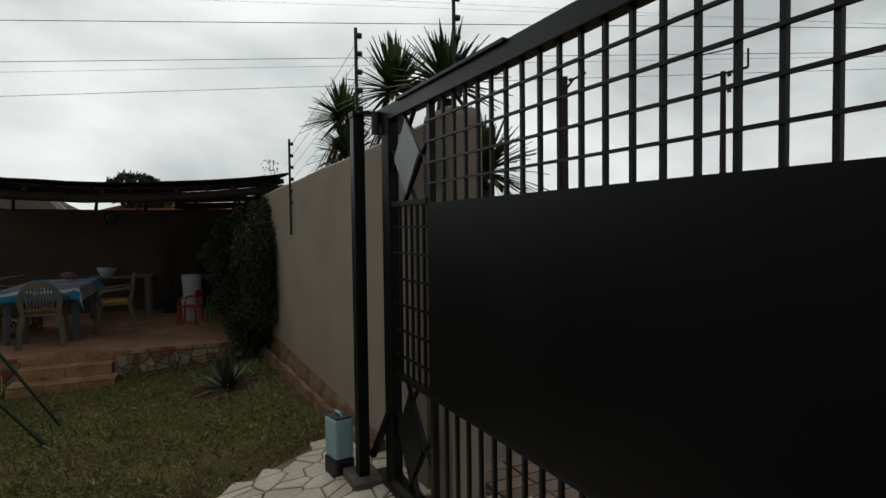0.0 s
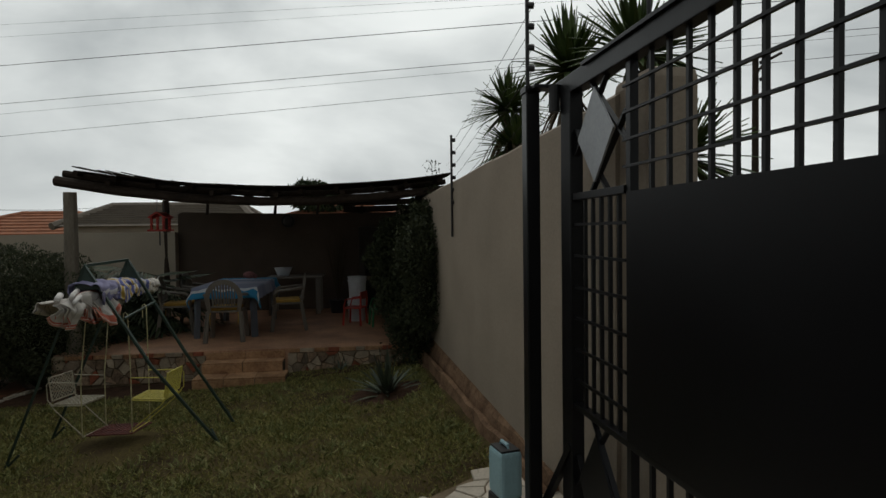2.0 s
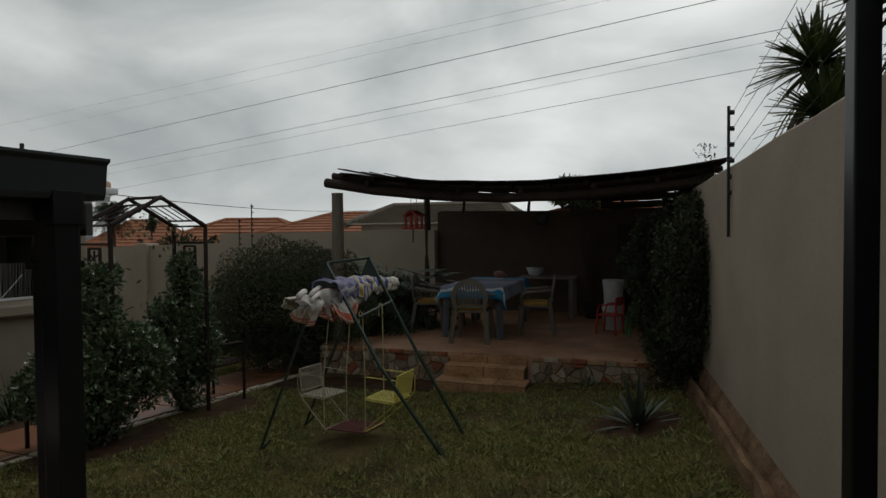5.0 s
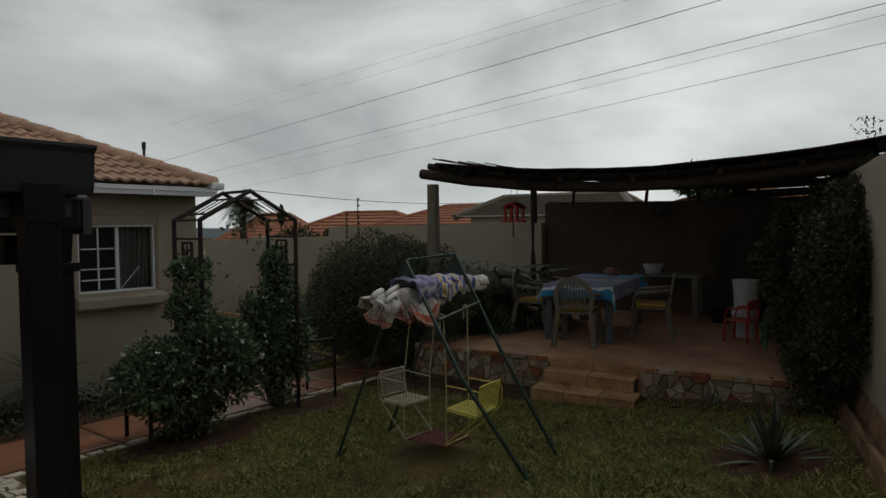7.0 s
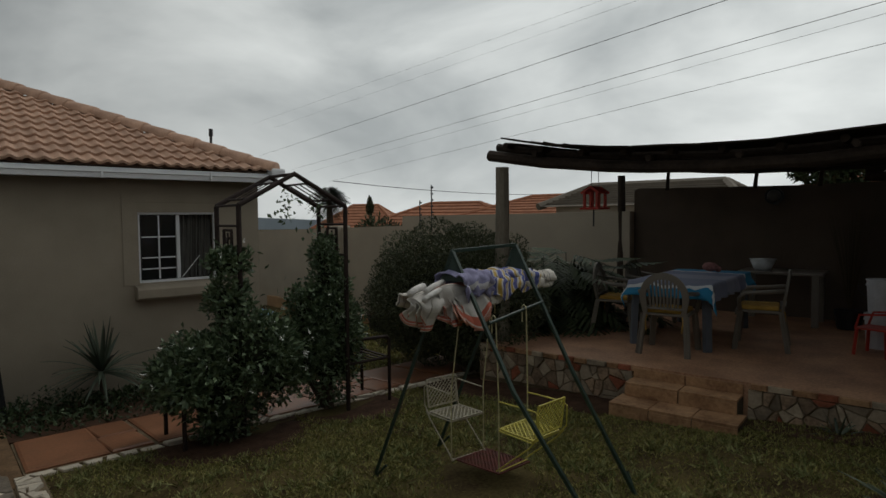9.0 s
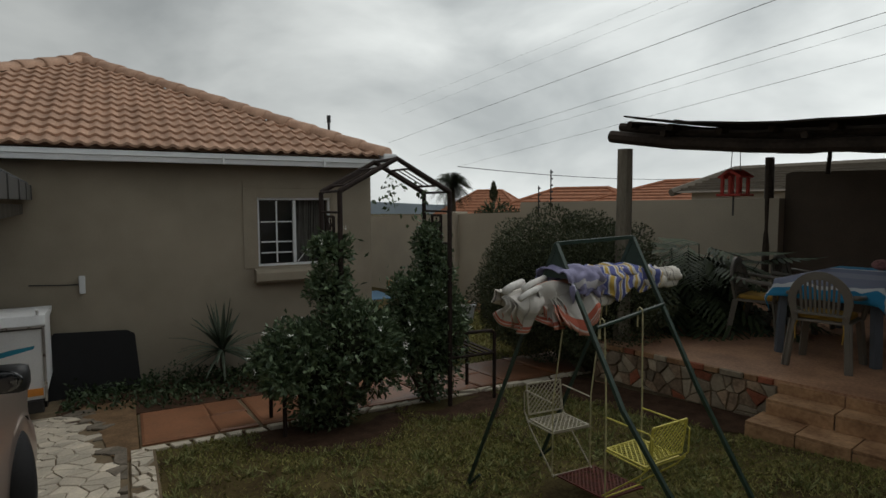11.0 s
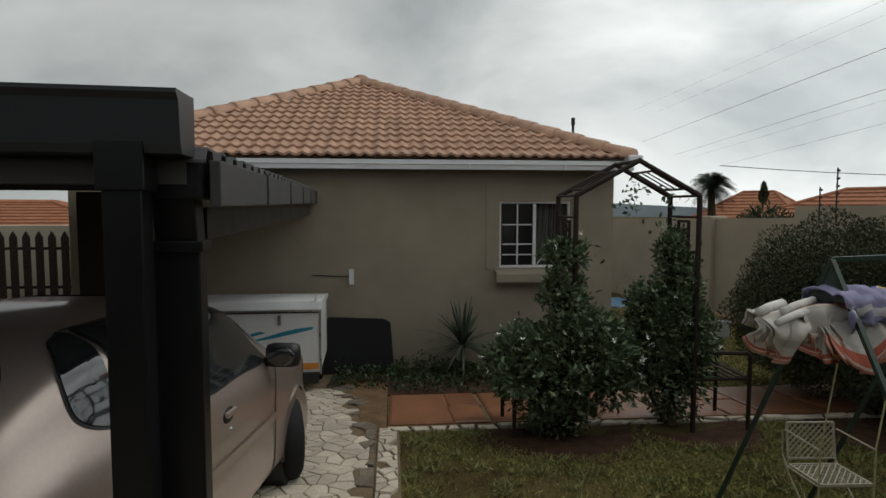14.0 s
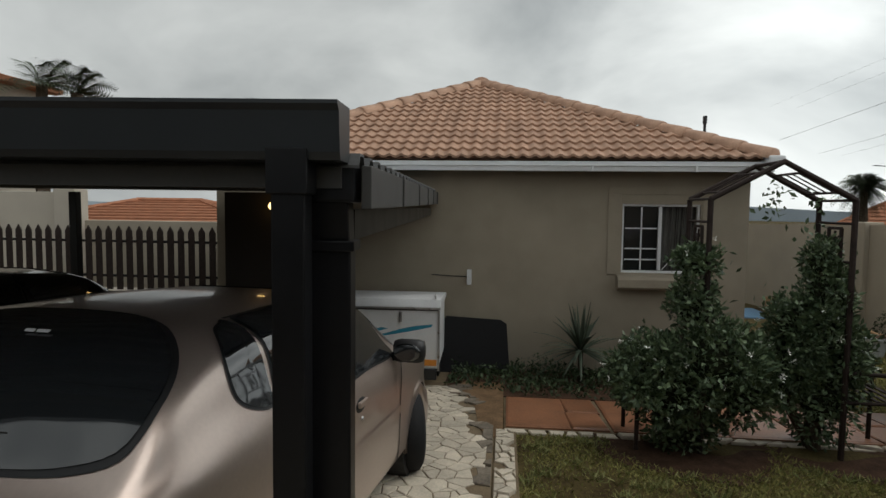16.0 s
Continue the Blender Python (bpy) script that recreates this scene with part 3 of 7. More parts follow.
house = thing("house", Matrix(), "single-storey house with taupe plaster and brown tiled hip roof", "house")
part("front_wall", wall_with_window(), PLASTER, house)
part("side_wall", bx(-16, -8.02, 5.78, 6.0, HZ, EAVE), PLASTER, house)
part("side_wall", bx(-16, -8.02, -0.95, -0.73, HZ, EAVE), PLASTER, house)
part("floor_slab", bx(-16, -8.02, -0.73, 5.78, HZ, -0.1), CEMENT, house)
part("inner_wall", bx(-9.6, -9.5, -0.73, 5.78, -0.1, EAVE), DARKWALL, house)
bm = bmesh.new()
a, b = Vector((XE, YC - HALF, EAVE + 0.07)), Vector((XE, YC + HALF, EAVE + 0.07))
c2 = Vector((-18, YC, APEX.z))
a2, b2 = Vector((-18, YC - HALF, EAVE + 0.07)), Vector((-18, YC + HALF, EAVE + 0.07))
va, vb, vc, vc2, va2, vb2 = [bm.verts.new(p) for p in (a, b, APEX, c2, a2, b2)]
for f in ((va, vb, vc), (vb, vb2, vc2, vc), (va2, va, vc, vc2), (vb2, va2, vc2), (va, va2, vb2, vb)):
    bm.faces.new(f)
bmesh.ops.recalc_face_normals(bm, faces=bm.faces[:])
roof = part("roof", bm, ROOFTILE, house)
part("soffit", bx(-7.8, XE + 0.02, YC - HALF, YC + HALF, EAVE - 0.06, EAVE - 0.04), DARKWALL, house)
bm = bmesh.new()
prism(bm, [(XE, EAVE - 0.075), (XE + 0.1, EAVE - 0.075), (XE + 0.108, EAVE - 0.02), (XE + 0.13, EAVE - 0.015), (XE + 0.13, EAVE + 0.012), (XE + 0.115, EAVE + 0.012), (XE + 0.09, EAVE - 0.065), (XE, EAVE - 0.065)], YC - HALF, YC + HALF - 0.02)
bx(XE - 0.03, XE + 0.0, YC - HALF, YC + HALF, EAVE - 0.075, EAVE + 0.05, 0, bm)
gutter = part("gutter", bm, WHITE, house, "white metal eaves gutter")
for y in (0.6, 4.0, 5.2):
    part("bracket", bx(XE + 0.09, XE + 0.14, y - 0.012, y + 0.012, EAVE - 0.08, EAVE + 0.016), WHITE, gutter)
bm = tube(bmesh.new(), ((-9.0, 5.8, 2.5), (-9.0, 5.8, 3.12)), 0.02, 8)
tube(bm, ((-9.0, 5.8, 3.05), (-9.0, 5.8, 3.16)), 0.03, 8)
part("vent_pipe", bm, BLACKPL, house, "black vent pipe through the roof")
bm = bx(XE - 0.1, XE + 0.12, YC + HALF - 0.10, YC + HALF + 0.10, EAVE + 0.02, EAVE + 0.12, 0.03)
part("gutter_end", bm, WHITE, house, "white weathered corner piece of the eaves")

# window of the front wall
win = thing("window_1", pose(-7.86, 4.94, 1.44), "white steel cottage-pane window with dark curtains", "window", kind="structure")


def frame_bm(w, h, t, d):
    bm = bmesh.new()
    for s in (-1, 1):
        box(bm, d, t, h, pose(0, s * (w - t) / 2, 0))
        box(bm, d, w - 2 * t, t, pose(0, 0, s * (h - t) / 2))
    return bm


part("window_frame", frame_bm(0.96, 0.88, 0.028, 0.05), WHITE, win)
part("mullion", bx(-0.02, 0.02, -0.02, 0.02, -0.405, 0.405), WHITE, win)
for k in (0, 1):
    bm = bmesh.new()
    o = -0.23 if k == 0 else 0.23
    if k == 0:
        box(bm, 0.02, 0.016, 0.80, pose(0.006, o, 0))
        for z in (0.13, -0.13, -0.27):
            box(bm, 0.02, 0.40, 0.016, pose(0.006, o, z))
        part("glazing_bars", bm, WHITE, win)
    else:
        bar(bm, (0.03, 0.03, -0.40), (0.09, 0.24, -0.12), 0.018, 0.01)
        part("casement_stay", bm, WHITE, win)
    if k == 0:
        part("pane", bx(-0.012, -0.006, o - 0.2, o + 0.2, -0.4, 0.4), GLASS_WIN, win)
bm = bmesh.new()
for i in range(40):
    y = -0.46 + i * 0.0236
    bar(bm, (-0.12 + 0.015 * math.sin(i * 1.9), y, 0.43), (-0.12 + 0.02 * math.sin(i * 2.3), y * 0.9, -0.43), 0.022, 0.012)
part("curtain", bm, CURTAIN, win, "grey gathered curtain")
bm = bmesh.new()
prism(bm, [(-7.8, 0.98), (-7.8, 0.80), (-7.66, 0.80), (-7.63, 0.83), (-7.63, 0.93), (-7.66, 0.96)], 4.40, 5.48)
part("sill", bm, PLASTER, house, "plastered window sill")
bm = bmesh.new()
for y0, y1, z0, z1 in ((4.28, 4.44, 0.98, 2.0), (5.44, 5.6, 0.98, 2.0), (4.28, 5.6, 2.0, 2.1)):
    bx(-7.8, -7.785, y0, y1, z0, z1, 0.004, bm)
part("window_surround", bm, PLASTER, house)
bm = bx(-7.8, -7.74, 2.49, 2.55, 0.80, 1.0, 0.008)
tagged(obj("wall_socket", bm, WHITE), "small white box on the house wall", "socket")
tagged(obj("wall_cable", tube(bmesh.new(), ((-7.79, 2.5, 0.9), (-7.79, 2.3, 0.905), (-7.79, 2.02, 0.92)), 0.006, 5), CABLE), "thin cable along the house wall", "cable")

# ---------- carport ----------
cp = thing("carport", pose(-1.55, 2.54, 0, 0, 0, 4.6), "black steel carport with grey ribbed roof sheets", "carport")
# gutter across the front, seen from the garden
bm = bmesh.new()
prism(bm, [(-0.14, 1.93), (-0.01, 1.93), (0.0, 1.95), (0.012, 2.055), (0.03, 2.07), (0.03, 2.08), (0.0, 2.08), (-0.14, 2.085)], -5.6, 0.0)
part("front_gutter", bm, GUTTER, cp, "black box gutter")
part("front_beam", bx(-0.20, -0.12, -5.6, -0.02, 1.86, 1.925), FASCIA, cp)
bm = bmesh.new()
pts = []
for i in range(32):
    x = -0.12 - i * 0.19
    z = 1.925 + 0.0023 * i
    pts += [(x, z), (x - 0.025, z + 0.035), (x - 0.085, z + 0.035), (x - 0.11, z)]
low = [(x, z - 0.008) for x, z in pts[::-1]]
prism(bm, pts + low, -5.6, 0.03)
part("roof_sheet", bm, IRON, cp, "grey ribbed roof sheeting")
bm = bx(-6.22, -0.16, 0.03, 0.06, 1.80, 1.925, 0.004)
for v in bm.verts:
    v.co.z += (0.012 if v.co.z > 1.86 else 0.008) * (-v.co.x)
part("side_fascia", bm, FASCIA, cp)
for i in range(1, 6):
    bm = bx(-i * 1.15 - 0.01, -i * 1.15 + 0.01, 0.05, 0.068, 1.80 + 0.009 * i, 1.93 + 0.013 * i)
    part("fascia_clip", bm, FASCIA, cp)
# added black strip, painting the shade under the roof sheet's edge
part("side_beam", bx(-6.2, -0.4, -0.12, -0.03, 1.70, 1.80), BLACK, cp)
for x, y in ((-0.05, -0.14), (-0.05, -5.3)):
    bm = bx(x - 0.045, x + 0.045, y - 0.045, y + 0.045, -0.1, 1.95, 0.006)
    bx(x - 0.055, x + 0.055, y - 0.055, y + 0.055, 1.84, 1.96, 0.004, bm)
    part("post", bm, BLACK, cp)
pipe = part("downpipe", bx(-0.25, -0.16, -0.12, 0.0, -0.05, 1.70, 0.008), BLACK, cp, "black square downpipe with an elbow")
part("collar", bx(-0.265, -0.145, -0.135, 0.012, 1.68, 1.71, 0.004), BLACK, pipe)
part("outlet", bx(-0.27, -0.13, -0.14, 0.015, 1.82, 1.93, 0.01), BLACK, pipe)
part("elbow", box(bmesh.new(), 0.10, 0.11, 0.16, pose(-0.2, -0.06, 1.77, 0, 12, 0), 0.01), BLACK, pipe)
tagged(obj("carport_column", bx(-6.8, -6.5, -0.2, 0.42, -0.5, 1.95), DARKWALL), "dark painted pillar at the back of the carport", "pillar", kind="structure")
lamp = thing("bulkhead_lamp", pose(-6.46, 0.40, 1.80), "round wall lamp with a lit yellow bulb", "lamp")
bm = bmesh.new()
bmesh.ops.create_uvsphere(bm, u_segments=14, v_segments=8, radius=0.045, matrix=pose(0.05, 0, 0))
part("bulb", bm, glow_mat("lit_bulb", (1.0, 0.62, 0.22), 3.0), lamp, "lit yellow bulb", True)
part("base", tube(bmesh.new(), ((-0.04, 0, 0), (0.02, 0, 0)), 0.04, 12), BLACKPL, lamp)

# ---------- sliding gate ----------
gate = thing("sliding_gate", WM, "black steel sliding gate with bars, diamonds and a sheet panel", "gate")
GX, GN, GF = 1.68, -3.6, 2.80
part("sheet_panel", bx(GX - 0.02, GX - 0.012, GN, 2.215, 1.04, 1.93), BLACK_SHEET, gate, "black sheet steel panel")
bm = bx(GX - 0.03, GX + 0.03, GN, 2.9, 2.39, 2.47, 0.004)
bx(GX - 0.045, GX + 0.045, 1.5, 2.55, 2.46, 2.475, 0.002, bm)
part("top_rail", bm, BLACK, gate)
part("end_post", bx(GX - 0.03, GX + 0.03, 2.70, 2.81, 0.42, 2.40, 0.005), BLACK, gate)
part("divider", bx(GX - 0.012, GX + 0.02, 2.20, 2.235, 0.46, 2.39, 0.003), BLACK, gate)
part("bottom_rail", bx(GX - 0.03, GX + 0.03, GN, 2.80, 0.40, 0.47, 0.004), BLACK, gate)
part("mid_rail", bx(GX - 0.02, GX + 0.02, 2.235, 2.70, 1.925, 1.955, 0.002), BLACK, gate)
part("low_rail", bx(GX - 0.02, GX + 0.02, GN, 2.70, 1.02, 1.045, 0.002), BLACK, gate)
upper = bx(-0.007, 0.007, -0.007, 0.007, 0, 0.46)
me_up = obj("bar", upper, BLACK)
me_up.parent = gate
me_up.location = (GX, 2.077, 1.93)
y = 1.9715
while y > GN:
    o = new("bar", me_up.data)
    o.parent, o.location = gate, (GX, y, 1.93)
    y -= 0.1055
lowb = obj("lower_bar", bx(-0.008, 0.008, -0.008, 0.008, 0, 0.57), BLACK)
lowb.parent, lowb.location = gate, (GX, 2.077, 0.46)
y = 1.9715
while y > GN:
    o = new("lower_bar", lowb.data)
    o.parent, o.location = gate, (GX, y, 0.46)
    y -= 0.1055
for z in (2.02, 2.115, 2.212, 2.305):
    part("rung", bx(GX - 0.018, GX - 0.006, GN, 2.25, z - 0.0045, z + 0.0045), BLACK, gate)
for i in range(5):
    part("side_bar", bx(GX - 0.007, GX + 0.007, 2.30 + i * 0.076, 2.314 + i * 0.076, 1.04, 1.93), BLACK, gate)
for i in range(6):
    part("side_rung", bx(GX - 0.015, GX - 0.005, 2.235, 2.70, 1.14 + i * 0.135, 1.152 + i * 0.135), BLACK, gate)
for z0, z1, m_d in ((1.955, 2.39, STEEL), (0.47, 1.02, BLACK_SHEET)):
    zm, ym = (z0 + z1) / 2, 2.47
    hz, hy = (z1 - z0) / 2, 0.225
    bm = bmesh.new()
    prism(bm, [(0, -hz * 0.86), (hy * 0.72, 0), (0, hz * 0.86), (-hy * 0.72, 0)], -0.004, 0.004)
    bmesh.ops.transform(bm, matrix=pose(GX - 0.02, ym, zm, 0, 0, 90), verts=bm.verts[:])
    part("diamond_plate", bm, m_d, gate, "grey steel diamond plate" if m_d is STEEL else "")
    bm = bmesh.new()
    for p, q in (((-hy, -hz * 0.25), (hy * 0.3, hz)), ((-hy * 0.3, -hz), (hy, hz * 0.25)), ((-hy, hz * 0.25), (hy * 0.3, -hz)), ((-hy * 0.3, hz), (hy, -hz * 0.25))):
        bar(bm, (GX, ym + p[0], zm + p[1]), (GX, ym + q[0], zm + q[1]), 0.022, 0.01)
    part("lattice", bm, BLACK, gate)
part("brace", bar(bmesh.new(), (GX - 0.06, 2.95, 0.5), (GX - 0.02, 2.72, 0.85), 0.03), BLACK, gate)

guide = thing("guide_post", WM, "black steel guide post with a roller bracket", "gate post")
gp = bx(1.53, 1.595, 2.925, 3.0, 0.2, 2.44, 0.006)
part("post", gp, BLACK, guide)
bm = bx(1.525, 1.60, 2.92, 3.005, 2.44, 2.47, 0.004)
bx(1.545, 1.67, 2.855, 2.935, 2.445, 2.462, 0.003, bm)
part("bracket", bm, BLACK, guide)
part("roller", tube(bmesh.new(), ((1.63, 2.83, 2.33), (1.63, 2.83, 2.45)), 0.025, 12), BLACKPL, guide)
part("foot_plate", bx(1.48, 1.66, 2.84, 3.1, 0.25, 0.40, 0.01), CEMENT, guide)
tagged(obj("gate_track", bx(1.64, 1.72, -3.6, 3.0, 0.3, 0.40, 0.004), RUSTY, WM), "steel gate track on the ground", "track", kind="structure")


# ---------- pergola ----------
def sag(u):
    return 2.25 + (0.26 * ((u + 0.5) / 2.7) ** 2 if u < -0.5 else 0.16 * ((u + 0.5) / 2.2) ** 2)


def log(bm, a, b, r, seed, n=9, wob=0.025, follow=False):
    rr = random.Random(seed)
    pts = []
    for i in range(n):
        s = i / (n - 1)
        p = Vector(a).lerp(Vector(b), s) + Vector((0, rr.uniform(-wob, wob), rr.uniform(-wob, wob)))
        if follow:
            p.z = a[2] + sag(p.x) - sag(a[0]) + rr.uniform(-wob, wob) * 0.5
        pts.append(p)
    tube(bm, pts, r, 9, r * 0.82)
    return bm


perg = thing("pergola", DM, "rustic pergola of dark weathered logs with a sagging roof", "pergola")
part("post", log(bmesh.new(), (-3.12, 8.38, -0.2), (-3.12, 8.38, 2.36), 0.095, 3, 7, 0.006), POSTGREY, perg, "grey gum pole post")
part("post", log(bmesh.new(), (-3.14, 12.05, 0.3), (-3.14, 12.05, 2.46), 0.075, 4, 7, 0.012), LOG, perg)
part("post", log(bmesh.new(), (1.5, 8.5, -0.1), (1.5, 8.5, 2.4), 0.08, 5, 7, 0.012), LOG, perg)
part("front_log", log(bmesh.new(), (-3.28, 8.36, sag(-3.28) - 0.02), (1.75, 8.36, 2.45), 0.066, 6, 15, 0.018, True), LOG, perg)
part("upper_log", log(bmesh.new(), (-3.22, 8.46, sag(-3.22) + 0.09), (1.7, 8.46, 2.54), 0.045, 7, 15, 0.016, True), LOG, perg)
part("back_log", log(bmesh.new(), (-3.3, 12.0, sag(-3.3) + 0.17), (1.7, 12.0, 2.6), 0.064, 8, 15, 0.016, True), LOG, perg)
part("mid_log", log(bmesh.new(), (-3.3, 10.2, sag(-3.3) + 0.09), (1.7, 10.2, 2.55), 0.05, 9, 15, 0.016, True), LOG, perg)
for i in range(11):
    u = -3.0 + i * 0.46
    z = sag(u) + 0.115
    part("rafter", log(bmesh.new(), (u, 8.26, z), (u + 0.05, 12.2, z + 0.15), 0.035, 20 + i, 8, 0.015), LOG, perg)
for i, u in enumerate((-2.4, -1.15, -0.35, 0.5, 1.2)):
    part("stub", log(bmesh.new(), (u, 12.06, 2.18), (u + 0.03, 12.02, sag(u) + 0.16), 0.03, 40 + i, 4, 0.008), LOG, perg)
    part("rafter_end", log(bmesh.new(), (u - 0.2, 8.22, sag(u - 0.2) + 0.06), (u - 0.2, 8.6, sag(u - 0.2) + 0.075), 0.03, 50 + i, 4, 0.004), LOG, perg)
# two logs added to block the bright sky gap above the wall's end
for z in (2.27, 2.39):
    part("end_log", log(bmesh.new(), (0.15, 12.08, z), (1.75, 12.08, z + 0.03), 0.068, 70 + int(z * 100), 7, 0.012), LOG, perg)
part("tie_branch", log(bmesh.new(), (-2.6, 10.9, sag(-2.6) + 0.02), (0.9, 11.3, 2.33), 0.022, 61, 11, 0.03), LOG, perg, "crooked thin branch under the roof")
REED = mat("dark_reed_and_net_roof", (0.030, 0.024, 0.019), 0.95, var=0.5, scale=12, bump=0.8, fine=60, stretch=(1, 6, 1), spec=0.1)
rr = random.Random(12)
for k in range(13):
    v0 = 8.12 + k * 0.325
    bm = bmesh.new()
    top, bot = [], []
    lift = rr.uniform(-0.01, 0.012)
    u0 = -2.98 + rr.uniform(-0.06, 0.05)
    for i in range(17):
        u = u0 + (1.75 - u0) * i / 16
        curl = 0.05 * max(0, (-2.2 - u)) ** 1.4
        z = sag(u) + 0.155 + 0.038 * (v0 - 8.12) + lift + 0.012 * noise.noise(Vector((u * 2, v0 * 3, 0))) + curl
        top.append((u, z + 0.016))
        bot.append((u, z))
    prism(bm, top + bot[::-1], v0, v0 + 0.30 + rr.uniform(-0.02, 0.02))
    part("roof_strip", bm, REED, perg)

# red hanging bird house
bird = thing("bird_feeder", pose(*du(-2.22, 8.95, 1.99)) @ Matrix.Scale(0.78, 4), "red wooden hanging bird feeder with open sides", "bird feeder")
bm = bmesh.new()
prism(bm, [(-0.17, 0.08), (-0.02, 0.17), (0.02, 0.17), (0.17, 0.08), (0.15, 0.06), (0, 0.14), (-0.15, 0.06)], -0.13, 0.13)
part("roof", bm, RED, bird)
part("tray", bx(-0.17, 0.17, -0.14, 0.14, -0.17, -0.14, 0.004), RED, bird)
for x in (-0.11, 0.0, 0.11):
    for y in (-0.1, 0.1):
        part("upright", bx(x - 0.018, x + 0.018, y - 0.015, y + 0.015, -0.14, 0.085), RED, bird)
part("rod", tube(bmesh.new(), ((-0.02, 0, -0.17), (-0.02, 0, -0.42)), 0.012, 6), BLACKPL, bird)
bm = bmesh.new()
for x in (-0.07, 0.07):
    tube(bm, ((x, 0, 0.13), (x * 0.8, 0, 0.42)), 0.005, 5)
part("hanger", bm, WIRE, bird)

# ---------- stairs up to the terrace ----------
steps = thing("garden_steps", DM, "two garden steps faced with slate tiles", "steps", kind="structure")
part("lower_step", bx(-1.46, -0.40, 7.62, 8.0, -0.15, 0.06), CEMENT, steps)
part("upper_step", bx(-1.42, -0.46, 7.90, 8.12, -0.15, 0.19), CEMENT, steps)


# ---------- plastic garden furniture ----------
def garden_chair(m, label, cushion=True):
    t = thing("garden_chair", m, label, "chair", "chairs round the table")
    # front of the chair is towards +y
    bm = bmesh.new()
    box(bm, 0.46, 0.44, 0.025, pose(0, 0.02, 0.42), 0.01)
    bar(bm, (-0.22, 0.235, 0.40), (0.22, 0.235, 0.40), 0.03, 0.05)
    part("seat", bm, PLASTIC, t)
    bm = bmesh.new()
    ring = []
    for i in range(19):
        a = math.pi * i / 18
        x, z = 0.25 * math.cos(a), 0.60 + 0.27 * math.sin(a)
        ring.append((x, -0.2 - 0.14 * (z - 0.42), z))
    ring = [(0.215, -0.2, 0.42)] + ring + [(-0.215, -0.2, 0.42)]
    prev = None
    for p in ring:
        q = Vector(p)
        inn = Vector((q.x * 0.74, q.y, 0.6 + (q.z - 0.6) * 0.74)) if q.z > 0.5 else Vector((q.x * 0.78, q.y, q.z))
        row = [bm.verts.new(q + Vector((0, -0.012, 0))), bm.verts.new(q + Vector((0, 0.012, 0))), bm.verts.new(inn + Vector((0, 0.012, 0))), bm.verts.new(inn + Vector((0, -0.012, 0)))]
        if prev:
            for j in range(4):
                bm.faces.new((prev[j], prev[(j + 1) % 4], row[(j + 1) % 4], row[j]))
        prev = row
    bmesh.ops.recalc_face_normals(bm, faces=bm.faces[:])
    part("back_frame", bm, PLASTIC, t)
    for i in range(9):
        x = -0.136 + i * 0.034
        top = 0.6 + 0.2 * math.sqrt(max(0.05, 1 - (x / 0.2) ** 2))
        part("back_slat", bar(bmesh.new(), (x, -0.212, 0.50), (x * 1.1, -0.255, top), 0.019, 0.012), PLASTIC, t)
    part("lumbar_rail", bar(bmesh.new(), (-0.2, -0.205, 0.49), (0.2, -0.205, 0.49), 0.06, 0.018), PLASTIC, t)
    for sx in (-1, 1):
        for y0, y1, ytop in ((0.2, 0.25, 0.42), (-0.19, -0.26, 0.42)):
            bm = bmesh.new()
            bar(bm, (sx * 0.21, y0, ytop), (sx * 0.245, y1, 0.0), 0.06, 0.03)
            bar(bm, (sx * 0.222, y0, ytop), (sx * 0.258, y1, 0.0), 0.012, 0.055)
            part("leg", bm, PLASTIC, t)
        bm = bmesh.new()
        tube(bm, ((sx * 0.235, 0.2, 0.42), (sx * 0.265, 0.21, 0.56), (sx * 0.27, 0.15, 0.625), (sx * 0.27, -0.05, 0.64), (sx * 0.25, -0.22, 0.66)), 0.022, 8)
        part("armrest", bm, PLASTIC, t, "", True)
    if cushion:
        part("seat_cushion", box(bmesh.new(), 0.40, 0.38, 0.05, pose(0, 0.02, 0.458), 0.02), CUSHION, t, "mustard cloth seat cushion")
        for sx in (-1, 1):
            part("tie", tube(bmesh.new(), ((sx * 0.17, -0.18, 0.45), (sx * 0.19, -0.22, 0.36), (sx * 0.18, -0.23, 0.25)), 0.006, 5), CUSHION, t)
    return t


def on_deck(u, v, turn, z=TOP):
    return pose(*du(u, v, z), 0, 0, TURN_D + turn)


chair = garden_chair(on_deck(-1.36, 8.93, 4), "taupe plastic garden chair with mustard seat cushion")
for u, v, a in ((-0.62, 9.75, 98), (-2.22, 9.65, -84), (-2.12, 10.5, -92)):
    copy_thing(chair, on_deck(u, v, a))

table = thing("garden_table", on_deck(-1.42, 10.0, 0), "grey-blue plastic garden table", "table")
part("tabletop", bx(-0.44, 0.44, -0.92, 0.92, 0.69, 0.72, 0.008), PLASTIC_BLUE, table)
for x in (-0.38, 0.38):
    for y in (-0.86, 0.86):
        part("leg", bar(bmesh.new(), (x, y, 0.69), (x * 1.06, y * 1.02, 0), 0.075, 0.06), PLASTIC_BLUE, table)


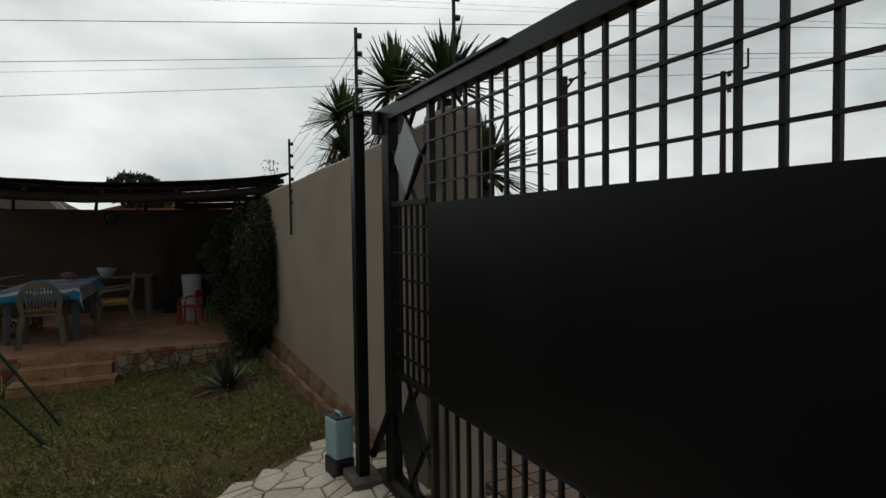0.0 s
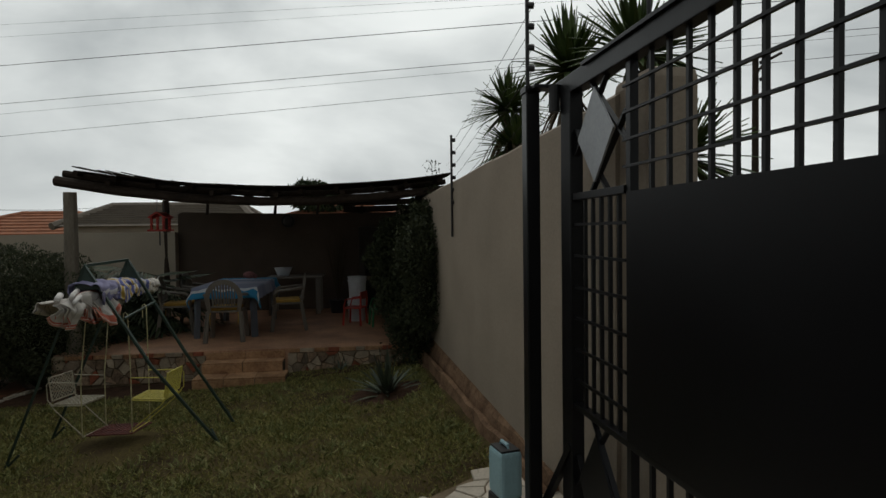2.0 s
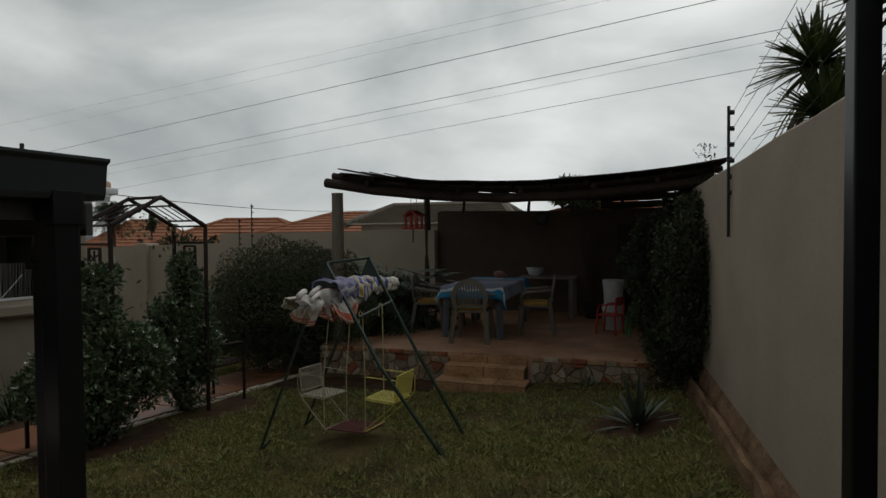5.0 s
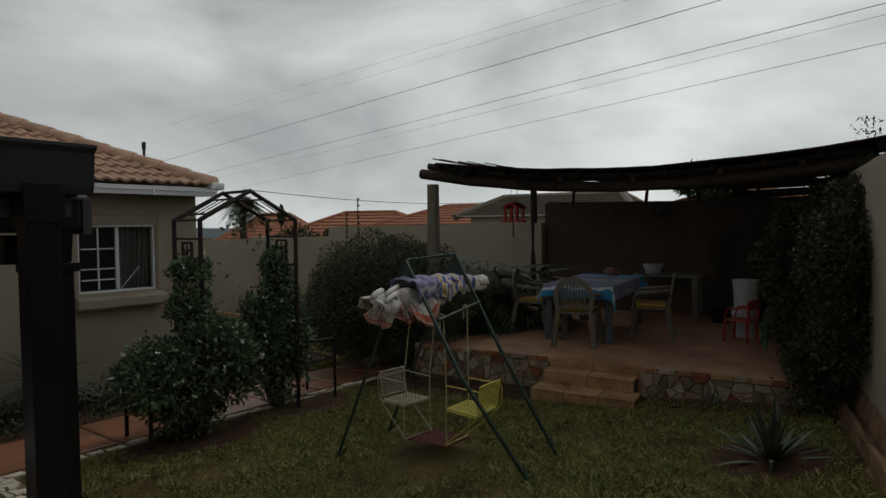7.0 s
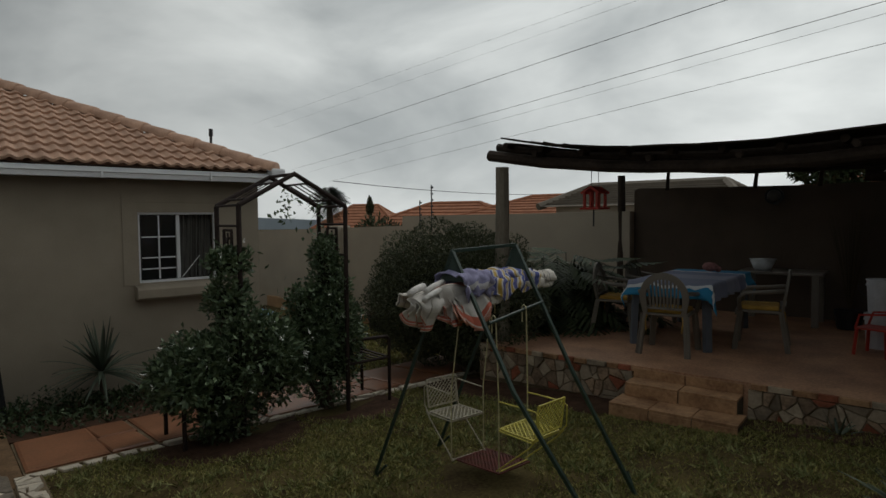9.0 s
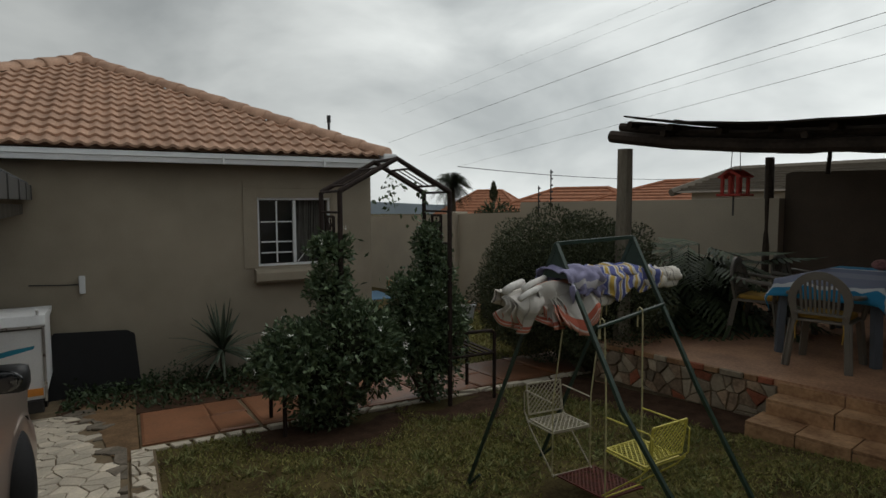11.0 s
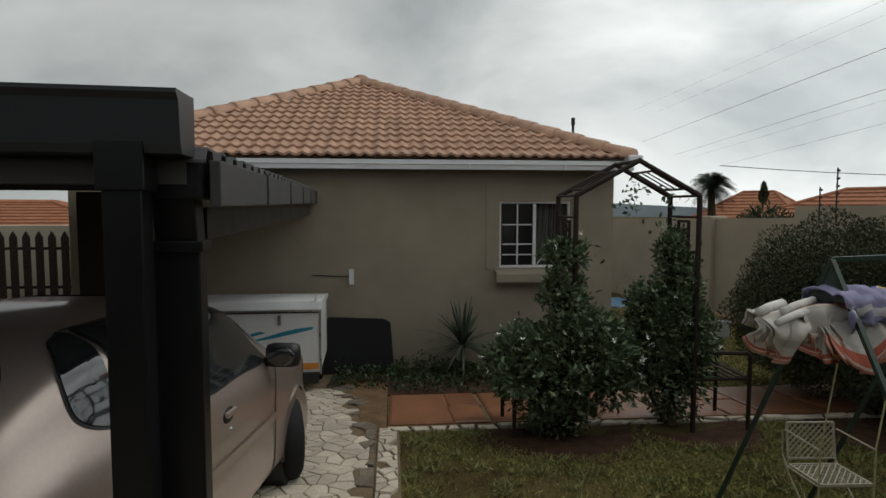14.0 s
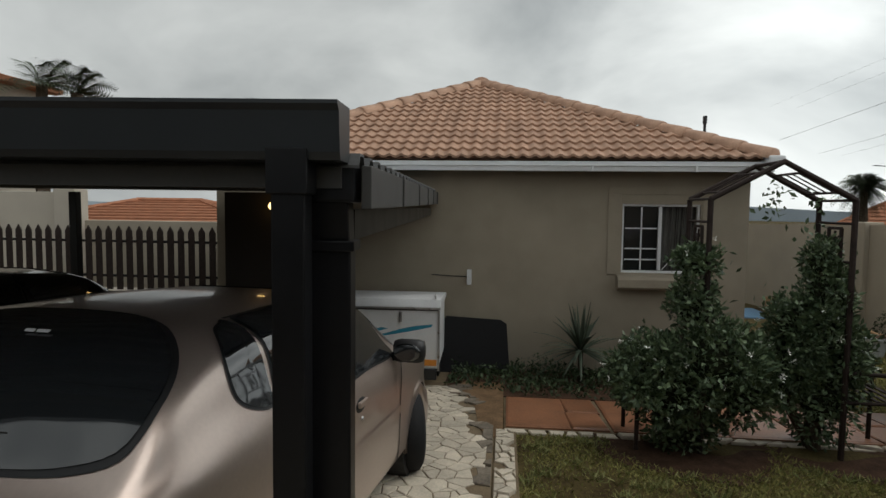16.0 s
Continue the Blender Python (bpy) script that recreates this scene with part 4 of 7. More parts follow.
def cloth_grid(nx, ny, fn, thick=0.006):
    bm = bmesh.new()
    uvl = bm.loops.layers.uv.new("uv")
    vs = [[bm.verts.new(fn(i / nx, j / ny)) for j in range(ny + 1)] for i in range(nx + 1)]
    for i in range(nx):
        for j in range(ny):
            f = bm.faces.new((vs[i][j], vs[i + 1][j], vs[i + 1][j + 1], vs[i][j + 1]))
            for l, (a, b) in zip(f.loops, ((i, j), (i + 1, j), (i + 1, j + 1), (i, j + 1))):
                l[uvl].uv = (a / nx, b / ny)
    if thick:
        bm.normal_update()
        back = [[bm.verts.new(v.co - v.normal * thick) for v in row] for row in vs]
        for i in range(nx):
            for j in range(ny):
                f = bm.faces.new((back[i][j], back[i][j + 1], back[i + 1][j + 1], back[i + 1][j]))
                for l, (a, b) in zip(f.loops, ((i, j), (i, j + 1), (i + 1, j + 1), (i + 1, j))):
                    l[uvl].uv = (a / nx, b / ny)
        edge = [(i, 0) for i in range(nx + 1)] + [(nx, j) for j in range(1, ny + 1)] + [(i, ny) for i in range(nx - 1, -1, -1)] + [(0, j) for j in range(ny - 1, 0, -1)]
        for (a, b), (c, d) in zip(edge, edge[1:] + edge[:1]):
            f = bm.faces.new((vs[a][b], back[a][b], back[c][d], vs[c][d]))
            for l, (p, q) in zip(f.loops, ((a, b), (a, b), (c, d), (c, d))):
                l[uvl].uv = (p / nx, q / ny)
    return bm


def tablecloth(s, t):
    x, y = (s - 0.5) * 1.25, (t - 0.5) * 2.2
    dx, dy = max(0, abs(x) - 0.45), max(0, abs(y) - 0.93)
    drop = dx + dy
    wave = 0.022 * math.sin((x + y) * 21) * min(1, drop * 8)
    X = max(-0.455, min(0.455, x)) + (math.copysign(dx * 0.25, x) + wave if dx else 0)
    Y = max(-0.94, min(0.94, y)) + (math.copysign(dy * 0.25, y) + wave if dy else 0)
    return Vector((X, Y, 0.728 - drop * 0.93 + 0.002 * noise.noise(Vector((x * 6, y * 6, 0)))))


cl = obj("tablecloth", cloth_grid(36, 60, tablecloth, 0.003), CLOTH, on_deck(-1.42, 10.0, 0), True)
tagged(cl, "blue and white patterned cloth draped over the table", "tablecloth")
fig = bmesh.new()
bmesh.ops.create_uvsphere(fig, u_segments=14, v_segments=9, radius=0.075, matrix=pose(0, 0, 0.07) @ Matrix.Diagonal((1.3, 0.9, 0.8, 1)))
bmesh.ops.create_uvsphere(fig, u_segments=10, v_segments=7, radius=0.04, matrix=pose(0.09, 0.02, 0.045))
tagged(obj("cloth_bundle", fig, mat("pink_brown_cloth", (0.30, 0.14, 0.13), 0.9, var=0.3, scale=30, bump=0.3), on_deck(-1.35, 10.5, 0, TOP + 0.735), True), "small pink and brown bundle on the table", "bundle")

# side table with a white basin, dry plant, built-in fireplace, pails
st = thing("side_table", on_deck(-0.72, 11.65, 0), "grey plastic side table against the wall", "table")
part("tabletop", bx(-0.5, 0.5, -0.35, 0.35, 0.67, 0.70, 0.006), PLASTIC, st)
for x in (-0.42, 0.42):
    for y in (-0.28, 0.28):
        part("leg", bar(bmesh.new(), (x, y, 0.67), (x, y, 0), 0.08, 0.06), PLASTIC, st)
bm = bmesh.new()
for r0, z0, r1, z1 in ((0.10, 0.0, 0.16, 0.15), (0.16, 0.15, 0.175, 0.155)):
    tube(bm, ((0, 0, z0), (0, 0, z1)), r0, 18, r1)
tagged(obj("basin", bm, BUCKET, on_deck(-0.95, 11.6, 0, TOP + 0.70), True), "white plastic basin on the side table", "basin")
dry = thing("dry_plant", on_deck(0.05, 11.55, 0), "tall dry wispy plant in a dark pot", "potted plant")
part("pot", tube(bmesh.new(), ((0, 0, 0), (0, 0, 0.24)), 0.13, 14, 0.17), BLACKPL, dry)
bm = bmesh.new()
for i in range(70):
    a, l = i * 2.4, random.uniform(0.7, 1.35)
    s = random.uniform(0.05, 0.28)
    tube(bm, ((0, 0, 0.22), (math.cos(a) * s * 0.5, math.sin(a) * s * 0.5, 0.22 + l * 0.6), (math.cos(a) * s, math.sin(a) * s, 0.22 + l)), 0.006, 4, 0.002)
tagged(part("dry_stem_tuft", bm, DRY, dry), kind="stuff")
braai = thing("fireplace", on_deck(0.95, 11.75, 0), "dark built-in brick fireplace with a chimney breast", "fireplace")
part("left_pier", bx(-0.5, -0.38, -0.35, 0.4, 0, 1.35, 0.01), DARKWALL, braai)
part("right_pier", bx(0.38, 0.5, -0.35, 0.4, 0, 1.35, 0.01), DARKWALL, braai)
part("hood", bx(-0.5, 0.5, -0.35, 0.4, 1.15, 1.6, 0.015), DARKWALL, braai)
part("hearth", bx(-0.38, 0.38, -0.33, 0.4, 0.6, 0.68, 0.005), CEMENT, braai)
part("back", bx(-0.38, 0.38, 0.3, 0.4, 0, 1.15), BLACKPL, braai)


def pail(m, h=0.36):
    t = thing("pail", m, "white plastic pail with a wire handle", "pail", "stacked pails")
    bm = tube(bmesh.new(), ((0, 0, 0), (0, 0, h)), 0.135, 18, 0.155, True)
    tube(bm, ((0, 0, h - 0.06), (0, 0, h - 0.045)), 0.165, 18)
    tube(bm, ((0, 0, h), (0, 0, h + 0.012)), 0.165, 18)
    part("body", bm, BUCKET, t)
    pts = [(0.165 * math.cos(a), 0.16, h - 0.05 - 0.14 * math.sin(a)) for a in [math.pi * i / 10 for i in range(11)]]
    part("handle", tube(bmesh.new(), pts, 0.004, 5), WIRE, t)
    return t


pail(on_deck(0.42, 10.45, 0))
pail(on_deck(0.43, 10.46, 50, TOP + 0.375))


def kid_chair(m, material, label):
    t = thing("child_chair", m, label, "chair")
    part("seat", bx(-0.15, 0.15, -0.15, 0.15, 0.27, 0.29, 0.008), material, t)
    bm = bx(-0.15, 0.15, -0.16, -0.14, 0.42, 0.54, 0.008)
    for x in (-0.14, 0.14):
        bar(bm, (x, -0.15, 0.28), (x, -0.15, 0.45), 0.025)
    part("backrest", bm, material, t)
    for x in (-0.13, 0.13):
        for y in (-0.13, 0.13):
            part("leg", bar(bmesh.new(), (x, y, 0.28), (x * 1.15, y * 1.15, 0), 0.025), material, t)
        part("armrest", tube(bmesh.new(), ((x * 1.1, -0.15, 0.45), (x * 1.15, 0.1, 0.42), (x * 1.1, 0.14, 0.28)), 0.012, 6), material, t)
    return t


kid_chair(on_deck(0.40, 10.0, 70), RED, "small red plastic child's chair")
kid_chair(on_deck(0.80, 9.8, 100), GREENPL, "small green plastic child's chair")
wl_ = thing("wall_lamp", pose(*du(-0.92, 12.19, 2.05), 0, 0, TURN_D), "round bulkhead lamp on the dark wall", "lamp")
part("ring", tube(bmesh.new(), ((0, 0, 0), (0, -0.05, 0)), 0.12, 18), BLACKPL, wl_)
bm = bmesh.new()
bmesh.ops.create_uvsphere(bm, u_segments=16, v_segments=8, radius=0.09, matrix=pose(0, -0.05, 0) @ Matrix.Diagonal((1, 0.45, 1, 1)))
part("lens", bm, mat("frosted_lens", (0.06, 0.055, 0.05), 0.3, var=0.1, bump=0), wl_, "frosted glass lens", True)

# ---------- children's swing ----------
sw = thing("swing_set", Matrix(), "green steel double child swing with wire seats", "swing set")
AL, AR = Vector((-2.78, 5.19, 1.55)), Vector((-2.80, 5.83, 1.57))
FEET = {"a": (Vector((-3.27, 4.87, 0)), AL), "b": (Vector((-1.69, 5.28, 0)), AL), "c": (Vector((-3.41, 5.58, 0)), AR), "d": (Vector((-1.81, 5.86, 0)), AR)}
for k, (f, a) in FEET.items():
    f.z = ground_z(f.x, f.y) + 0.0
    bow = {"b": Vector((-0.04, -0.055, 0)), "d": Vector((-0.015, -0.02, 0))}.get(k, Vector())
    mid = a.lerp(f, 0.55) + bow
    bm = bar(bmesh.new(), a, mid, 0.023, 0.021)
    bar(bm, mid - (f - mid).normalized() * 0.006, f, 0.023, 0.021)
    leg = part("leg", bm, GREENPIPE, sw)
    back = Vector((-0.09, 0.05, 0.11)) if k in "bd" else Vector((0.09, 0.04, 0.10))
    part("foot_stub", tube(bmesh.new(), (f + back, f), 0.009, 6), GREENPIPE, leg)
part("top_bar", bar(bmesh.new(), AL, AR, 0.022, 0.022), GREENPIPE, sw)


def along(key, z):
    f, a = FEET[key]
    s = (a.z - z) / (a.z - f.z)
    return a.lerp(f, s)


for p, q in (("b", "d"), ("a", "c")):
    part("cross_bar", tube(bmesh.new(), (along(p, 1.10), along(q, 1.17)), 0.011, 8), GREENPIPE, sw)
for a, k in ((AL, ("a", "b")), (AR, ("c", "d"))):
    bm = bmesh.new()
    p = [a, along(k[0], a.z - 0.2), along(k[1], a.z - 0.2)]
    nn = (p[1] - p[0]).cross(p[2] - p[0]).normalized() * 0.004
    f1, f2 = [bm.verts.new(q + nn) for q in p], [bm.verts.new(q - nn) for q in p]
    bm.faces.new(f1)
    bm.faces.new(f2[::-1])
    for i in range(3):
        bm.faces.new((f1[i], f2[i], f2[(i + 1) % 3], f1[(i + 1) % 3]))
    part("gusset", bm, GREENPIPE, sw)


def diamonds(bm, o, ex, ey, nx, ny, w=0.0055):
    """Expanded-metal mesh: crossing strips that fill the parallelogram o, ex, ey."""
    o, ex, ey = Vector(o), Vector(ex), Vector(ey)
    for k in range(-ny, nx + 1):
        for sg in (1, -1):
            a, b = (k / nx, 0.0), ((k + ny) / nx, 1.0)
            lo, hi = max(0.0, -k / ny), min(1.0, (nx - k) / ny)
            if hi - lo < 0.02:
                continue
            p, q = [(a[0] + (b[0] - a[0]) * t, t) for t in (lo, hi)]
            if sg < 0:
                p, q = (1 - p[0], p[1]), (1 - q[0], q[1])
            bar(bm, o + ex * p[0] + ey * p[1], o + ex * q[0] + ey * q[1], w, 0.004)
    for a, b in ((o, o + ex), (o, o + ey), (o + ex, o + ex + ey), (o + ey, o + ex + ey)):
        bar(bm, a, b, 0.010, 0.008)
    return bm


def wire_seat(m, material, tops, label):
    """Wire chair facing +x; its two hanging rods stand at x = 0 and run down to the foot plate."""
    s = new("swing_seat")
    s.parent = sw
    s.matrix_world = m
    tagged(s, label)
    w, r = 0.150, 0.0048
    bm = bmesh.new()
    for y in (-w, w):
        tube(bm, ((0.0, y, 0.185), (-0.30, y, 0.185), (-0.325, y, 0.165), (-0.32, y, 0.03), (-0.27, y, -0.02), (0.0, y, -0.01)), r, 6)
        tube(bm, ((-0.30, y, 0.0), (-0.25, y, -0.06), (0.02, y, -0.285)), r, 6)
    for x, z in ((0.0, -0.01), (-0.27, -0.02), (0.0, -0.285)):
        tube(bm, ((x, -w, z), (x, w, z)), r, 6)
    part("frame", bm, material, s)
    part("mesh_seat", diamonds(bmesh.new(), (-0.27, -w * 0.92, -0.008), (0.27, 0, 0.008), (0, w * 1.84, 0), 7, 8), material, s)
    part("mesh_back", diamonds(bmesh.new(), (-0.285, -w * 0.92, 0.02), (0, w * 1.84, 0), (-0.03, 0, 0.20), 8, 6), material, s)
    for y, tp in zip((-w, w), tops):
        top = m.inverted() @ tp
        pts = ((0.0, y, -0.285), (0.0, y, 0.2), (0.0, top.y, top.z - 0.02), (0.004, top.y, top.z + 0.018), (0.02, top.y, top.z + 0.03), (0.036, top.y, top.z + 0.018), (0.036, top.y, top.z - 0.09))
        part("hanger", tube(bmesh.new(), pts, 0.0048, 6), ROD, s, "pale hooked hanging rod")


ba, bb = along("b", 1.10), along("d", 1.17)
ca, cb = along("a", 1.10), along("c", 1.17)
wire_seat(pose(-2.49, 5.47, 0.385, 0, 0, 183), YELLOW, (ba.lerp(bb, 0.63), ba.lerp(bb, 0.13)), "yellow wire mesh seat")
wire_seat(pose(-2.90, 5.43, 0.345, 0, 0, -3), IVORY, (ca.lerp(cb, 0.40), ca.lerp(cb, 0.85)), "ivory wire mesh seat")
red = mat("worn_red_enamel", (0.10, 0.022, 0.015), 0.8, var=0.4, scale=14, bump=0.4)
foot = diamonds(bmesh.new(), (-2.89, 5.31, 0.060), (0.40, 0.02, 0.020), (0.0, 0.30, 0.0), 12, 10, 0.008)
tagged(part("foot_mesh", foot, red, sw), "worn red mesh foot plate between the seats", kind="stuff")


# towels, mats and cloths thrown over the swing
def drape(name, a, b, half, drop1, drop2, material, label, seed, ridge=0.0, nx=34, ny=26, freq=15, lobe=0.022):
    a, b = Vector(a), Vector(b)
    ax = (b - a).normalized()
    sd = Vector((ax.y, -ax.x, 0)).normalized()

    def fn(s, t):
        w = (t - 0.5) * 2
        p = a.lerp(b, s)
        d = drop1 if w < 0 else drop2
        d *= 1 + 0.45 * noise.noise(Vector((s * 4, seed, 0))) - 0.35 * (abs(2 * s - 1) ** 4)
        fold = lobe * (1 - abs(math.sin(s * freq * 0.5 + seed + 1.5 * w)) * 2) * min(1, abs(w) * 1.3) + 0.028 * noise.noise(Vector((s * 7, w * 3, seed))) + 0.012 * noise.noise(Vector((s * 17, w * 7, seed)))
        out = half * (1 - (1 - min(1, abs(w) * 1.6)) ** 2) * (1 if w > 0 else -1)
        z = -d * max(0, abs(w) - 0.18) ** 1.25 + 0.03 * noise.noise(Vector((s * 6, w * 4, seed + 5))) + 0.012 * noise.noise(Vector((s * 15, w * 9, seed + 2))) + ridge * math.sin(s * 3.1)
        return p + sd * (out + fold) + Vector((0, 0, z)) + ax * 0.04 * noise.noise(Vector((s * 3, w * 5, seed + 9)))

    ob = obj(name, cloth_grid(nx, ny, fn, 0.008), material, None, True)
    return tagged(ob, label, "towel", "laundry on the swing")


def folded_mat(y0, y1, top, drop, x, seed, material, label):
    """A thin mat with a rounded lower edge, folded over itself in curling layers."""
    t = thing("bath_mat", Matrix(), label, "mat", "laundry on the swing")
    for k in range(4):
        q, lean = 1 - 0.07 * k, 0.018 * k

        def fn(s, v):
            e = 1 - abs(2 * s - 1) ** 3 * 0.55
            d = drop * q * e * v
            curl = 0.085 * (1 - (1 - min(1, v * 1.8)) ** 2) + 0.045 * math.sin(v * 3.4 + seed) - lean
            wav = 0.030 * math.sin(s * 9 + seed + k) * v + 0.012 * noise.noise(Vector((s * 5, v * 4, seed + k)))
            y = y0 + (y1 - y0) * s + (0.03 * (k - 1.5)) * v * (1 if s > 0.5 else -1)
            return Vector((x + curl + wav, y, top + 0.03 * math.sin(s * 3.14) - d - 0.3 * lean))

        part("layer", cloth_grid(26, 20, fn, 0.004), material, t, "", True)


MATGREY = stripe_mat("grey_coral_mat", [(0.0, (0.50, 0.17, 0.11)), (0.05, (0.42, 0.39, 0.35)), (0.10, (0.55, 0.52, 0.48)), (0.55, (0.47, 0.44, 0.40)), (0.72, (0.55, 0.52, 0.48)), (0.90, (0.46, 0.12, 0.08)), (0.97, (0.58, 0.50, 0.45))], 1.0, "Y")
MATCORAL = stripe_mat("coral_edged_mat", [(0.0, (0.55, 0.24, 0.17)), (0.16, (0.58, 0.55, 0.50)), (0.24, (0.50, 0.47, 0.43)), (0.70, (0.56, 0.53, 0.48)), (0.78, (0.50, 0.13, 0.08)), (0.96, (0.58, 0.50, 0.45))], 1.0, "Y")
PALE = stripe_mat("pale_patterned_cloth", [(0.0, (0.62, 0.58, 0.52)), (0.30, (0.22, 0.20, 0.19)), (0.36, (0.60, 0.56, 0.50)), (0.62, (0.34, 0.31, 0.28)), (0.68, (0.62, 0.58, 0.52))], 5.0, "X")
drape("towel", (-2.79, 5.36, 1.375), (-2.78, 5.93, 1.375), 0.12, 0.15, 0.20, TOWEL, "blue, yellow and white striped towel over the swing", 2.0, 0.015, 44, 34, 19, 0.020)
drape("towel", (-2.77, 5.80, 1.345), (-2.74, 6.12, 1.36), 0.08, 0.09, 0.13, PALE, "pale towel with a thin dark pattern over the swing", 4.0, 0.0, 26, 22, 16, 0.018)
drape("towel", (-2.74, 5.13, 1.40), (-2.77, 5.45, 1.385), 0.13, 0.14, 0.21, LILAC, "lilac towel with pale edges over the swing", 5.0, 0.02, 30, 28, 11, 0.016)
drape("towel", (-2.86, 4.88, 1.27), (-2.84, 5.60, 1.27), 0.14, 0.16, 0.14, PALE, "pale folded cloth under the towels", 7.0, 0.0, 30, 20, 9, 0.02)
folded_mat(4.80, 5.02, 1.275, 0.25, -2.76, 1.0, MATGREY, "grey bath mat with coral edging folded over the swing")
folded_mat(4.96, 5.22, 1.315, 0.27, -2.72, 2.6, MATGREY, "grey bath mat with coral edging folded over the swing")
folded_mat(5.08, 5.36, 1.31, 0.30, -2.70, 4.4, MATCORAL, "pale bath mat with broad coral border folded over the swing")
ROLL = mat("pale_rolled_cloth", (0.60, 0.58, 0.55), 0.95, var=0.15, scale=20, bump=0.3)
for p, q, r_ in (((-2.60, 4.80, 1.275), (-2.72, 5.05, 1.315), 0.017), ((-2.68, 4.88, 1.315), (-2.80, 5.12, 1.345), 0.018), ((-2.74, 4.80, 1.30), (-2.86, 5.0, 1.32), 0.022)):
    p, q = Vector(p), Vector(q)
    bm = tube(bmesh.new(), (p, p.lerp(q, 0.4) + Vector((0, 0, 0.006)), q), r_, 12, r_ * 1.15)
    tagged(obj("rolled_cloth", bm, ROLL, None, True), "thin rolled pale cloth lying on the swing", "cloth", "laundry on the swing")

# ---------- garden arch with side benches ----------
arch = thing("garden_arch", Matrix(), "brown steel garden arch with trellis sides and benches", "garden arch")
YA, YB, XF, XB, SH, AP = 4.56, 5.62, -4.85, -5.38, 1.90, 2.19


def gz(x):
    return ground_z(x, 0) - 0.03


for x in (XF, XB):
    for y in (YA, YB):
        part("post", tube(bmesh.new(), ((x, y, gz(x)), (x, y, SH)), 0.022, 8), RUSTY, arch)
    bm = bmesh.new()
    tube(bm, ((x, YA, SH), (x, (YA + YB) / 2, AP), (x, YB, SH)), 0.024, 8)
    part("gable", bm, RUSTY, arch)
ym = (YA + YB) / 2
part("ridge_bar", tube(bmesh.new(), ((XF, ym, AP), (XB, ym, AP)), 0.015, 6), RUSTY, arch)
for y in (YA, YB):
    for z in (SH, 1.72, 1.42, 1.0, 0.6):
        part("trellis_bar", tube(bmesh.new(), ((XF, y, z), (XB, y, z)), 0.011, 6), RUSTY, arch)
    bm = bmesh.new()
    xm = (XF + XB) / 2
    for p, q in (((-0.09, 1.42), (-0.09, 1.68)), ((0.09, 1.42), (0.09, 1.68)), ((-0.09, 1.68), (0.09, 1.68)), ((-0.09, 1.42), (0.09, 1.42))):
        bar(bm, (xm + p[0], y, p[1]), (xm + q[0], y, q[1]), 0.022, 0.022)
    bar(bm, (xm, y, 1.44), (xm, y, 1.66), 0.02, 0.01)
    bar(bm, (xm - 0.06, y, 1.56), (xm + 0.06, y, 1.62), 0.012, 0.01)
    bar(bm, (xm - 0.06, y, 1.62), (xm + 0.06, y, 1.5), 0.012, 0.01)
    part("ornament", bm, RUSTY, arch, "square ornament panel")
    bm = bmesh.new()
    s0 = Vector((0, ym, AP)).lerp(Vector((0, y, SH)), 0.28)
    s1 = Vector((0, ym, AP)).lerp(Vector((0, y, SH)), 0.80)
    for s in (s0, s1):
        tube(bm, ((XF, s.y, s.z), (XB, s.y, s.z)), 0.010, 6)
    for i in range(4):
        x = XF - 0.1 - i * 0.11
        tube(bm, ((x, s0.y, s0.z), (x, s1.y, s1.z)), 0.006, 5)
    part("roof_grille", bm, RUSTY, arch)
for y0, y1 in ((YB, 6.12), (YA, 4.06)):
    bm = bmesh.new()
    for x in (XF, XB):
        tube(bm, ((x, y1, gz(x)), (x, y1, 0.52), (x, y1 - 0.03 * (1 if y1 > y0 else -1), 0.55), (x, y0 + 0.15 * (1 if y1 > y0 else -1), 0.56), (x, y0, 0.56)), 0.018, 8)
    tube(bm, ((XF, y1, 0.33), (XB, y1, 0.33)), 0.014, 6)
    tube(bm, ((XF, y1, 0.33), (XF, y0, 0.33)), 0.014, 6)
    tube(bm, ((XB, y1, 0.33), (XB, y0, 0.33)), 0.014, 6)
    bench = part("bench_frame", bm, RUSTY, arch)
    for i in range(7):
        y = y0 + (y1 - y0) * (i + 0.5) / 7
        part("bench_slat", bar(bmesh.new(), (XF, y, 0.345), (XB, y, 0.345), 0.03, 0.008), RUSTY, bench)

bush("flowering_shrub", [(-4.98, 4.35, 0.40, 0.44, 0.44, 0.40), (-4.85, 4.62, 0.62, 0.36, 0.36, 0.36), (-5.05, 4.12, 0.42, 0.28, 0.28, 0.28), (-4.97, 4.45, 0.02, 0.24, 0.28, 0.20), (-4.95, 4.50, 1.04, 0.17, 0.20, 0.24), (-4.95, 4.52, 1.38, 0.16, 0.18, 0.16), (-4.9, 4.83, 0.40, 0.26, 0.28, 0.34)],
     15000, 0.060, 0.030, LEAF_SHRUB, "white-flowered climbing shrub on the arch", "shrub", 3, flowers=80, ragged=7)
bush("climbing_shrub", [(-5.1, 5.55, 0.35, 0.32, 0.3, 0.45), (-5.08, 5.52, 0.8, 0.27, 0.25, 0.36), (-5.1, 5.58, 1.15, 0.22, 0.2, 0.26), (-5.1, 5.52, 1.42, 0.13, 0.12, 0.2), (-5.12, 5.28, 0.50, 0.27, 0.30, 0.36), (-5.10, 5.32, 0.88, 0.22, 0.22, 0.28), (-5.08, 5.72, 0.62, 0.24, 0.22, 0.36)],
     12500, 0.058, 0.028, LEAF_SHRUB, "dark green climbing shrub on the arch", "shrub", 4, flowers=26, ragged=6)
rng = np.random.default_rng(8)
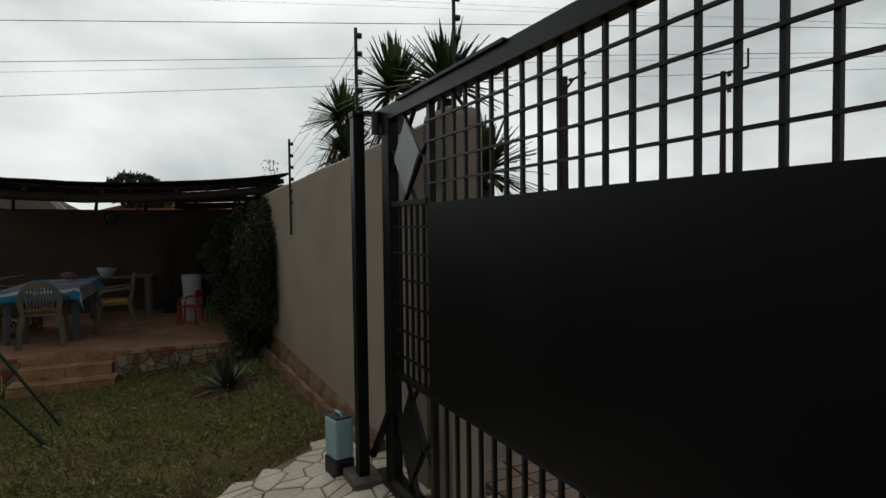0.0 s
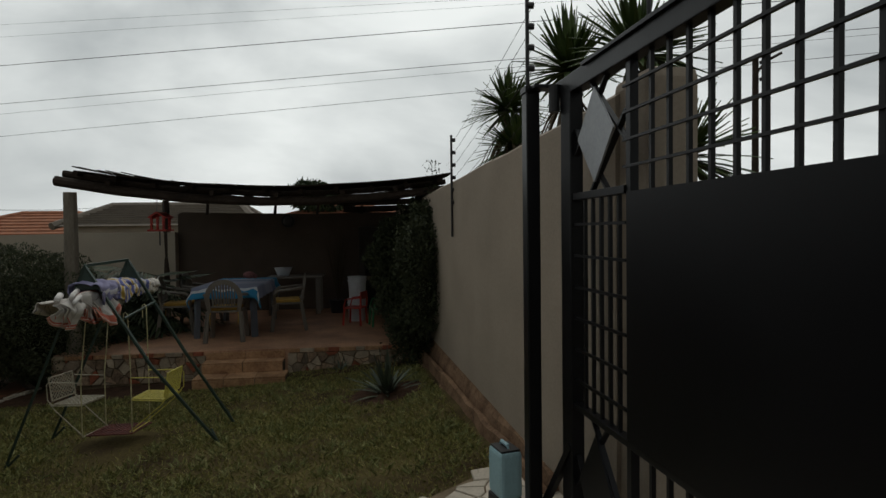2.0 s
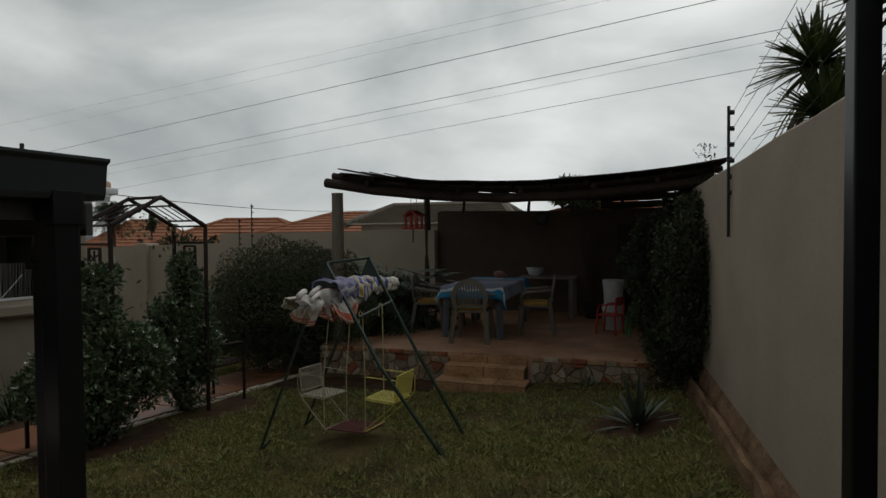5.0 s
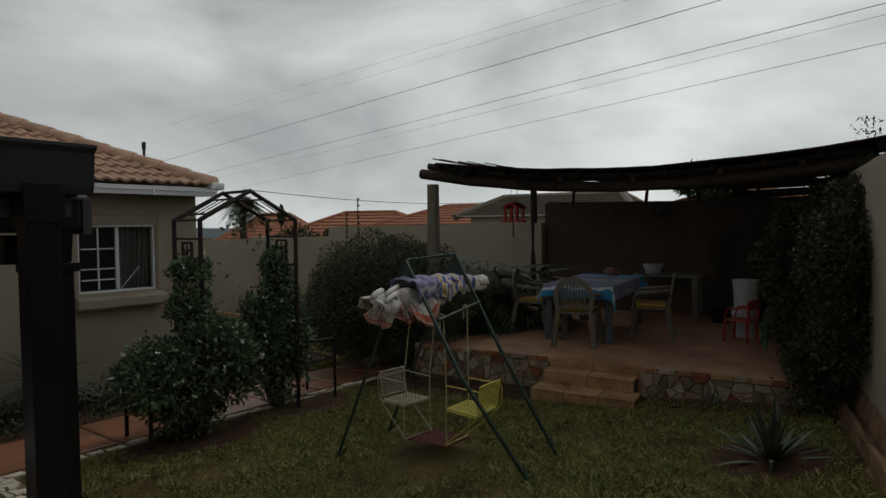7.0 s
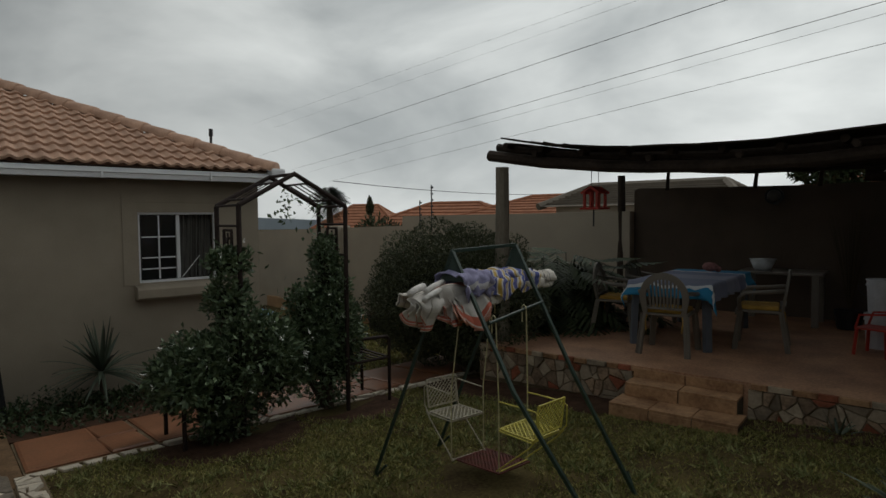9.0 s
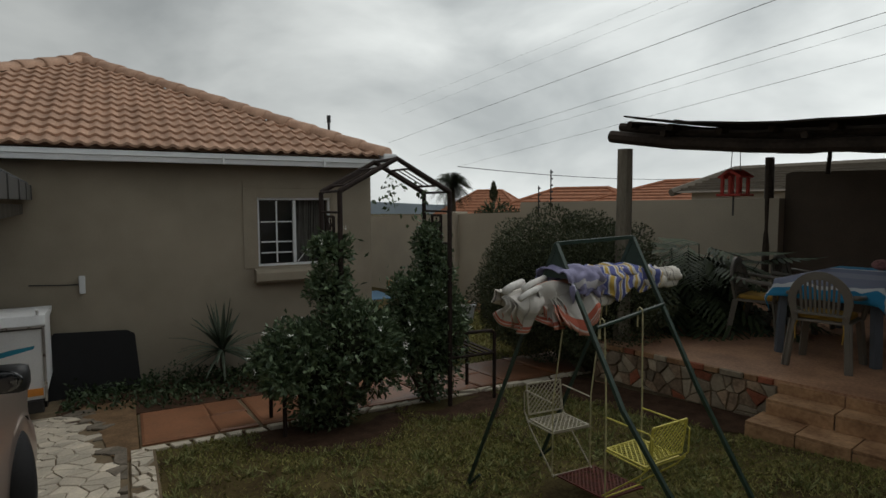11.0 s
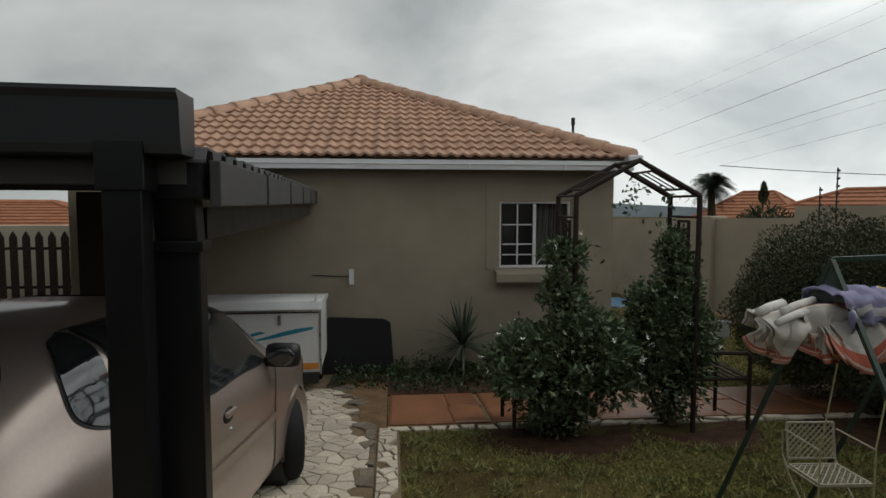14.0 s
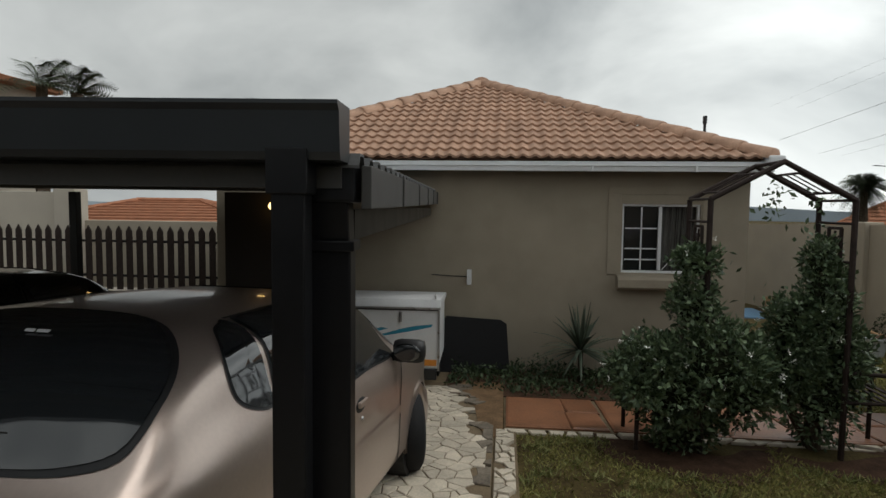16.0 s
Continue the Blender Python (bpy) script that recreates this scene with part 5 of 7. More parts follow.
p = np.concatenate([np.column_stack([rng.normal(-5.36, 0.05, 40), rng.normal(5.25, 0.06, 40), rng.uniform(1.7, 2.05, 40)]), np.column_stack([rng.normal(-5.36, 0.05, 40), rng.normal(5.58, 0.05, 40), rng.uniform(1.45, 2.0, 40)])])
ob = leaves_object("vine_tips", p, rng.normal(size=p.shape), 0.07, 0.035, LEAF_SHRUB)
tagged(ob, "loose vine tips on the arch", "vine", kind="stuff")
bed = bmesh.new()
for cx, cy, rx, ry in ((-5.0, 4.5, 0.75, 0.75), (-5.05, 5.7, 0.7, 0.6)):
    r = bmesh.ops.create_circle(bed, cap_ends=True, segments=60, radius=1.0)
    for v in r["verts"]:
        x, y = cx + v.co.x * rx * (1 + 0.3 * noise.noise(v.co * 2)), cy + v.co.y * ry * (1 + 0.3 * noise.noise(v.co * 2 + Vector((5, 0, 0))))
        v.co = Vector((x, y, ground_z(x, y) + 0.008))
tagged(obj("planting_soil", bed, SOIL), "dark soil under the arch shrubs", "soil", kind="structure")

# ---------- hedge, creeper and other plants ----------
bush("round_hedge", [(-5.75, 7.75, 0.80, 1.10, 1.0, 0.95), (-6.2, 7.6, 0.62, 0.8, 0.75, 0.75), (-5.0, 7.65, 0.72, 0.72, 0.62, 0.8)],
     76000, 0.036, 0.019, LEAF_HEDGE, "large clipped round dark green hedge bush", "bush", 5, trunk=(-5.15, 7.6, -0.15))
cyc = thing("split_leaf_shrub", pose(-5.1, 9.25, 0.0), "dense dark green shrub with large split leaves beside the terrace", "shrub")
rr = random.Random(31)
bm = bmesh.new()
stalks = bmesh.new()
for i in range(190):
    a = i * 2.39996
    e = math.radians(rr.uniform(5, 88))
    R0 = rr.uniform(0.55, 1.0)
    base = Vector((rr.uniform(-0.25, 0.25), rr.uniform(-0.25, 0.25), 0.1))
    h = Vector((math.cos(a) * math.cos(e), math.sin(a) * math.cos(e), 0))
    foot = base + h * R0 * 0.95 + Vector((0, 0, 0.2 + math.sin(e) * R0))
    tube(stalks, (base, (base + foot) / 2 + Vector((0, 0, 0.15)), foot), 0.012, 4, 0.006)
    out = Vector((math.cos(a), math.sin(a), 0))
    fall = rr.uniform(-0.9, 0.35)
    axis = (out + Vector((0, 0, fall))).normalized()
    side = Vector((-math.sin(a), math.cos(a), 0))
    L = rr.uniform(0.38, 0.58)
    for k in range(9):
        s = k / 8
        p = foot + axis * L * s + Vector((0, 0, -0.12 * s * s))
        wl = 0.30 * L / 0.5 * (0.45 + 1.5 * s - 1.75 * s * s)
        fw = axis * (0.10 + 0.10 * s)
        for g in (-1, 1):
            tip = p + side * g * wl + fw + Vector((0, 0, -0.35 * wl))
            mid = p + (tip - p) * 0.6
            wd = axis * 0.021
            bm.faces.new([bm.verts.new(v) for v in ((p - wd, mid - wd, tip, mid + wd * 1.2, p + wd) if g > 0 else (p + wd, mid + wd * 1.2, tip, mid - wd, p - wd))])
part("leaves", bm, LEAF_PALM, cyc)
# stalks share the painted shade colour of the filler core below
part("stalk_clump", stalks, CROWN_SHADE, cyc)
part("inner_crown", blob_core(bmesh.new(), [(0, 0, 0.55, 0.95, 0.95, 0.8)]), CROWN_SHADE, cyc)
part("stem", tube(bmesh.new(), ((0, 0, -0.15), (0, 0, 0.3)), 0.14, 9, 0.1), BARK, cyc)
CREEP = ((1.50, 8.6, 2.24, 0.26, 0.24), (1.30, 8.7, 2.0, 0.30, 0.26), (1.08, 8.6, 1.74, 0.33, 0.30), (1.38, 8.6, 1.55, 0.38, 0.45), (0.90, 8.6, 1.45, 0.32, 0.30), (1.12, 8.6, 1.15, 0.34, 0.34), (1.30, 8.55, 0.75, 0.34, 0.40), (1.30, 8.3, 0.35, 0.30, 0.32), (1.24, 7.5, 1.55, 0.30, 0.42), (1.30, 7.4, 1.0, 0.26, 0.45), (1.42, 7.9, 1.95, 0.26, 0.28), (1.10, 8.3, 0.85, 0.34, 0.40), (1.22, 7.9, 0.50, 0.34, 0.42), (1.0, 8.5, 1.15, 0.32, 0.36))
bush("wall_creeper", [(*du(u, v)[:2], z, r, r * 1.15, h) for u, v, z, r, h in CREEP],
     54000, 0.05, 0.022, LEAF_CREEP, "dark leafy creeper climbing the wall and pergola", "creeper", 6, trunk=tuple(du(1.3, 8.5, 0.1)), ragged=5)
rng = np.random.default_rng(18)
sp = du(1.55, 8.6, 0)
p = np.column_stack([rng.normal(sp.x, 0.07, 90), rng.normal(sp.y, 0.1, 90), rng.uniform(2.3, 2.78, 90)])
tagged(leaves_object("creeper_sprigs", p, rng.normal(size=p.shape) + np.array((0, 0, 0.8)), 0.06, 0.02, LEAF_CREEP), "upright sprigs on top of the creeper", "sprigs", kind="stuff")


def agave(m, n, L, w, material, name, label, rise=None, droop=0.5, seed=2, stem=0.0, stem_r=0.05):
    t = thing(name, m, label, "plant")
    part("leaves", rosette(bmesh.new(), (0, 0, stem), n, L, w, rise, droop, seed), material, t)
    if stem:
        part("stem", tube(bmesh.new(), ((0, 0, -0.1), (0.02, 0, stem * 0.5), (0, 0, stem + 0.03)), stem_r, 8, stem_r * 0.8), BARK, t)
    return t


ag = du(0.80, 6.5, 0)
agave(pose(ag.x, ag.y, ground_z(ag.x, ag.y) - 0.02), 50, 0.50, 0.030, LEAF_AGAVE, "agave", "grey-green spiky agave in a soil ring", 0.62, 0.26, 2)
ag2 = du(0.25, 7.95, 0)
agave(pose(ag2.x, ag2.y, 0.02), 22, 0.3, 0.016, LEAF_AGAVE, "small_agave", "small spiky plant at the foot of the terrace", 0.4, 0.5, 7)
agave(pose(-7.3, 3.92, -0.33), 60, 0.66, 0.032, LEAF_AGAVE, "yucca", "young yucca with sword leaves before the house", None, 0.35, 4, 0.42, 0.035)
agave(pose(-7.0, 4.65, -0.3), 60, 0.75, 0.012, LEAF_BED, "grass_tuft", "arching tuft of strap leaves by the window", 0.4, 0.9, 9)
agave(pose(-8.3, 9.2, -0.36), 34, 0.95, 0.03, LEAF_AGAVE, "far_yucca", "spiky yucca before the far wall", None, 0.3, 14, 0.5, 0.06)
agave(pose(-7.6, 9.9, -0.36), 34, 0.85, 0.03, LEAF_AGAVE, "far_yucca", "spiky yucca before the far wall", None, 0.3, 15, 0.75, 0.06)
sr = bmesh.new()
for c, rx, ry in ((ag, 0.42, 0.4), (du(0.35, 7.98, 0), 0.85, 0.25), (du(-2.55, 7.85, 0), 1.25, 0.42)):
    r = bmesh.ops.create_circle(sr, cap_ends=True, segments=60, radius=1.0)
    for v in r["verts"]:
        x, y = c.x + v.co.x * rx * (1 + 0.25 * noise.noise(v.co * 6)), c.y + v.co.y * ry * (1 + 0.25 * noise.noise(v.co * 6 + Vector((5, 0, 0)))) + 0.19 * v.co.x * rx
        v.co = Vector((x, y, ground_z(x, y) + 0.010))
tagged(obj("bed_soil", sr, SOIL), "dark turned soil at the terrace foot", "soil", kind="structure")

yt = thing("yucca_tree", Matrix(), "tall multi-headed yucca tree behind the wall", "tree")
HEADS = ((0.83, 6.4, 3.0), (1.2, 4.75, 2.94), (1.47, 3.95, 2.80), (0.9, 6.3, 2.60), (1.72, 3.95, 2.2))
for i, h in enumerate(HEADS):
    b = Vector((1.45, 5.3, 0.2))
    part("trunk", tube(bmesh.new(), (b, Vector(h).lerp(b, 0.45) + Vector((0.15, 0, 0)), Vector(h) - Vector((0, 0, 0.1))), 0.11, 8, 0.06), BARK, yt)
    part("crown", rosette(bmesh.new(), h, 150, 0.46, 0.031, None, 0.2, 40 + i), LEAF_YUCCA, yt)
    part("dead_leaves", rosette(bmesh.new(), Vector(h) - Vector((0, 0, 0.15)), 30, 0.45, 0.020, -1.0, 1.2, 60 + i), DRY, yt)

rng = np.random.default_rng(77)
n = 5200
p = np.column_stack([rng.uniform(-7.72, -6.35, n), rng.uniform(2.35, 6.0, n), np.zeros(n)])
p = p[(rng.random(n) < 0.95) & (p[:, 0] < -6.3 - 0.25 * np.sin(p[:, 1] * 3) - 0.1)]
p[:, 2] = -0.30 + rng.random(len(p)) ** 1.5 * (0.12 + 0.10 * np.sin(p[:, 0] * 6) * np.sin(p[:, 1] * 5)) + 0.02
d = rng.normal(size=p.shape)
d[:, 2] = np.abs(d[:, 2]) * 0.8 + 0.2
tagged(leaves_object("ground_cover", p, d, 0.06, 0.028, LEAF_BED), "low green ground cover along the house wall", "ground cover", kind="stuff")
slope_box("house_bed", -7.8, -6.36, 2.3, 6.2, 0.02, SOIL, "soil bed along the house wall", "soil")


# ---------- trailer, rubber mat, jerrycan, pots ----------
tr = thing("trailer", pose(-6.6, 1.55, -0.05, 0, 0, 2), "white box trailer with teal stripe under the carport", "trailer")
part("body", bx(-1.0, 0, -0.72, 0.70, 0.02, 0.69, 0.02), WHITE, tr)
bm = prism(bmesh.new(), [(0.02, 0.71), (0.02, 0.735), (-0.015, 0.815), (-0.06, 0.822), (-1.02, 0.76), (-1.02, 0.71)], -0.74, 0.72)
part("lid", bm, WHITE, tr)
part("lid_rim", bx(0.004, 0.026, -0.74, 0.72, 0.705, 0.728, 0.004), CHROME, tr)
part("seal", bx(-0.99, 0.004, -0.71, 0.69, 0.688, 0.712), BLACKPL, tr)
part("side_edge", bx(-0.03, 0.012, 0.69, 0.712, 0.0, 0.70, 0.006), CHROME, tr)
bm = bmesh.new()
prism(bm, [(0.62, 0.505), (0.40, 0.455), (0.15, 0.405), (-0.30, 0.335), (0.10, 0.425), (0.30, 0.485), (0.45, 0.515), (0.63, 0.535)], 0.0, 0.004)
bmesh.ops.transform(bm, matrix=pose(0.001, 0, 0, 0, 0, 90), verts=bm.verts[:])
part("stripe", bm, TEAL, tr, "teal painted swoosh")
bm = bmesh.new()
prism(bm, [(0.12, 0.475), (-0.05, 0.43), (-0.40, 0.36), (-0.12, 0.45), (0.05, 0.49)], 0.0, 0.004)
bmesh.ops.transform(bm, matrix=pose(0.001, 0, 0, 0, 0, 90), verts=bm.verts[:])
part("stripe", bm, TEAL, tr)
part("reflector", bx(0.0, 0.014, 0.42, 0.68, 0.06, 0.13, 0.004), ORANGE, tr, "orange reflector strip")
part("latch", bx(0.0, 0.03, 0.25, 0.285, 0.56, 0.67, 0.006), CHROME, tr)
for y in (-0.6, 0.66):
    part("lid_catch", tube(bmesh.new(), ((-0.05, y, 0.80), (-0.02, y, 0.86), (0.03, y, 0.88)), 0.014, 6), WHITE, tr)
part("bumper", bx(-0.06, 0.03, -0.7, 0.68, -0.1, 0.02, 0.01), BLACKPL, tr)
wh = part("wheel", tube(bmesh.new(), ((-0.8, 0.5, -0.05), (-0.8, 0.66, -0.05)), 0.25, 20), RUBBER, tr)
bm = bmesh.new()
prism(bm, [(-0.47, 0), (0.45, 0), (0.40, 0.66), (0.32, 0.71), (-0.38, 0.74), (-0.42, 0.70)], -0.02, 0.02)
mt = obj("rubber_sheet", bm, RUBBER, pose(-7.52, 2.62, -0.33, -14, 0, 90))
tagged(mt, "black rubber sheet leaning on the house wall", "rubber sheet")

can = thing("jerrycan", WM @ pose(1.49, 3.2, 0.43, 0, 0, 10) @ Matrix.Scale(0.8, 4), "pale blue plastic jerrycan with cut open top", "jerrycan")
part("body", box(bmesh.new(), 0.15, 0.20, 0.30, pose(0, 0, 0.16), 0.025), CAN_BLUE, can)
part("rim", box(bmesh.new(), 0.13, 0.17, 0.012, pose(0, 0, 0.315), 0.004), BLACKPL, can)
part("handle", tube(bmesh.new(), ((0, -0.05, 0.31), (0, -0.04, 0.34), (0, 0.05, 0.34), (0, 0.06, 0.31)), 0.012, 6), CAN_BLUE, can)
part("stand", box(bmesh.new(), 0.16, 0.21, 0.14, pose(0, 0, -0.06), 0.02), BLACKPL, can, "black motor base")
for x, y, mtl, lab in ((-9.6, 8.6, BUCKET, "white plastic flower pot"), (-9.4, 9.05, BLACKPL, "black plastic flower pot")):
    t = thing("flower_pot", pose(x, y, ground_z(x, y)), lab, "pot")
    part("body", tube(bmesh.new(), ((0, 0, 0), (0, 0, 0.3)), 0.14, 16, 0.19), mtl, t)
    part("rim", tube(bmesh.new(), ((0, 0, 0.28), (0, 0, 0.32)), 0.205, 16), mtl, t)
    part("soil", tube(bmesh.new(), ((0, 0, 0.3), (0, 0, 0.325)), 0.17, 16), SOIL, t)
tagged(obj("pool_cover", bx(-14.5, -13.2, 7.2, 8.8, -0.62, -0.46, 0.03), POOLBLUE), "blue cover over a small pool", "pool cover")
tagged(obj("paved_bank", bx(-22, -9.0, 9.3, 9.4, -0.7, -0.25, 0.01), mat("ochre_bank", (0.36, 0.22, 0.11), 0.9, var=0.2, scale=3, bump=0.3)), "ochre painted plinth beyond the house", "plinth", kind="structure")


# ---------- electric fence ----------
def fence_post(m, h, label):
    t = thing("electric_fence_post", m, label, "fence post", "electric fence posts")
    part("pole", tube(bmesh.new(), ((0, 0, 0), (0, 0, h)), 0.012, 8), BLACKPL, t)
    k = 6
    for i in range(k):
        z = h - 0.05 - i * 0.125
        part("insulator", tube(bmesh.new(), ((-0.005, 0, z), (0.03, 0, z), (0.04, 0, z)), 0.02, 8), BLACKPL, t)
    return t


POSTS = ((1.80, 3.72, 1.7, 1.5), (1.80, 6.15, 1.75, 1.02), (2.3, 3.2, 1.9, 1.45))
for p, q, z, h in POSTS:
    fence_post(WM @ pose(p, q, z), h, "black electric fence post with insulators on the wall")
for (x, y, h) in ((-9.485, 10.21, 0.6), (-9.13, 10.23, 0.9)):
    fence_post(pose(x, y, 1.55), h, "black electric fence post on the far wall")
for i in range(6):
    a = WM @ Vector((1.83, 3.72, 3.14 - i * 0.125))
    b = WM @ Vector((1.83, 6.15, 2.72 - i * 0.125))
    mid = (a + b) / 2 - Vector((0, 0, 0.02))
    tagged(obj("fence_wire", tube(bmesh.new(), (a, mid, b), 0.0018, 4), WIRE), "thin electric fence wire above the wall", "wire", "electric fence wires")

# ---------- overhead lines and street poles ----------
LINES = (((-73.1, 34.4, 10), (-7.1, 25.4, 10)), ((-89.6, 47, 10), (-3.0, 30.1, 10)), ((-92.9, 51.7, 10), (-3.2, 31.7, 10)), ((-112.8, 67.3, 10), (-3.7, 36.4, 10)), ((-49.4, 23.5, 10), (-12, 22.1, 10)), ((-50.2, 25.8, 10), (-9.5, 23, 10)))
for i, (a, b) in enumerate(LINES):
    a, b = Vector(a), Vector(b)
    e = b + (b - a).normalized() * 60
    r = (0.014, 0.014, 0.008, 0.014, 0.004, 0.004)[i]
    tagged(obj("power_line", tube(bmesh.new(), (a, b, e), r, 5), CABLE), "black overhead power line across the sky", "cable", "overhead power lines")
pts = [Vector((-42.3, 27.2, 4.9)).lerp(Vector((-58, 90, 6.5)), s) + Vector((0, 0, -2.2 * 4 * s * (1 - s) * 0.45)) for s in [i / 12 for i in range(13)]]
tagged(obj("power_line", tube(bmesh.new(), pts, 0.03, 5), CABLE), "sagging service cable between far houses", "cable", "overhead power lines")
for (x, y, h, arms) in ((7.68, 16.5, 6.2, 0), (11.37, 14.38, 5.95, 1)):
    t = thing("street_pole", pose(x, y, 0), "dark utility pole in the street", "utility pole")
    part("pole", tube(bmesh.new(), ((0, 0, 0), (0, 0, h)), 0.10, 8, 0.075), LOG, t)
    if arms:
        bm = bmesh.new()
        bar(bm, (-0.55, 0.36, h - 0.18), (0.5, -0.34, h + 0.05), 0.06)
        bar(bm, (-0.45, 0.3, h - 0.15), (-0.5, 0.33, h + 0.5), 0.04)
        bar(bm, (0.5, -0.34, h + 0.05), (0.5, -0.34, h + 0.55), 0.04)
        bar(bm, (-0.5, 0.33, h + 0.5), (0.3, -0.2, h + 0.62), 0.03)
        part("crossarm", bm, LOG, t)
    else:
        part("crossarm", tube(bmesh.new(), ((0, 0, h - 0.4), (0.2, -0.15, h - 0.1), (0.5, -0.35, h + 0.05)), 0.035, 6), LOG, t)
    for z in (h - 0.12, h - 0.55):
        part("insulator", tube(bmesh.new(), ((0.08, -0.06, z), (0.16, -0.12, z + 0.03)), 0.045, 8), BLACKPL, t)

# ---------- neighbours ----------
def far_house(x, y, w, d, zb, eave, top, wall_m, roof_m, turn, label, hip=0.35):
    t = thing("far_house", pose(x, y, zb, 0, 0, turn), label, "house")
    part("wall", bx(-w / 2, w / 2, -d / 2, d / 2, -3, eave), wall_m, t)
    bm = bmesh.new()
    o = 0.4
    v = [bm.verts.new(p) for p in ((-w / 2 - o, -d / 2 - o, eave), (w / 2 + o, -d / 2 - o, eave), (w / 2 + o, d / 2 + o, eave), (-w / 2 - o, d / 2 + o, eave), (-w / 2 + w * hip, 0, top), (w / 2 - w * hip, 0, top))]
    for f in ((0, 1, 5, 4), (1, 2, 5), (2, 3, 4, 5), (3, 0, 4), (3, 2, 1, 0)):
        bm.faces.new([v[i] for i in f])
    rf = part("roof", bm, roof_m, t)
    bm = bmesh.new()
    n = 9
    for i in range(1, n):
        s = i / n
        a = Vector((-w / 2 - o, -d / 2 - o, eave)).lerp(Vector((-w / 2 + w * hip, 0, top)), s)
        b = Vector((w / 2 + o, -d / 2 - o, eave)).lerp(Vector((w / 2 - w * hip, 0, top)), s)
        bar(bm, a + Vector((0, -0.02, 0.03)), b + Vector((0, -0.02, 0.03)), 0.05, 0.05)
        c = Vector((w / 2 + o, d / 2 + o, eave)).lerp(Vector((w / 2 - w * hip, 0, top)), s)
        bar(bm, b + Vector((0.02, 0, 0.03)), c + Vector((0.02, 0, 0.03)), 0.05, 0.05)
    part("tile_course", bm, roof_m, rf)
    bm = bmesh.new()
    for k in (-1, 1):
        tube(bm, ((-w / 2 + w * hip, 0, top), (-w / 2 - o, k * (d / 2 + o), eave)), 0.12, 6)
        tube(bm, ((w / 2 - w * hip, 0, top), (w / 2 + o, k * (d / 2 + o), eave)), 0.12, 6)
    tube(bm, ((-w / 2 + w * hip, 0, top), (w / 2 - w * hip, 0, top)), 0.12, 6)
    part("ridge_tiles", bm, roof_m, rf)
    return t


far_house(-27.8, 27.5, 11, 8, -1.0, 1.9, 3.75, WHITEWALL, ROOFRED, 30, "neighbouring house with orange tiled roof")
far_house(-21.2, 29, 9, 8, -1.0, 2.6, 4.0, WHITEWALL, ROOFRED, 10, "neighbouring house with orange tiled roof")
far_house(-46.5, 33, 8, 7, -1.5, 2.2, 4.6, WHITEWALL, ROOFRED, 40, "distant house with orange roof")
far_house(-9.31, 19.08, 5.0, 3.0, 0, 2.10, 2.76, WHITEWALL, GREYROOF, 11, "neighbouring house with grey-brown tiled roof", 0.1)
far_house(-4.6, 22.5, 6.0, 7, 0, 1.9, 2.78, WHITEWALL, ROOFRED, 11, "neighbouring house with red tiled roof behind")
far_house(-24.5, -11.5, 9, 7, -1.0, 2.0, 2.95, WHITEWALL, ROOFRED, 100, "neighbouring house with orange tiled roof beyond the fence")
far_house(-15.5, -13.2, 3.0, 4, 0, 5.3, 5.7, WHITEWALL, ROOFRED, 90, "tall pale neighbouring house with tiled roof")
part("eave_slab", bx(-2.0, 2.0, -2.5, 2.5, 5.25, 5.4), ROOFRED, bpy.data.objects["far_house.006"])
hills = bmesh.new()
prev = None
for i in range(61):
    a = math.radians(60 + i * 4)
    d = 700
    h = 9 + 9 * noise.noise(Vector((i * 0.13, 0, 0))) + 3 * noise.noise(Vector((i * 0.5, 3, 0)))
    q = (bm_lo, bm_hi) = (hills.verts.new((math.cos(a) * d, math.sin(a) * d, -60)), hills.verts.new((math.cos(a) * d, math.sin(a) * d, h - 6)))
    if prev:
        hills.faces.new((prev[0], q[0], q[1], prev[1]))
    prev = q
# distance haze is mixed into the hills' colour
tagged(obj("backdrop", hills, mat("hazy_blue_hills", (0.36, 0.42, 0.48), 1.0, var=0.1, scale=0.02, bump=0)), "hazy blue hills on the horizon", "hills", kind="structure")


def palm(m, h, n, L, label, seed, lo=-30, hi=80):
    t = thing("palm_tree", m, label, "palm tree")
    part("trunk", tube(bmesh.new(), ((0, 0, -1), (0.1, 0, h * 0.5), (0, 0, h)), 0.22, 9, 0.15), BARK, t)
    r = random.Random(seed)
    bm = bmesh.new()
    for i in range(n):
        a, e = i * 2.4, math.radians(r.uniform(lo, hi))
        LL = L * r.uniform(0.8, 1.1)
        for k in range(16):
            s = (k + 1) / 16
            q = Vector((math.cos(a) * math.cos(e) * LL * s, math.sin(a) * math.cos(e) * LL * s, h + math.sin(e) * LL * s - 0.5 * LL * s * s))
            sd = Vector((-math.sin(a), math.cos(a), -0.35)) * 0.26 * L * math.sin(min(1.0, 1.15 - s) * 2.4)
            f = Vector((math.cos(a), math.sin(a), -0.1)) * 0.09 * L
            for g in (-1, 1):
                bm.faces.new([bm.verts.new(q), bm.verts.new(q + f * 0.35), bm.verts.new(q + sd * g + f)])
    part("crown", bm, LEAF_PALM, t)
    return t


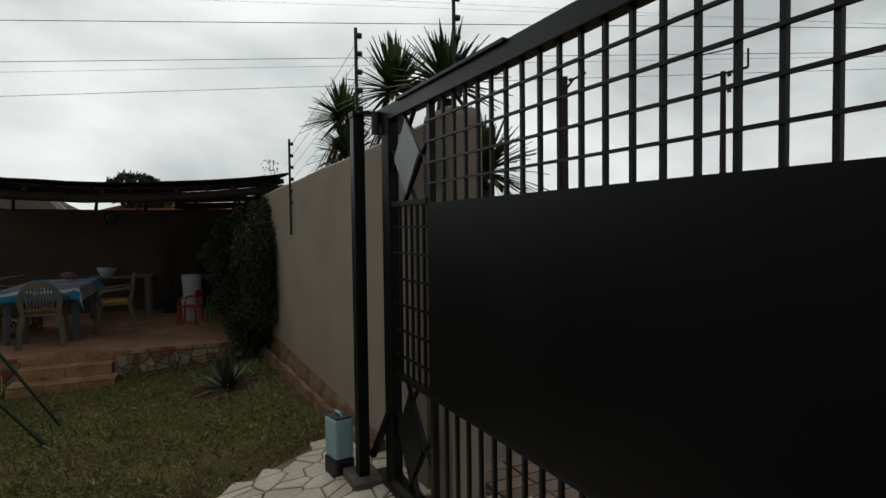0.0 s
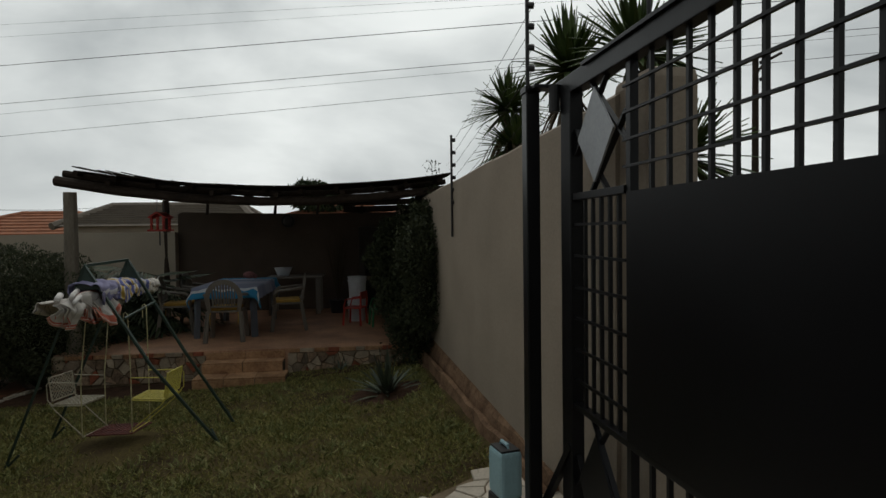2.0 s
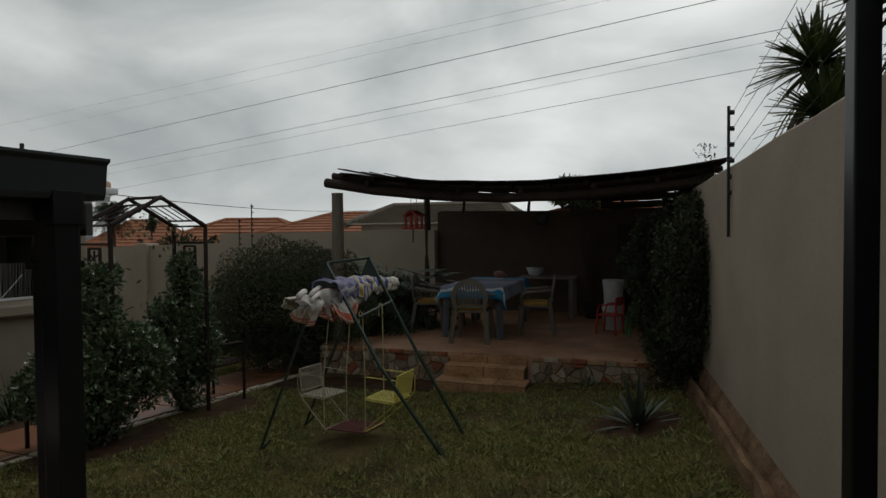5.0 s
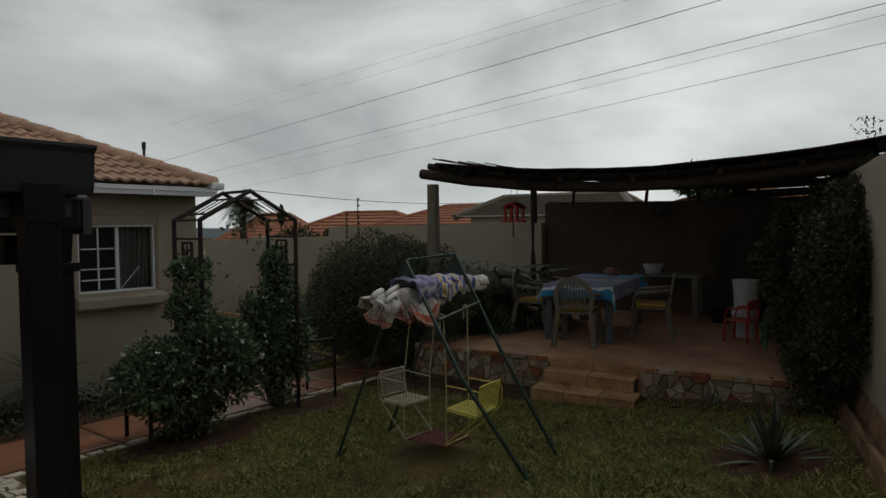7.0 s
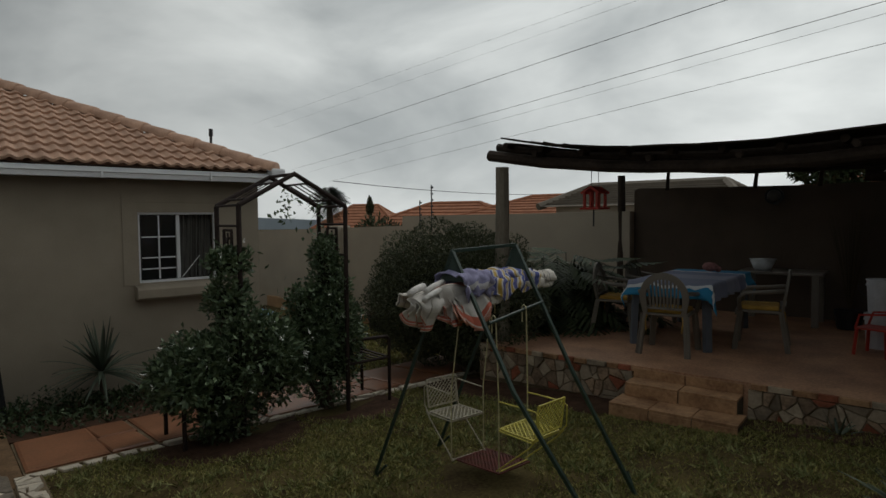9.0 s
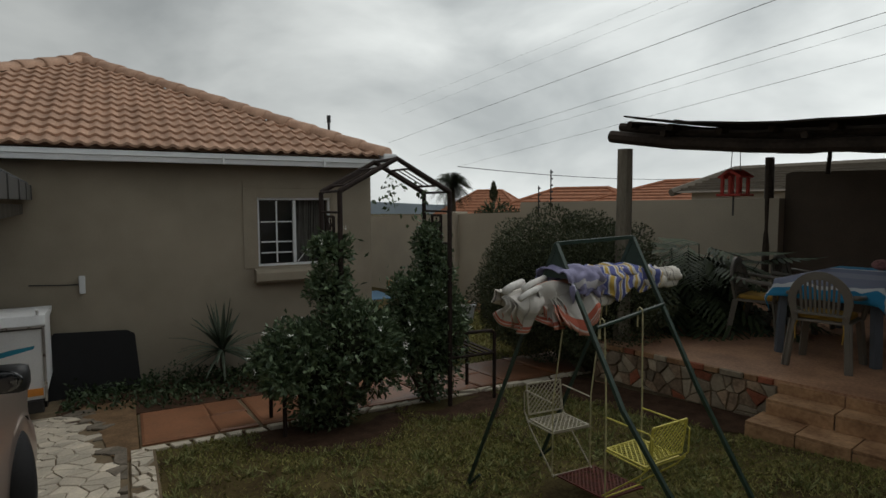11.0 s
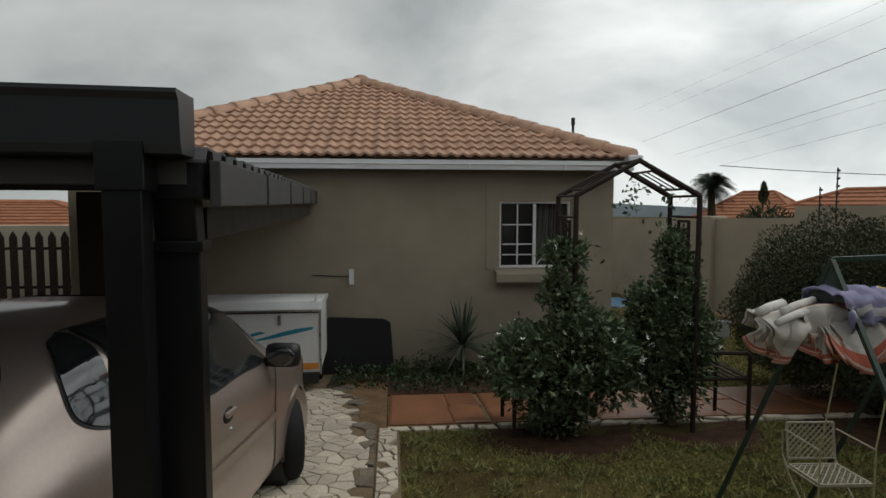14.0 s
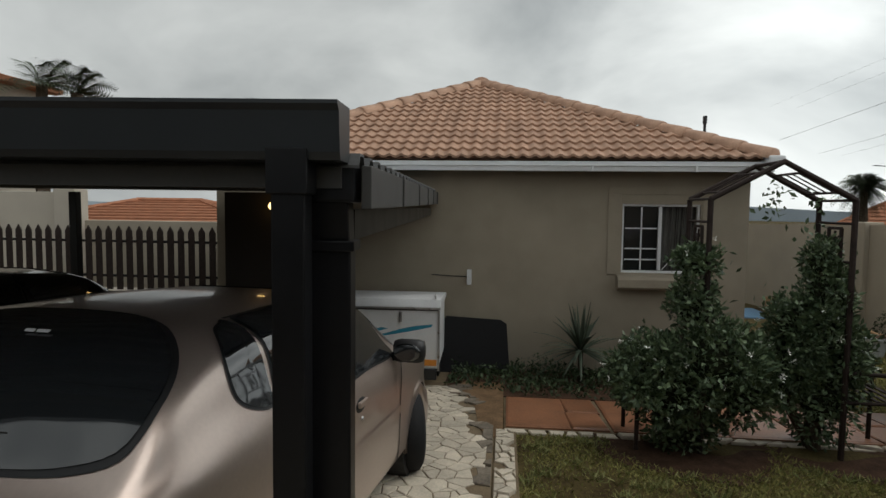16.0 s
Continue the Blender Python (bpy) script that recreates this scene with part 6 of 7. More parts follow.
palm(pose(-27.6, 18.4, 0), 2.95, 240, 1.08, "far palm tree with a dense round crown", 3, -88, 85)
palm(pose(-16.4, -10.6, 0), 5.2, 26, 1.6, "feathery palm behind the neighbour's house", 5, 5, 85)
palm(pose(-16.0, -9.2, 0), 4.9, 26, 1.5, "feathery palm behind the neighbour's house", 6, 5, 85)
palm(pose(-16.2, -4.2, 0), 4.35, 22, 0.9, "feathery palm behind the carport", 7, 10, 85)
palm(pose(-15.5, -2.7, 0), 4.1, 18, 0.75, "feathery palm behind the carport", 8, 10, 85)
for x, y, h in ((-42.0, 30.5, 3.4),):
    bush("far_conifer", [(x, y, 2.7, 0.26, 0.26, 0.6), (x, y, 3.2, 0.15, 0.15, 0.5)], 1600, 0.14, 0.07, LEAF_HEDGE, "small dark conifer beyond the wall", "tree", 21)
bush("far_shrub", [(-15.5, 13.2, 1.0, 0.9, 0.7, 0.8), (-14.2, 13.4, 0.9, 0.8, 0.7, 0.7)], 2500, 0.2, 0.06, LEAF_PALM, "low palm-like shrub beyond the wall", "shrub", 22)
bush("far_tree", [(-5.5, 21.0, 3.15, 0.75, 0.7, 0.5), (-5.0, 21.5, 3.0, 0.6, 0.6, 0.4)], 3500, 0.16, 0.07, LEAF_BED, "round tree top beyond the pergola", "tree", 23)

# ---------- back of the driveway ----------
tagged(obj("wall_south_low", bx(-10.2, -10.0, -9.0, -0.95, -0.6, 1.50, 0.01), PLASTER_F), "beige plastered low wall behind the fence", "wall", kind="structure")
tagged(obj("wall_south", bx(-10.2, -9.9, -12.0, -5.0, -0.6, 2.0, 0.01), WHITEWALL), "pale plastered wall beside the driveway", "wall", kind="structure")
bm = bx(-10.1, -9.75, -4.95, -4.55, -0.6, 2.05, 0.01)
tagged(obj("wall_pier_south", bm, WHITEWALL), "pale plastered pier beside the fence", "pillar", kind="structure")
pal = thing("palisade_fence", Matrix(), "dark brown pointed palisade fence on a low plinth", "fence")
part("rail", bx(-9.04, -9.0, -5.4, -0.8, 1.18, 1.22), BLACK, pal)
part("rail", bx(-9.04, -9.0, -5.4, -0.8, 0.62, 0.66), BLACK, pal)
y = -5.3
slat = None
while y < -0.8:
    if slat is None:
        bm = bmesh.new()
        prism(bm, [(-0.05, 0.2), (0.05, 0.2), (0.05, 1.36), (0.0, 1.45), (-0.05, 1.36)], -0.012, 0.012)
        bmesh.ops.transform(bm, matrix=Matrix.Rotation(radians(90), 4, "Z"), verts=bm.verts[:])
        slat = part("pale", bm, RUSTY, pal)
        slat.location = (-8.98, y, 0)
    else:
        o = new("pale", slat.data)
        o.parent, o.location = pal, (-8.98, y, 0)
    y += 0.175
tagged(obj("fence_plinth", bx(-9.2, -8.85, -5.5, -0.8, -0.6, 0.42, 0.01), WHITEWALL), "pale plastered plinth under the fence", "plinth", kind="structure")
tagged(obj("carport_pole", bx(-7.2, -7.1, -2.58, -2.48, -0.5, 1.95, 0.004), BLACK), "thin black carport pole", "post", kind="structure")
tagged(obj("wall_street", bx(1.9, 2.1, -9, -3.7, -0.2, 2.3, 0.02), PLASTER_B, WM), "beige plastered street wall beyond the gate", "wall", kind="structure")
tagged(obj("pavement", bx(2.06, 5.0, -8, 9, 0.1, 0.42), CEMENT, WM), "cement and brick pavement outside the gate", "pavement", kind="structure")


# ---------- cars ----------
def spline(vals, s):
    """Catmull-Rom through evenly spaced values, s from 0 to 1."""
    n = len(vals) - 1
    k = min(n - 1, int(s * n))
    f = s * n - k
    p0, p1, p2, p3 = (np.array(vals[max(0, min(n, k + j))], float) for j in (-1, 0, 1, 2))
    return 0.5 * ((2 * p1) + (p2 - p0) * f + (2 * p0 - 5 * p1 + 4 * p2 - p3) * f * f + (3 * p1 - p0 - 3 * p2 + p3) * f ** 3)


# stations from the tail (x = 0) to the nose: x, sill height, belt height, roof height, half widths at sill, belt and roof
STN = [
    (0.00, 0.40, 0.62, 0.66, 0.60, 0.60, 0.44),
    (0.05, 0.30, 0.80, 0.84, 0.74, 0.71, 0.56),
    (0.20, 0.26, 0.90, 0.94, 0.80, 0.78, 0.62),
    (0.42, 0.24, 0.95, 1.03, 0.82, 0.81, 0.67),
    (0.68, 0.23, 0.96, 1.25, 0.83, 0.83, 0.67),
    (0.98, 0.23, 0.96, 1.365, 0.83, 0.84, 0.66),
    (1.42, 0.22, 0.95, 1.39, 0.83, 0.845, 0.65),
    (1.95, 0.22, 0.93, 1.385, 0.83, 0.845, 0.64),
    (2.45, 0.22, 0.91, 1.325, 0.83, 0.84, 0.62),
    (2.95, 0.22, 0.90, 1.03, 0.83, 0.83, 0.62),
    (3.35, 0.23, 0.85, 0.90, 0.82, 0.80, 0.60),
    (3.75, 0.25, 0.76, 0.80, 0.78, 0.74, 0.52),
    (4.00, 0.32, 0.62, 0.66, 0.66, 0.60, 0.40),
    (4.08, 0.40, 0.52, 0.54, 0.52, 0.48, 0.30),
]


def car_point(s, t, side=1):
    """Point of the shell: s along the car, t from the sill (0) over the belt (0.5) to the roof's middle (1)."""
    x, zs, zb, zr, ws, wb, wr = spline(STN, s)
    prof = [(ws * 0.93, zs), (ws, zs + 0.10), (wb * 1.005, zs + (zb - zs) * 0.62), (wb, zb), (wb * 0.62 + wr * 0.38, zb + (zr - zb) * 0.42), (wr, zb + (zr - zb) * 0.88), (wr * 0.5, zr + 0.012), (0, zr + 0.02)]
    w, z = spline(prof, t)
    return Vector((-x, side * w, z))


def shell(bm, s0, s1, t0, t1, ns, nt, side, off=0.0, shape=None):
    """A patch of the shell, off metres proud of it; shape trims the patch's (s, t) outline."""
    rows = []
    e = 0.004
    for i in range(ns + 1):
        row = []
        for j in range(nt + 1):
            a, b = i / ns, j / nt
            if shape:
                s, t = shape(a, b)
            else:
                s, t = s0 + (s1 - s0) * a, t0 + (t1 - t0) * b
            p = car_point(s, t, side)
            if off:
                du_, dv_ = car_point(min(1, s + e), t, side) - car_point(max(0, s - e), t, side), car_point(s, min(1, t + e), side) - car_point(s, max(0, t - e), side)
                nrm = du_.cross(dv_).normalized()
                c = Vector((p.x, 0, 0.6))
                if nrm.dot(p - c) < 0:
                    nrm = -nrm
                p = p + nrm * off
            row.append(bm.verts.new(p))
        rows.append(row)
    for a, b in zip(rows, rows[1:]):
        for j in range(nt):
            bm.faces.new((a[j], b[j], b[j + 1], a[j + 1]) if side > 0 else (a[j], a[j + 1], b[j + 1], b[j]))
    return bm


def quad_shape(c00, c10, c11, c01, bulge=0.0):
    def fn(a, b):
        # rounded corners by squeezing the square towards a disc
        x, y = a * 2 - 1, b * 2 - 1
        k = bulge
        X = x * (1 - k) + x * math.sqrt(max(0, 1 - y * y / 2)) * k
        Y = y * (1 - k) + y * math.sqrt(max(0, 1 - x * x / 2)) * k
        a, b = (X + 1) / 2, (Y + 1) / 2
        s = (c00[0] * (1 - a) + c10[0] * a) * (1 - b) + (c01[0] * (1 - a) + c11[0] * a) * b
        t = (c00[1] * (1 - a) + c10[1] * a) * (1 - b) + (c01[1] * (1 - a) + c11[1] * a) * b
        return s, t
    return fn


def glazing(ctl, side, off, grow):
    """A rounded pane on the shell, from the (x, t) corners that its outline runs through."""
    cx, ct = sum(c[0] for c in ctl) / len(ctl), sum(c[1] for c in ctl) / len(ctl)
    loop = ctl[-1:] + ctl + ctl[:2]
    n = len(ctl)

    def fn(a, b):
        u = (1 + (a % 1.0) * n) / (len(loop) - 1)
        x, y = spline(loop, u)
        return s_of(cx + (x - cx) * b * grow), ct + (y - ct) * b * grow

    return shell(bmesh.new(), 0, 0, 0, 0, 40, 6, side, off, fn)


S_STEPS = np.linspace(0, 1, 800)
X_STEPS = np.array([spline(STN, v)[0] for v in S_STEPS])


def s_of(x):
    return float(np.interp(x, X_STEPS, S_STEPS))


def wheel(parent, x, y, side, steer=0.0):
    w = part("wheel", bmesh.new(), RUBBER, parent)
    w.location = (x, y, 0.29)
    w.rotation_euler = (0, 0, steer)
    bm = bmesh.new()
    prof = [(0.16, 0.075), (0.25, 0.085), (0.283, 0.06), (0.29, 0.0), (0.283, -0.06), (0.25, -0.085), (0.16, -0.075)]
    n = 32
    rings = [[bm.verts.new((r * math.cos(2 * math.pi * i / n), yy, r * math.sin(2 * math.pi * i / n))) for r, yy in prof] for i in range(n)]
    for i in range(n):
        a, b = rings[i], rings[(i + 1) % n]
        for j in range(len(prof) - 1):
            bm.faces.new((a[j], a[j + 1], b[j + 1], b[j]))
    bmesh.ops.recalc_face_normals(bm, faces=bm.faces[:])
    part("tyre", bm, RUBBER, w, "", True)
    bm = tube(bmesh.new(), ((0, -0.05, 0), (0, 0.05, 0)), 0.165, 24)
    for i in range(7):
        a = i * 0.8976
        bar(bm, (0.03 * math.cos(a), side * 0.055, 0.03 * math.sin(a)), (0.15 * math.cos(a), side * 0.055, 0.15 * math.sin(a)), 0.03, 0.02)
    part("rim", bm, CHROME, w, "steel wheel rim")


def car(m, paint, label, steer=0.0):
    t = thing("hatchback_car", m, label, "car")
    bm = bmesh.new()
    for sd in (1, -1):
        shell(bm, 0, 1, 0, 1, 70, 36, sd)
    bmesh.ops.remove_doubles(bm, verts=bm.verts[:], dist=0.0015)
    # wheel openings
    for xc in (0.78, 3.28):
        for v in bm.verts:
            d = math.hypot(v.co.x + xc, v.co.z - 0.30)
            if d < 0.34 and abs(v.co.y) > 0.5 and v.co.z < 0.62:
                k = 0.34 / max(d, 0.02)
                if v.co.z > 0.27:
                    v.co.x, v.co.z = -xc + (v.co.x + xc) * k, 0.30 + (v.co.z - 0.30) * k
                else:
                    v.co.y *= 0.8
    part("body", bm, paint, t, "", True)
    part("underbody", bx(-3.9, -0.2, -0.70, 0.70, 0.16, 0.5, 0.05), BLACKPL, t)
    for xc in (0.78, 3.28):
        for sd in (1, -1):
            wheel(t, -xc, sd * 0.75, sd, steer if xc > 2 else 0.0)
            part("wheel_arch", tube(bmesh.new(), ((-xc, sd * 0.55, 0.3), (-xc, sd * 0.80, 0.3)), 0.335, 24), BLACKPL, t)
    q = s_of
    for sd in (1, -1):
        for nm, ctl in (("quarter_window", [(1.13, 0.535), (1.02, 0.545), (0.945, 0.595), (0.955, 0.675), (1.05, 0.738), (1.14, 0.757), (1.195, 0.757), (1.165, 0.65)]),
                        ("rear_door_window", [(1.195, 0.515), (1.225, 0.65), (1.25, 0.757), (1.45, 0.762), (1.63, 0.757), (1.61, 0.64), (1.60, 0.49), (1.40, 0.495)]),
                        ("front_door_window", [(1.70, 0.485), (1.69, 0.62), (1.69, 0.757), (2.10, 0.757), (2.36, 0.735), (2.52, 0.63), (2.60, 0.50), (2.15, 0.485)])):
            part(nm + "_seal", glazing(ctl, sd, 0.004, 1.07), BLACKPL, t, "", True)
            part(nm, glazing(ctl, sd, 0.008, 1.0), GLASS_DARK, t, "dark tinted side window", True)
        for s_, a, b in ((q(1.16), 0.06, 0.52), (q(1.655), 0.06, 0.76), (q(2.72), 0.06, 0.44)):
            bm = bmesh.new()
            shell(bm, s_ - 0.0014, s_ + 0.0014, a, b, 1, 24, sd, 0.0025)
            part("door_gap", bm, BLACKPL, t)
        bm = shell(bmesh.new(), q(1.22), q(2.5), 0.772, 0.778, 40, 1, sd, 0.002)
        part("roof_gutter_trim", bm, BLACKPL, t)
        bm = shell(bmesh.new(), q(1.0), q(2.9), 0.262, 0.285, 30, 2, sd, 0.010)
        part("side_moulding", bm, BLACKPL if paint is CARBLACK else paint, t)
        for xh in (1.30, 1.95):
            hb = car_point(q(xh), 0.385, sd)
            bm = bmesh.new()
            bmesh.ops.create_uvsphere(bm, u_segments=18, v_segments=10, radius=1.0, matrix=Matrix.Translation(hb) @ Matrix.Diagonal((0.072, 0.010, 0.038, 1)))
            part("handle_recess", bm, BLACKPL, t)
            part("door_handle", box(bmesh.new(), 0.115, 0.022, 0.030, Matrix.Translation(hb + Vector((0, sd * 0.012, 0.010))), 0.008), paint, t)
            bm = bmesh.new()
            bmesh.ops.create_uvsphere(bm, u_segments=10, v_segments=6, radius=0.011, matrix=Matrix.Translation(hb + Vector((-0.02, 0, -0.075))))
            part("lock", bm, CHROME, t, "", True)
        mp = car_point(q(2.62), 0.47, sd) + Vector((0, sd * 0.10, 0.05))
        bm = bmesh.new()
        box(bm, 0.12, 0.20, 0.14, Matrix.Translation(mp), 0.045)
        bar(bm, mp, mp + Vector((0, -sd * 0.13, -0.05)), 0.06, 0.05)
        mir = part("wing_mirror", bm, BLACKPL, t, "black wing mirror", True)
        bm = bmesh.new()
        bmesh.ops.create_uvsphere(bm, u_segments=16, v_segments=8, radius=1.0, matrix=Matrix.Translation(mp + Vector((0.058, 0, 0))) @ Matrix.Diagonal((0.008, 0.085, 0.055, 1)))
        part("mirror_glass", bm, GLASS_DARK, mir, "", True)
        bm = shell(bmesh.new(), 0, 0, 0, 0, 14, 10, sd, 0.008, quad_shape((q(0.10), 0.42), (q(0.34), 0.44), (q(0.46), 0.65), (q(0.36), 0.72), 0.4))
        part("tail_lamp", bm, TAILRED, t, "red tail lamp", True)
        bm = shell(bmesh.new(), 0, 0, 0, 0, 10, 8, sd, 0.006, quad_shape((q(3.80), 0.22), (q(4.0), 0.24), (q(3.96), 0.40), (q(3.78), 0.40), 0.3))
        part("head_lamp", bm, GLASS_WIN, t, "", True)
        bm = shell(bmesh.new(), q(0.02), q(0.62), 0.14, 0.145, 20, 1, sd, 0.003)
        part("bumper_gap", bm, BLACKPL, t)
    edge = [(0.43, 0.95), (0.44, 0.86), (0.47, 0.78), (0.54, 0.72), (0.69, 0.718), (0.84, 0.755), (1.0, 0.825), (1.06, 0.90), (1.08, 0.985)]

    def back(grow):
        def fn(a, b):
            x, te = spline(edge, a)
            x = 0.76 + (x - 0.76) * grow
            te = max(0.0, min(1.0, 1 - (1 - te) * grow))
            return q(x), te + (1 - te) * b
        return fn

    bm = bmesh.new()
    for sd in (1, -1):
        shell(bm, 0, 0, 0, 0, 34, 12, sd, 0.004, back(1.05))
    part("rear_window_seal", bm, BLACKPL, t, "", True)
    bm = bmesh.new()
    for sd in (1, -1):
        shell(bm, 0, 0, 0, 0, 34, 12, sd, 0.008, back(1.0))
    part("rear_window", bm, GLASS_DARK, t, "dark rounded rear window", True)
    bm = bmesh.new()
    for sd in (1, -1):
        shell(bm, 0, 0, 0, 0, 12, 12, sd, 0.006, quad_shape((q(2.28), 0.74), (q(2.86), 0.56), (q(2.90), 1.0), (q(2.20), 1.0), 0.0))
    part("windscreen", bm, GLASS_DARK, t, "", True)
    p0 = car_point(q(0.50), 1.0)
    part("rear_wiper", bar(bmesh.new(), p0 + Vector((0.0, -0.05, 0.012)), p0 + Vector((-0.02, 0.30, 0.012)), 0.02, 0.012), BLACKPL, t)
    return t


silver = car(pose(-1.02, 1.21, 0.045, 0, -2.6, -6.0), CARPAINT, "champagne metallic hatchback parked under the carport", 0.42)
dark = car(pose(-2.1, -1.05, ground_z(-2.88, 0) + 0.035, 0, -2.6, 0), CARBLACK, "black hatchback parked deeper under the carport")
bm = bmesh.new()
for i, w in enumerate((0.05, 0.04)):
    pa = car_point(s_of(0.84), 0.93) + Vector((0.006, -0.05 - 0.055 * i, 0.016))
    box(bm, 0.014, w, 0.002, Matrix.Translation(pa) @ pose(0, 0, 0, 0, 32, 0))
st_ = part("window_sticker", bm, WHITE, silver, "small white sticker bars on the rear window")


# ---------- pieces: stones, tiles, slabs, chips ----------
def clip_poly(poly, nx, ny, c):
    """The part of a polygon with nx*x + ny*y <= c."""
    out = []
    for i in range(len(poly)):
        a, b = poly[i], poly[(i + 1) % len(poly)]
        da, db = nx * a[0] + ny * a[1] - c, nx * b[0] + ny * b[1] - c
        if da <= 0:
            out.append(a)
        if da * db < 0:
            k = da / (da - db)
            out.append((a[0] + (b[0] - a[0]) * k, a[1] + (b[1] - a[1]) * k))
    return out


def cells(x0, x1, y0, y1, size, seed, gap):
    """Irregular convex stones that fill a rectangle, with a joint between them."""
    r = random.Random(seed)
    nx, ny = max(1, round((x1 - x0) / size)), max(1, round((y1 - y0) / size))
    pts = [(x0 + (i + 0.5 + r.uniform(-0.85, 0.85)) * (x1 - x0) / nx, y0 + (j + 0.5 + r.uniform(-0.85, 0.85)) * (y1 - y0) / ny) for i in range(nx) for j in range(ny)]
    out = []
    for p in pts:
        poly = [(x0, y0), (x1, y0), (x1, y1), (x0, y1)]
        for q in pts:
            d = math.hypot(q[0] - p[0], q[1] - p[1])
            if q is p or d > 3.2 * size:
                continue
            ux, uy = (q[0] - p[0]) / d, (q[1] - p[1]) / d
            poly = clip_poly(poly, ux, uy, ux * (p[0] + q[0]) / 2 + uy * (p[1] + q[1]) / 2 - gap / 2)
            if len(poly) < 3:
                break
        if len(poly) >= 3:
            out.append(poly)
    return out


def piece(name, poly, place, h, material, parent, rough=0.0, seed=0):
    """One stone: its outline put through place(a, b, height), with a small chamfer."""
    r = random.Random(seed)
    cx, cy = sum(p[0] for p in poly) / len(poly), sum(p[1] for p in poly) / len(poly)
    lift = r.uniform(-rough, rough)
    vs, fs, n = [], [], len(poly)
    for k, (inset, hh) in enumerate(((0, -0.02), (0, (h + lift) * 0.6), (0.08, h + lift))):
        for p in poly:
            vs.append(place(p[0] + (cx - p[0]) * inset, p[1] + (cy - p[1]) * inset, hh))
    for k in range(2):
        for i in range(n):
            fs.append((k * n + i, k * n + (i + 1) % n, (k + 1) * n + (i + 1) % n, (k + 1) * n + i))
    fs.append(tuple(range(2 * n, 3 * n)))
    me = bpy.data.meshes.new(name)
    me.from_pydata([tuple(v) for v in vs], [], fs)
    bm_ = bmesh.new()
    bm_.from_mesh(me)
    bmesh.ops.recalc_face_normals(bm_, faces=bm_.faces[:])
    bm_.to_mesh(me)
    bm_.free()
    me.materials.append(material)
    ob = new(name, me)
    ob.parent = parent
    return ob


# crazy paving of the driveway
k = 0
for x0, x1, y0, y1 in ((-6.7, -2.0, 1.75, 2.86), (-2.0, 1.62, 1.75, 2.90)):
    for poly in cells(x0, x1, y0, y1, 0.118 if x0 < -3 else 0.16, 5 + k, 0.009):
        k += 1
        cxx, cyy = sum(p[0] for p in poly) / len(poly), sum(p[1] for p in poly) / len(poly)
        if cyy > paving_edge(cxx) + 0.015:
            continue
        piece("paving_stone", poly, lambda a, b, c: Vector((a, b, ground_z(a, 0) + 0.015 + c)), 0.012, CRAZY, driveway, 0.003, k)
# paving fan at the gate, beyond the strip
bm = bmesh.new()
prev = None
for i in range(19):
    x = -0.35 + i * 0.1
    y0, y1 = (3.105 if x < 0.19 else 2.92), min(4.1, 3.64 + 0.7 * x)
    z = ground_z(x, 0)
    row = [bm.verts.new(p) for p in ((x, y0, z - 0.15), (x, y0, z + 0.012), (x, y1, z + 0.012), (x, y1, z - 0.15))]
    if prev:
        for j in range(3):
            bm.faces.new((prev[j], prev[j + 1], row[j + 1], row[j]))
    prev = row
bmesh.ops.recalc_face_normals(bm, faces=bm.faces[:])
fan = tagged(obj("paving_apron", bm, JOINT), "crazy paved apron beside the gate", "paving", kind="structure")
for poly in cells(-0.34, 1.43, 2.93, 4.08, 0.15, 44, 0.010):
    cxx, cyy = sum(p[0] for p in poly) / len(poly), sum(p[1] for p in poly) / len(poly)
    k += 1
    if cyy < 3.60 + 0.7 * cxx and not (cxx < 0.25 and cyy < 3.17):
        piece("paving_stone", poly, lambda a, b, c: Vector((a, b, ground_z(a, 0) + 0.012 + c)), 0.012, CRAZY, fan, 0.003, k)
for poly in cells(-5.1, 0.2, 2.93, 3.08, 0.085, 9, 0.014):
    k += 1
    if (k * 3) % 11 == 0:
        continue
    piece("kerb_chip", poly, lambda a, b, c: Vector((a, b, ground_z(a, 0) + 0.02 + c)), 0.02, CRAZY, kerb, 0.008, k)

EDGE = mat("dark_edge_stone", (0.165, 0.14, 0.11), 0.9, var=0.35, scale=8, bump=0.6, fine=50, rnd=0.18, spec=0.2)
for poly in cells(-6.8, 0.2, 2.36, 2.905, 0.14, 91, 0.010):
    k += 1
    cxx, cyy = sum(p[0] for p in poly) / len(poly), sum(p[1] for p in poly) / len(poly)
    if paving_edge(cxx) + 0.045 < cyy < paving_edge(cxx) + 0.16:
        piece("edge_stone", poly, lambda a, b, c: Vector((a, b, ground_z(a, 0) + 0.015 + c)), 0.014, EDGE, driveway, 0.010, k)
# sandstone path along the house
path = slope_box("garden_path", -6.34, -5.2, 3.0, 9.6, 0.012, JOINT, "path of red sandstone slabs before the house", "path", 0.3)
r = random.Random(4)
y = 3.02
for w in (0.57, 0.31, 0.62, 0.34, 0.60, 0.60, 0.33, 0.62, 0.60, 0.34, 0.60, 0.35):
    cols = ((-6.32, -5.80), (-5.775, -5.24)) if w < 0.5 else ((-6.32, -5.24),)
    for a, b in cols:
        k += 1
        sl = 0.04 if w < 0.5 else 0.0
        piece("slab", [(a, y - sl), (b, y + r.uniform(-0.012, 0.012)), (b, y + w), (a, y + w - sl * r.uniform(0.4, 1.0))], lambda p, q, c: Vector((p, q, ground_z(p, 0) + 0.012 + c)), 0.022, SLAB, path, 0.004, k)
    y += w + 0.025
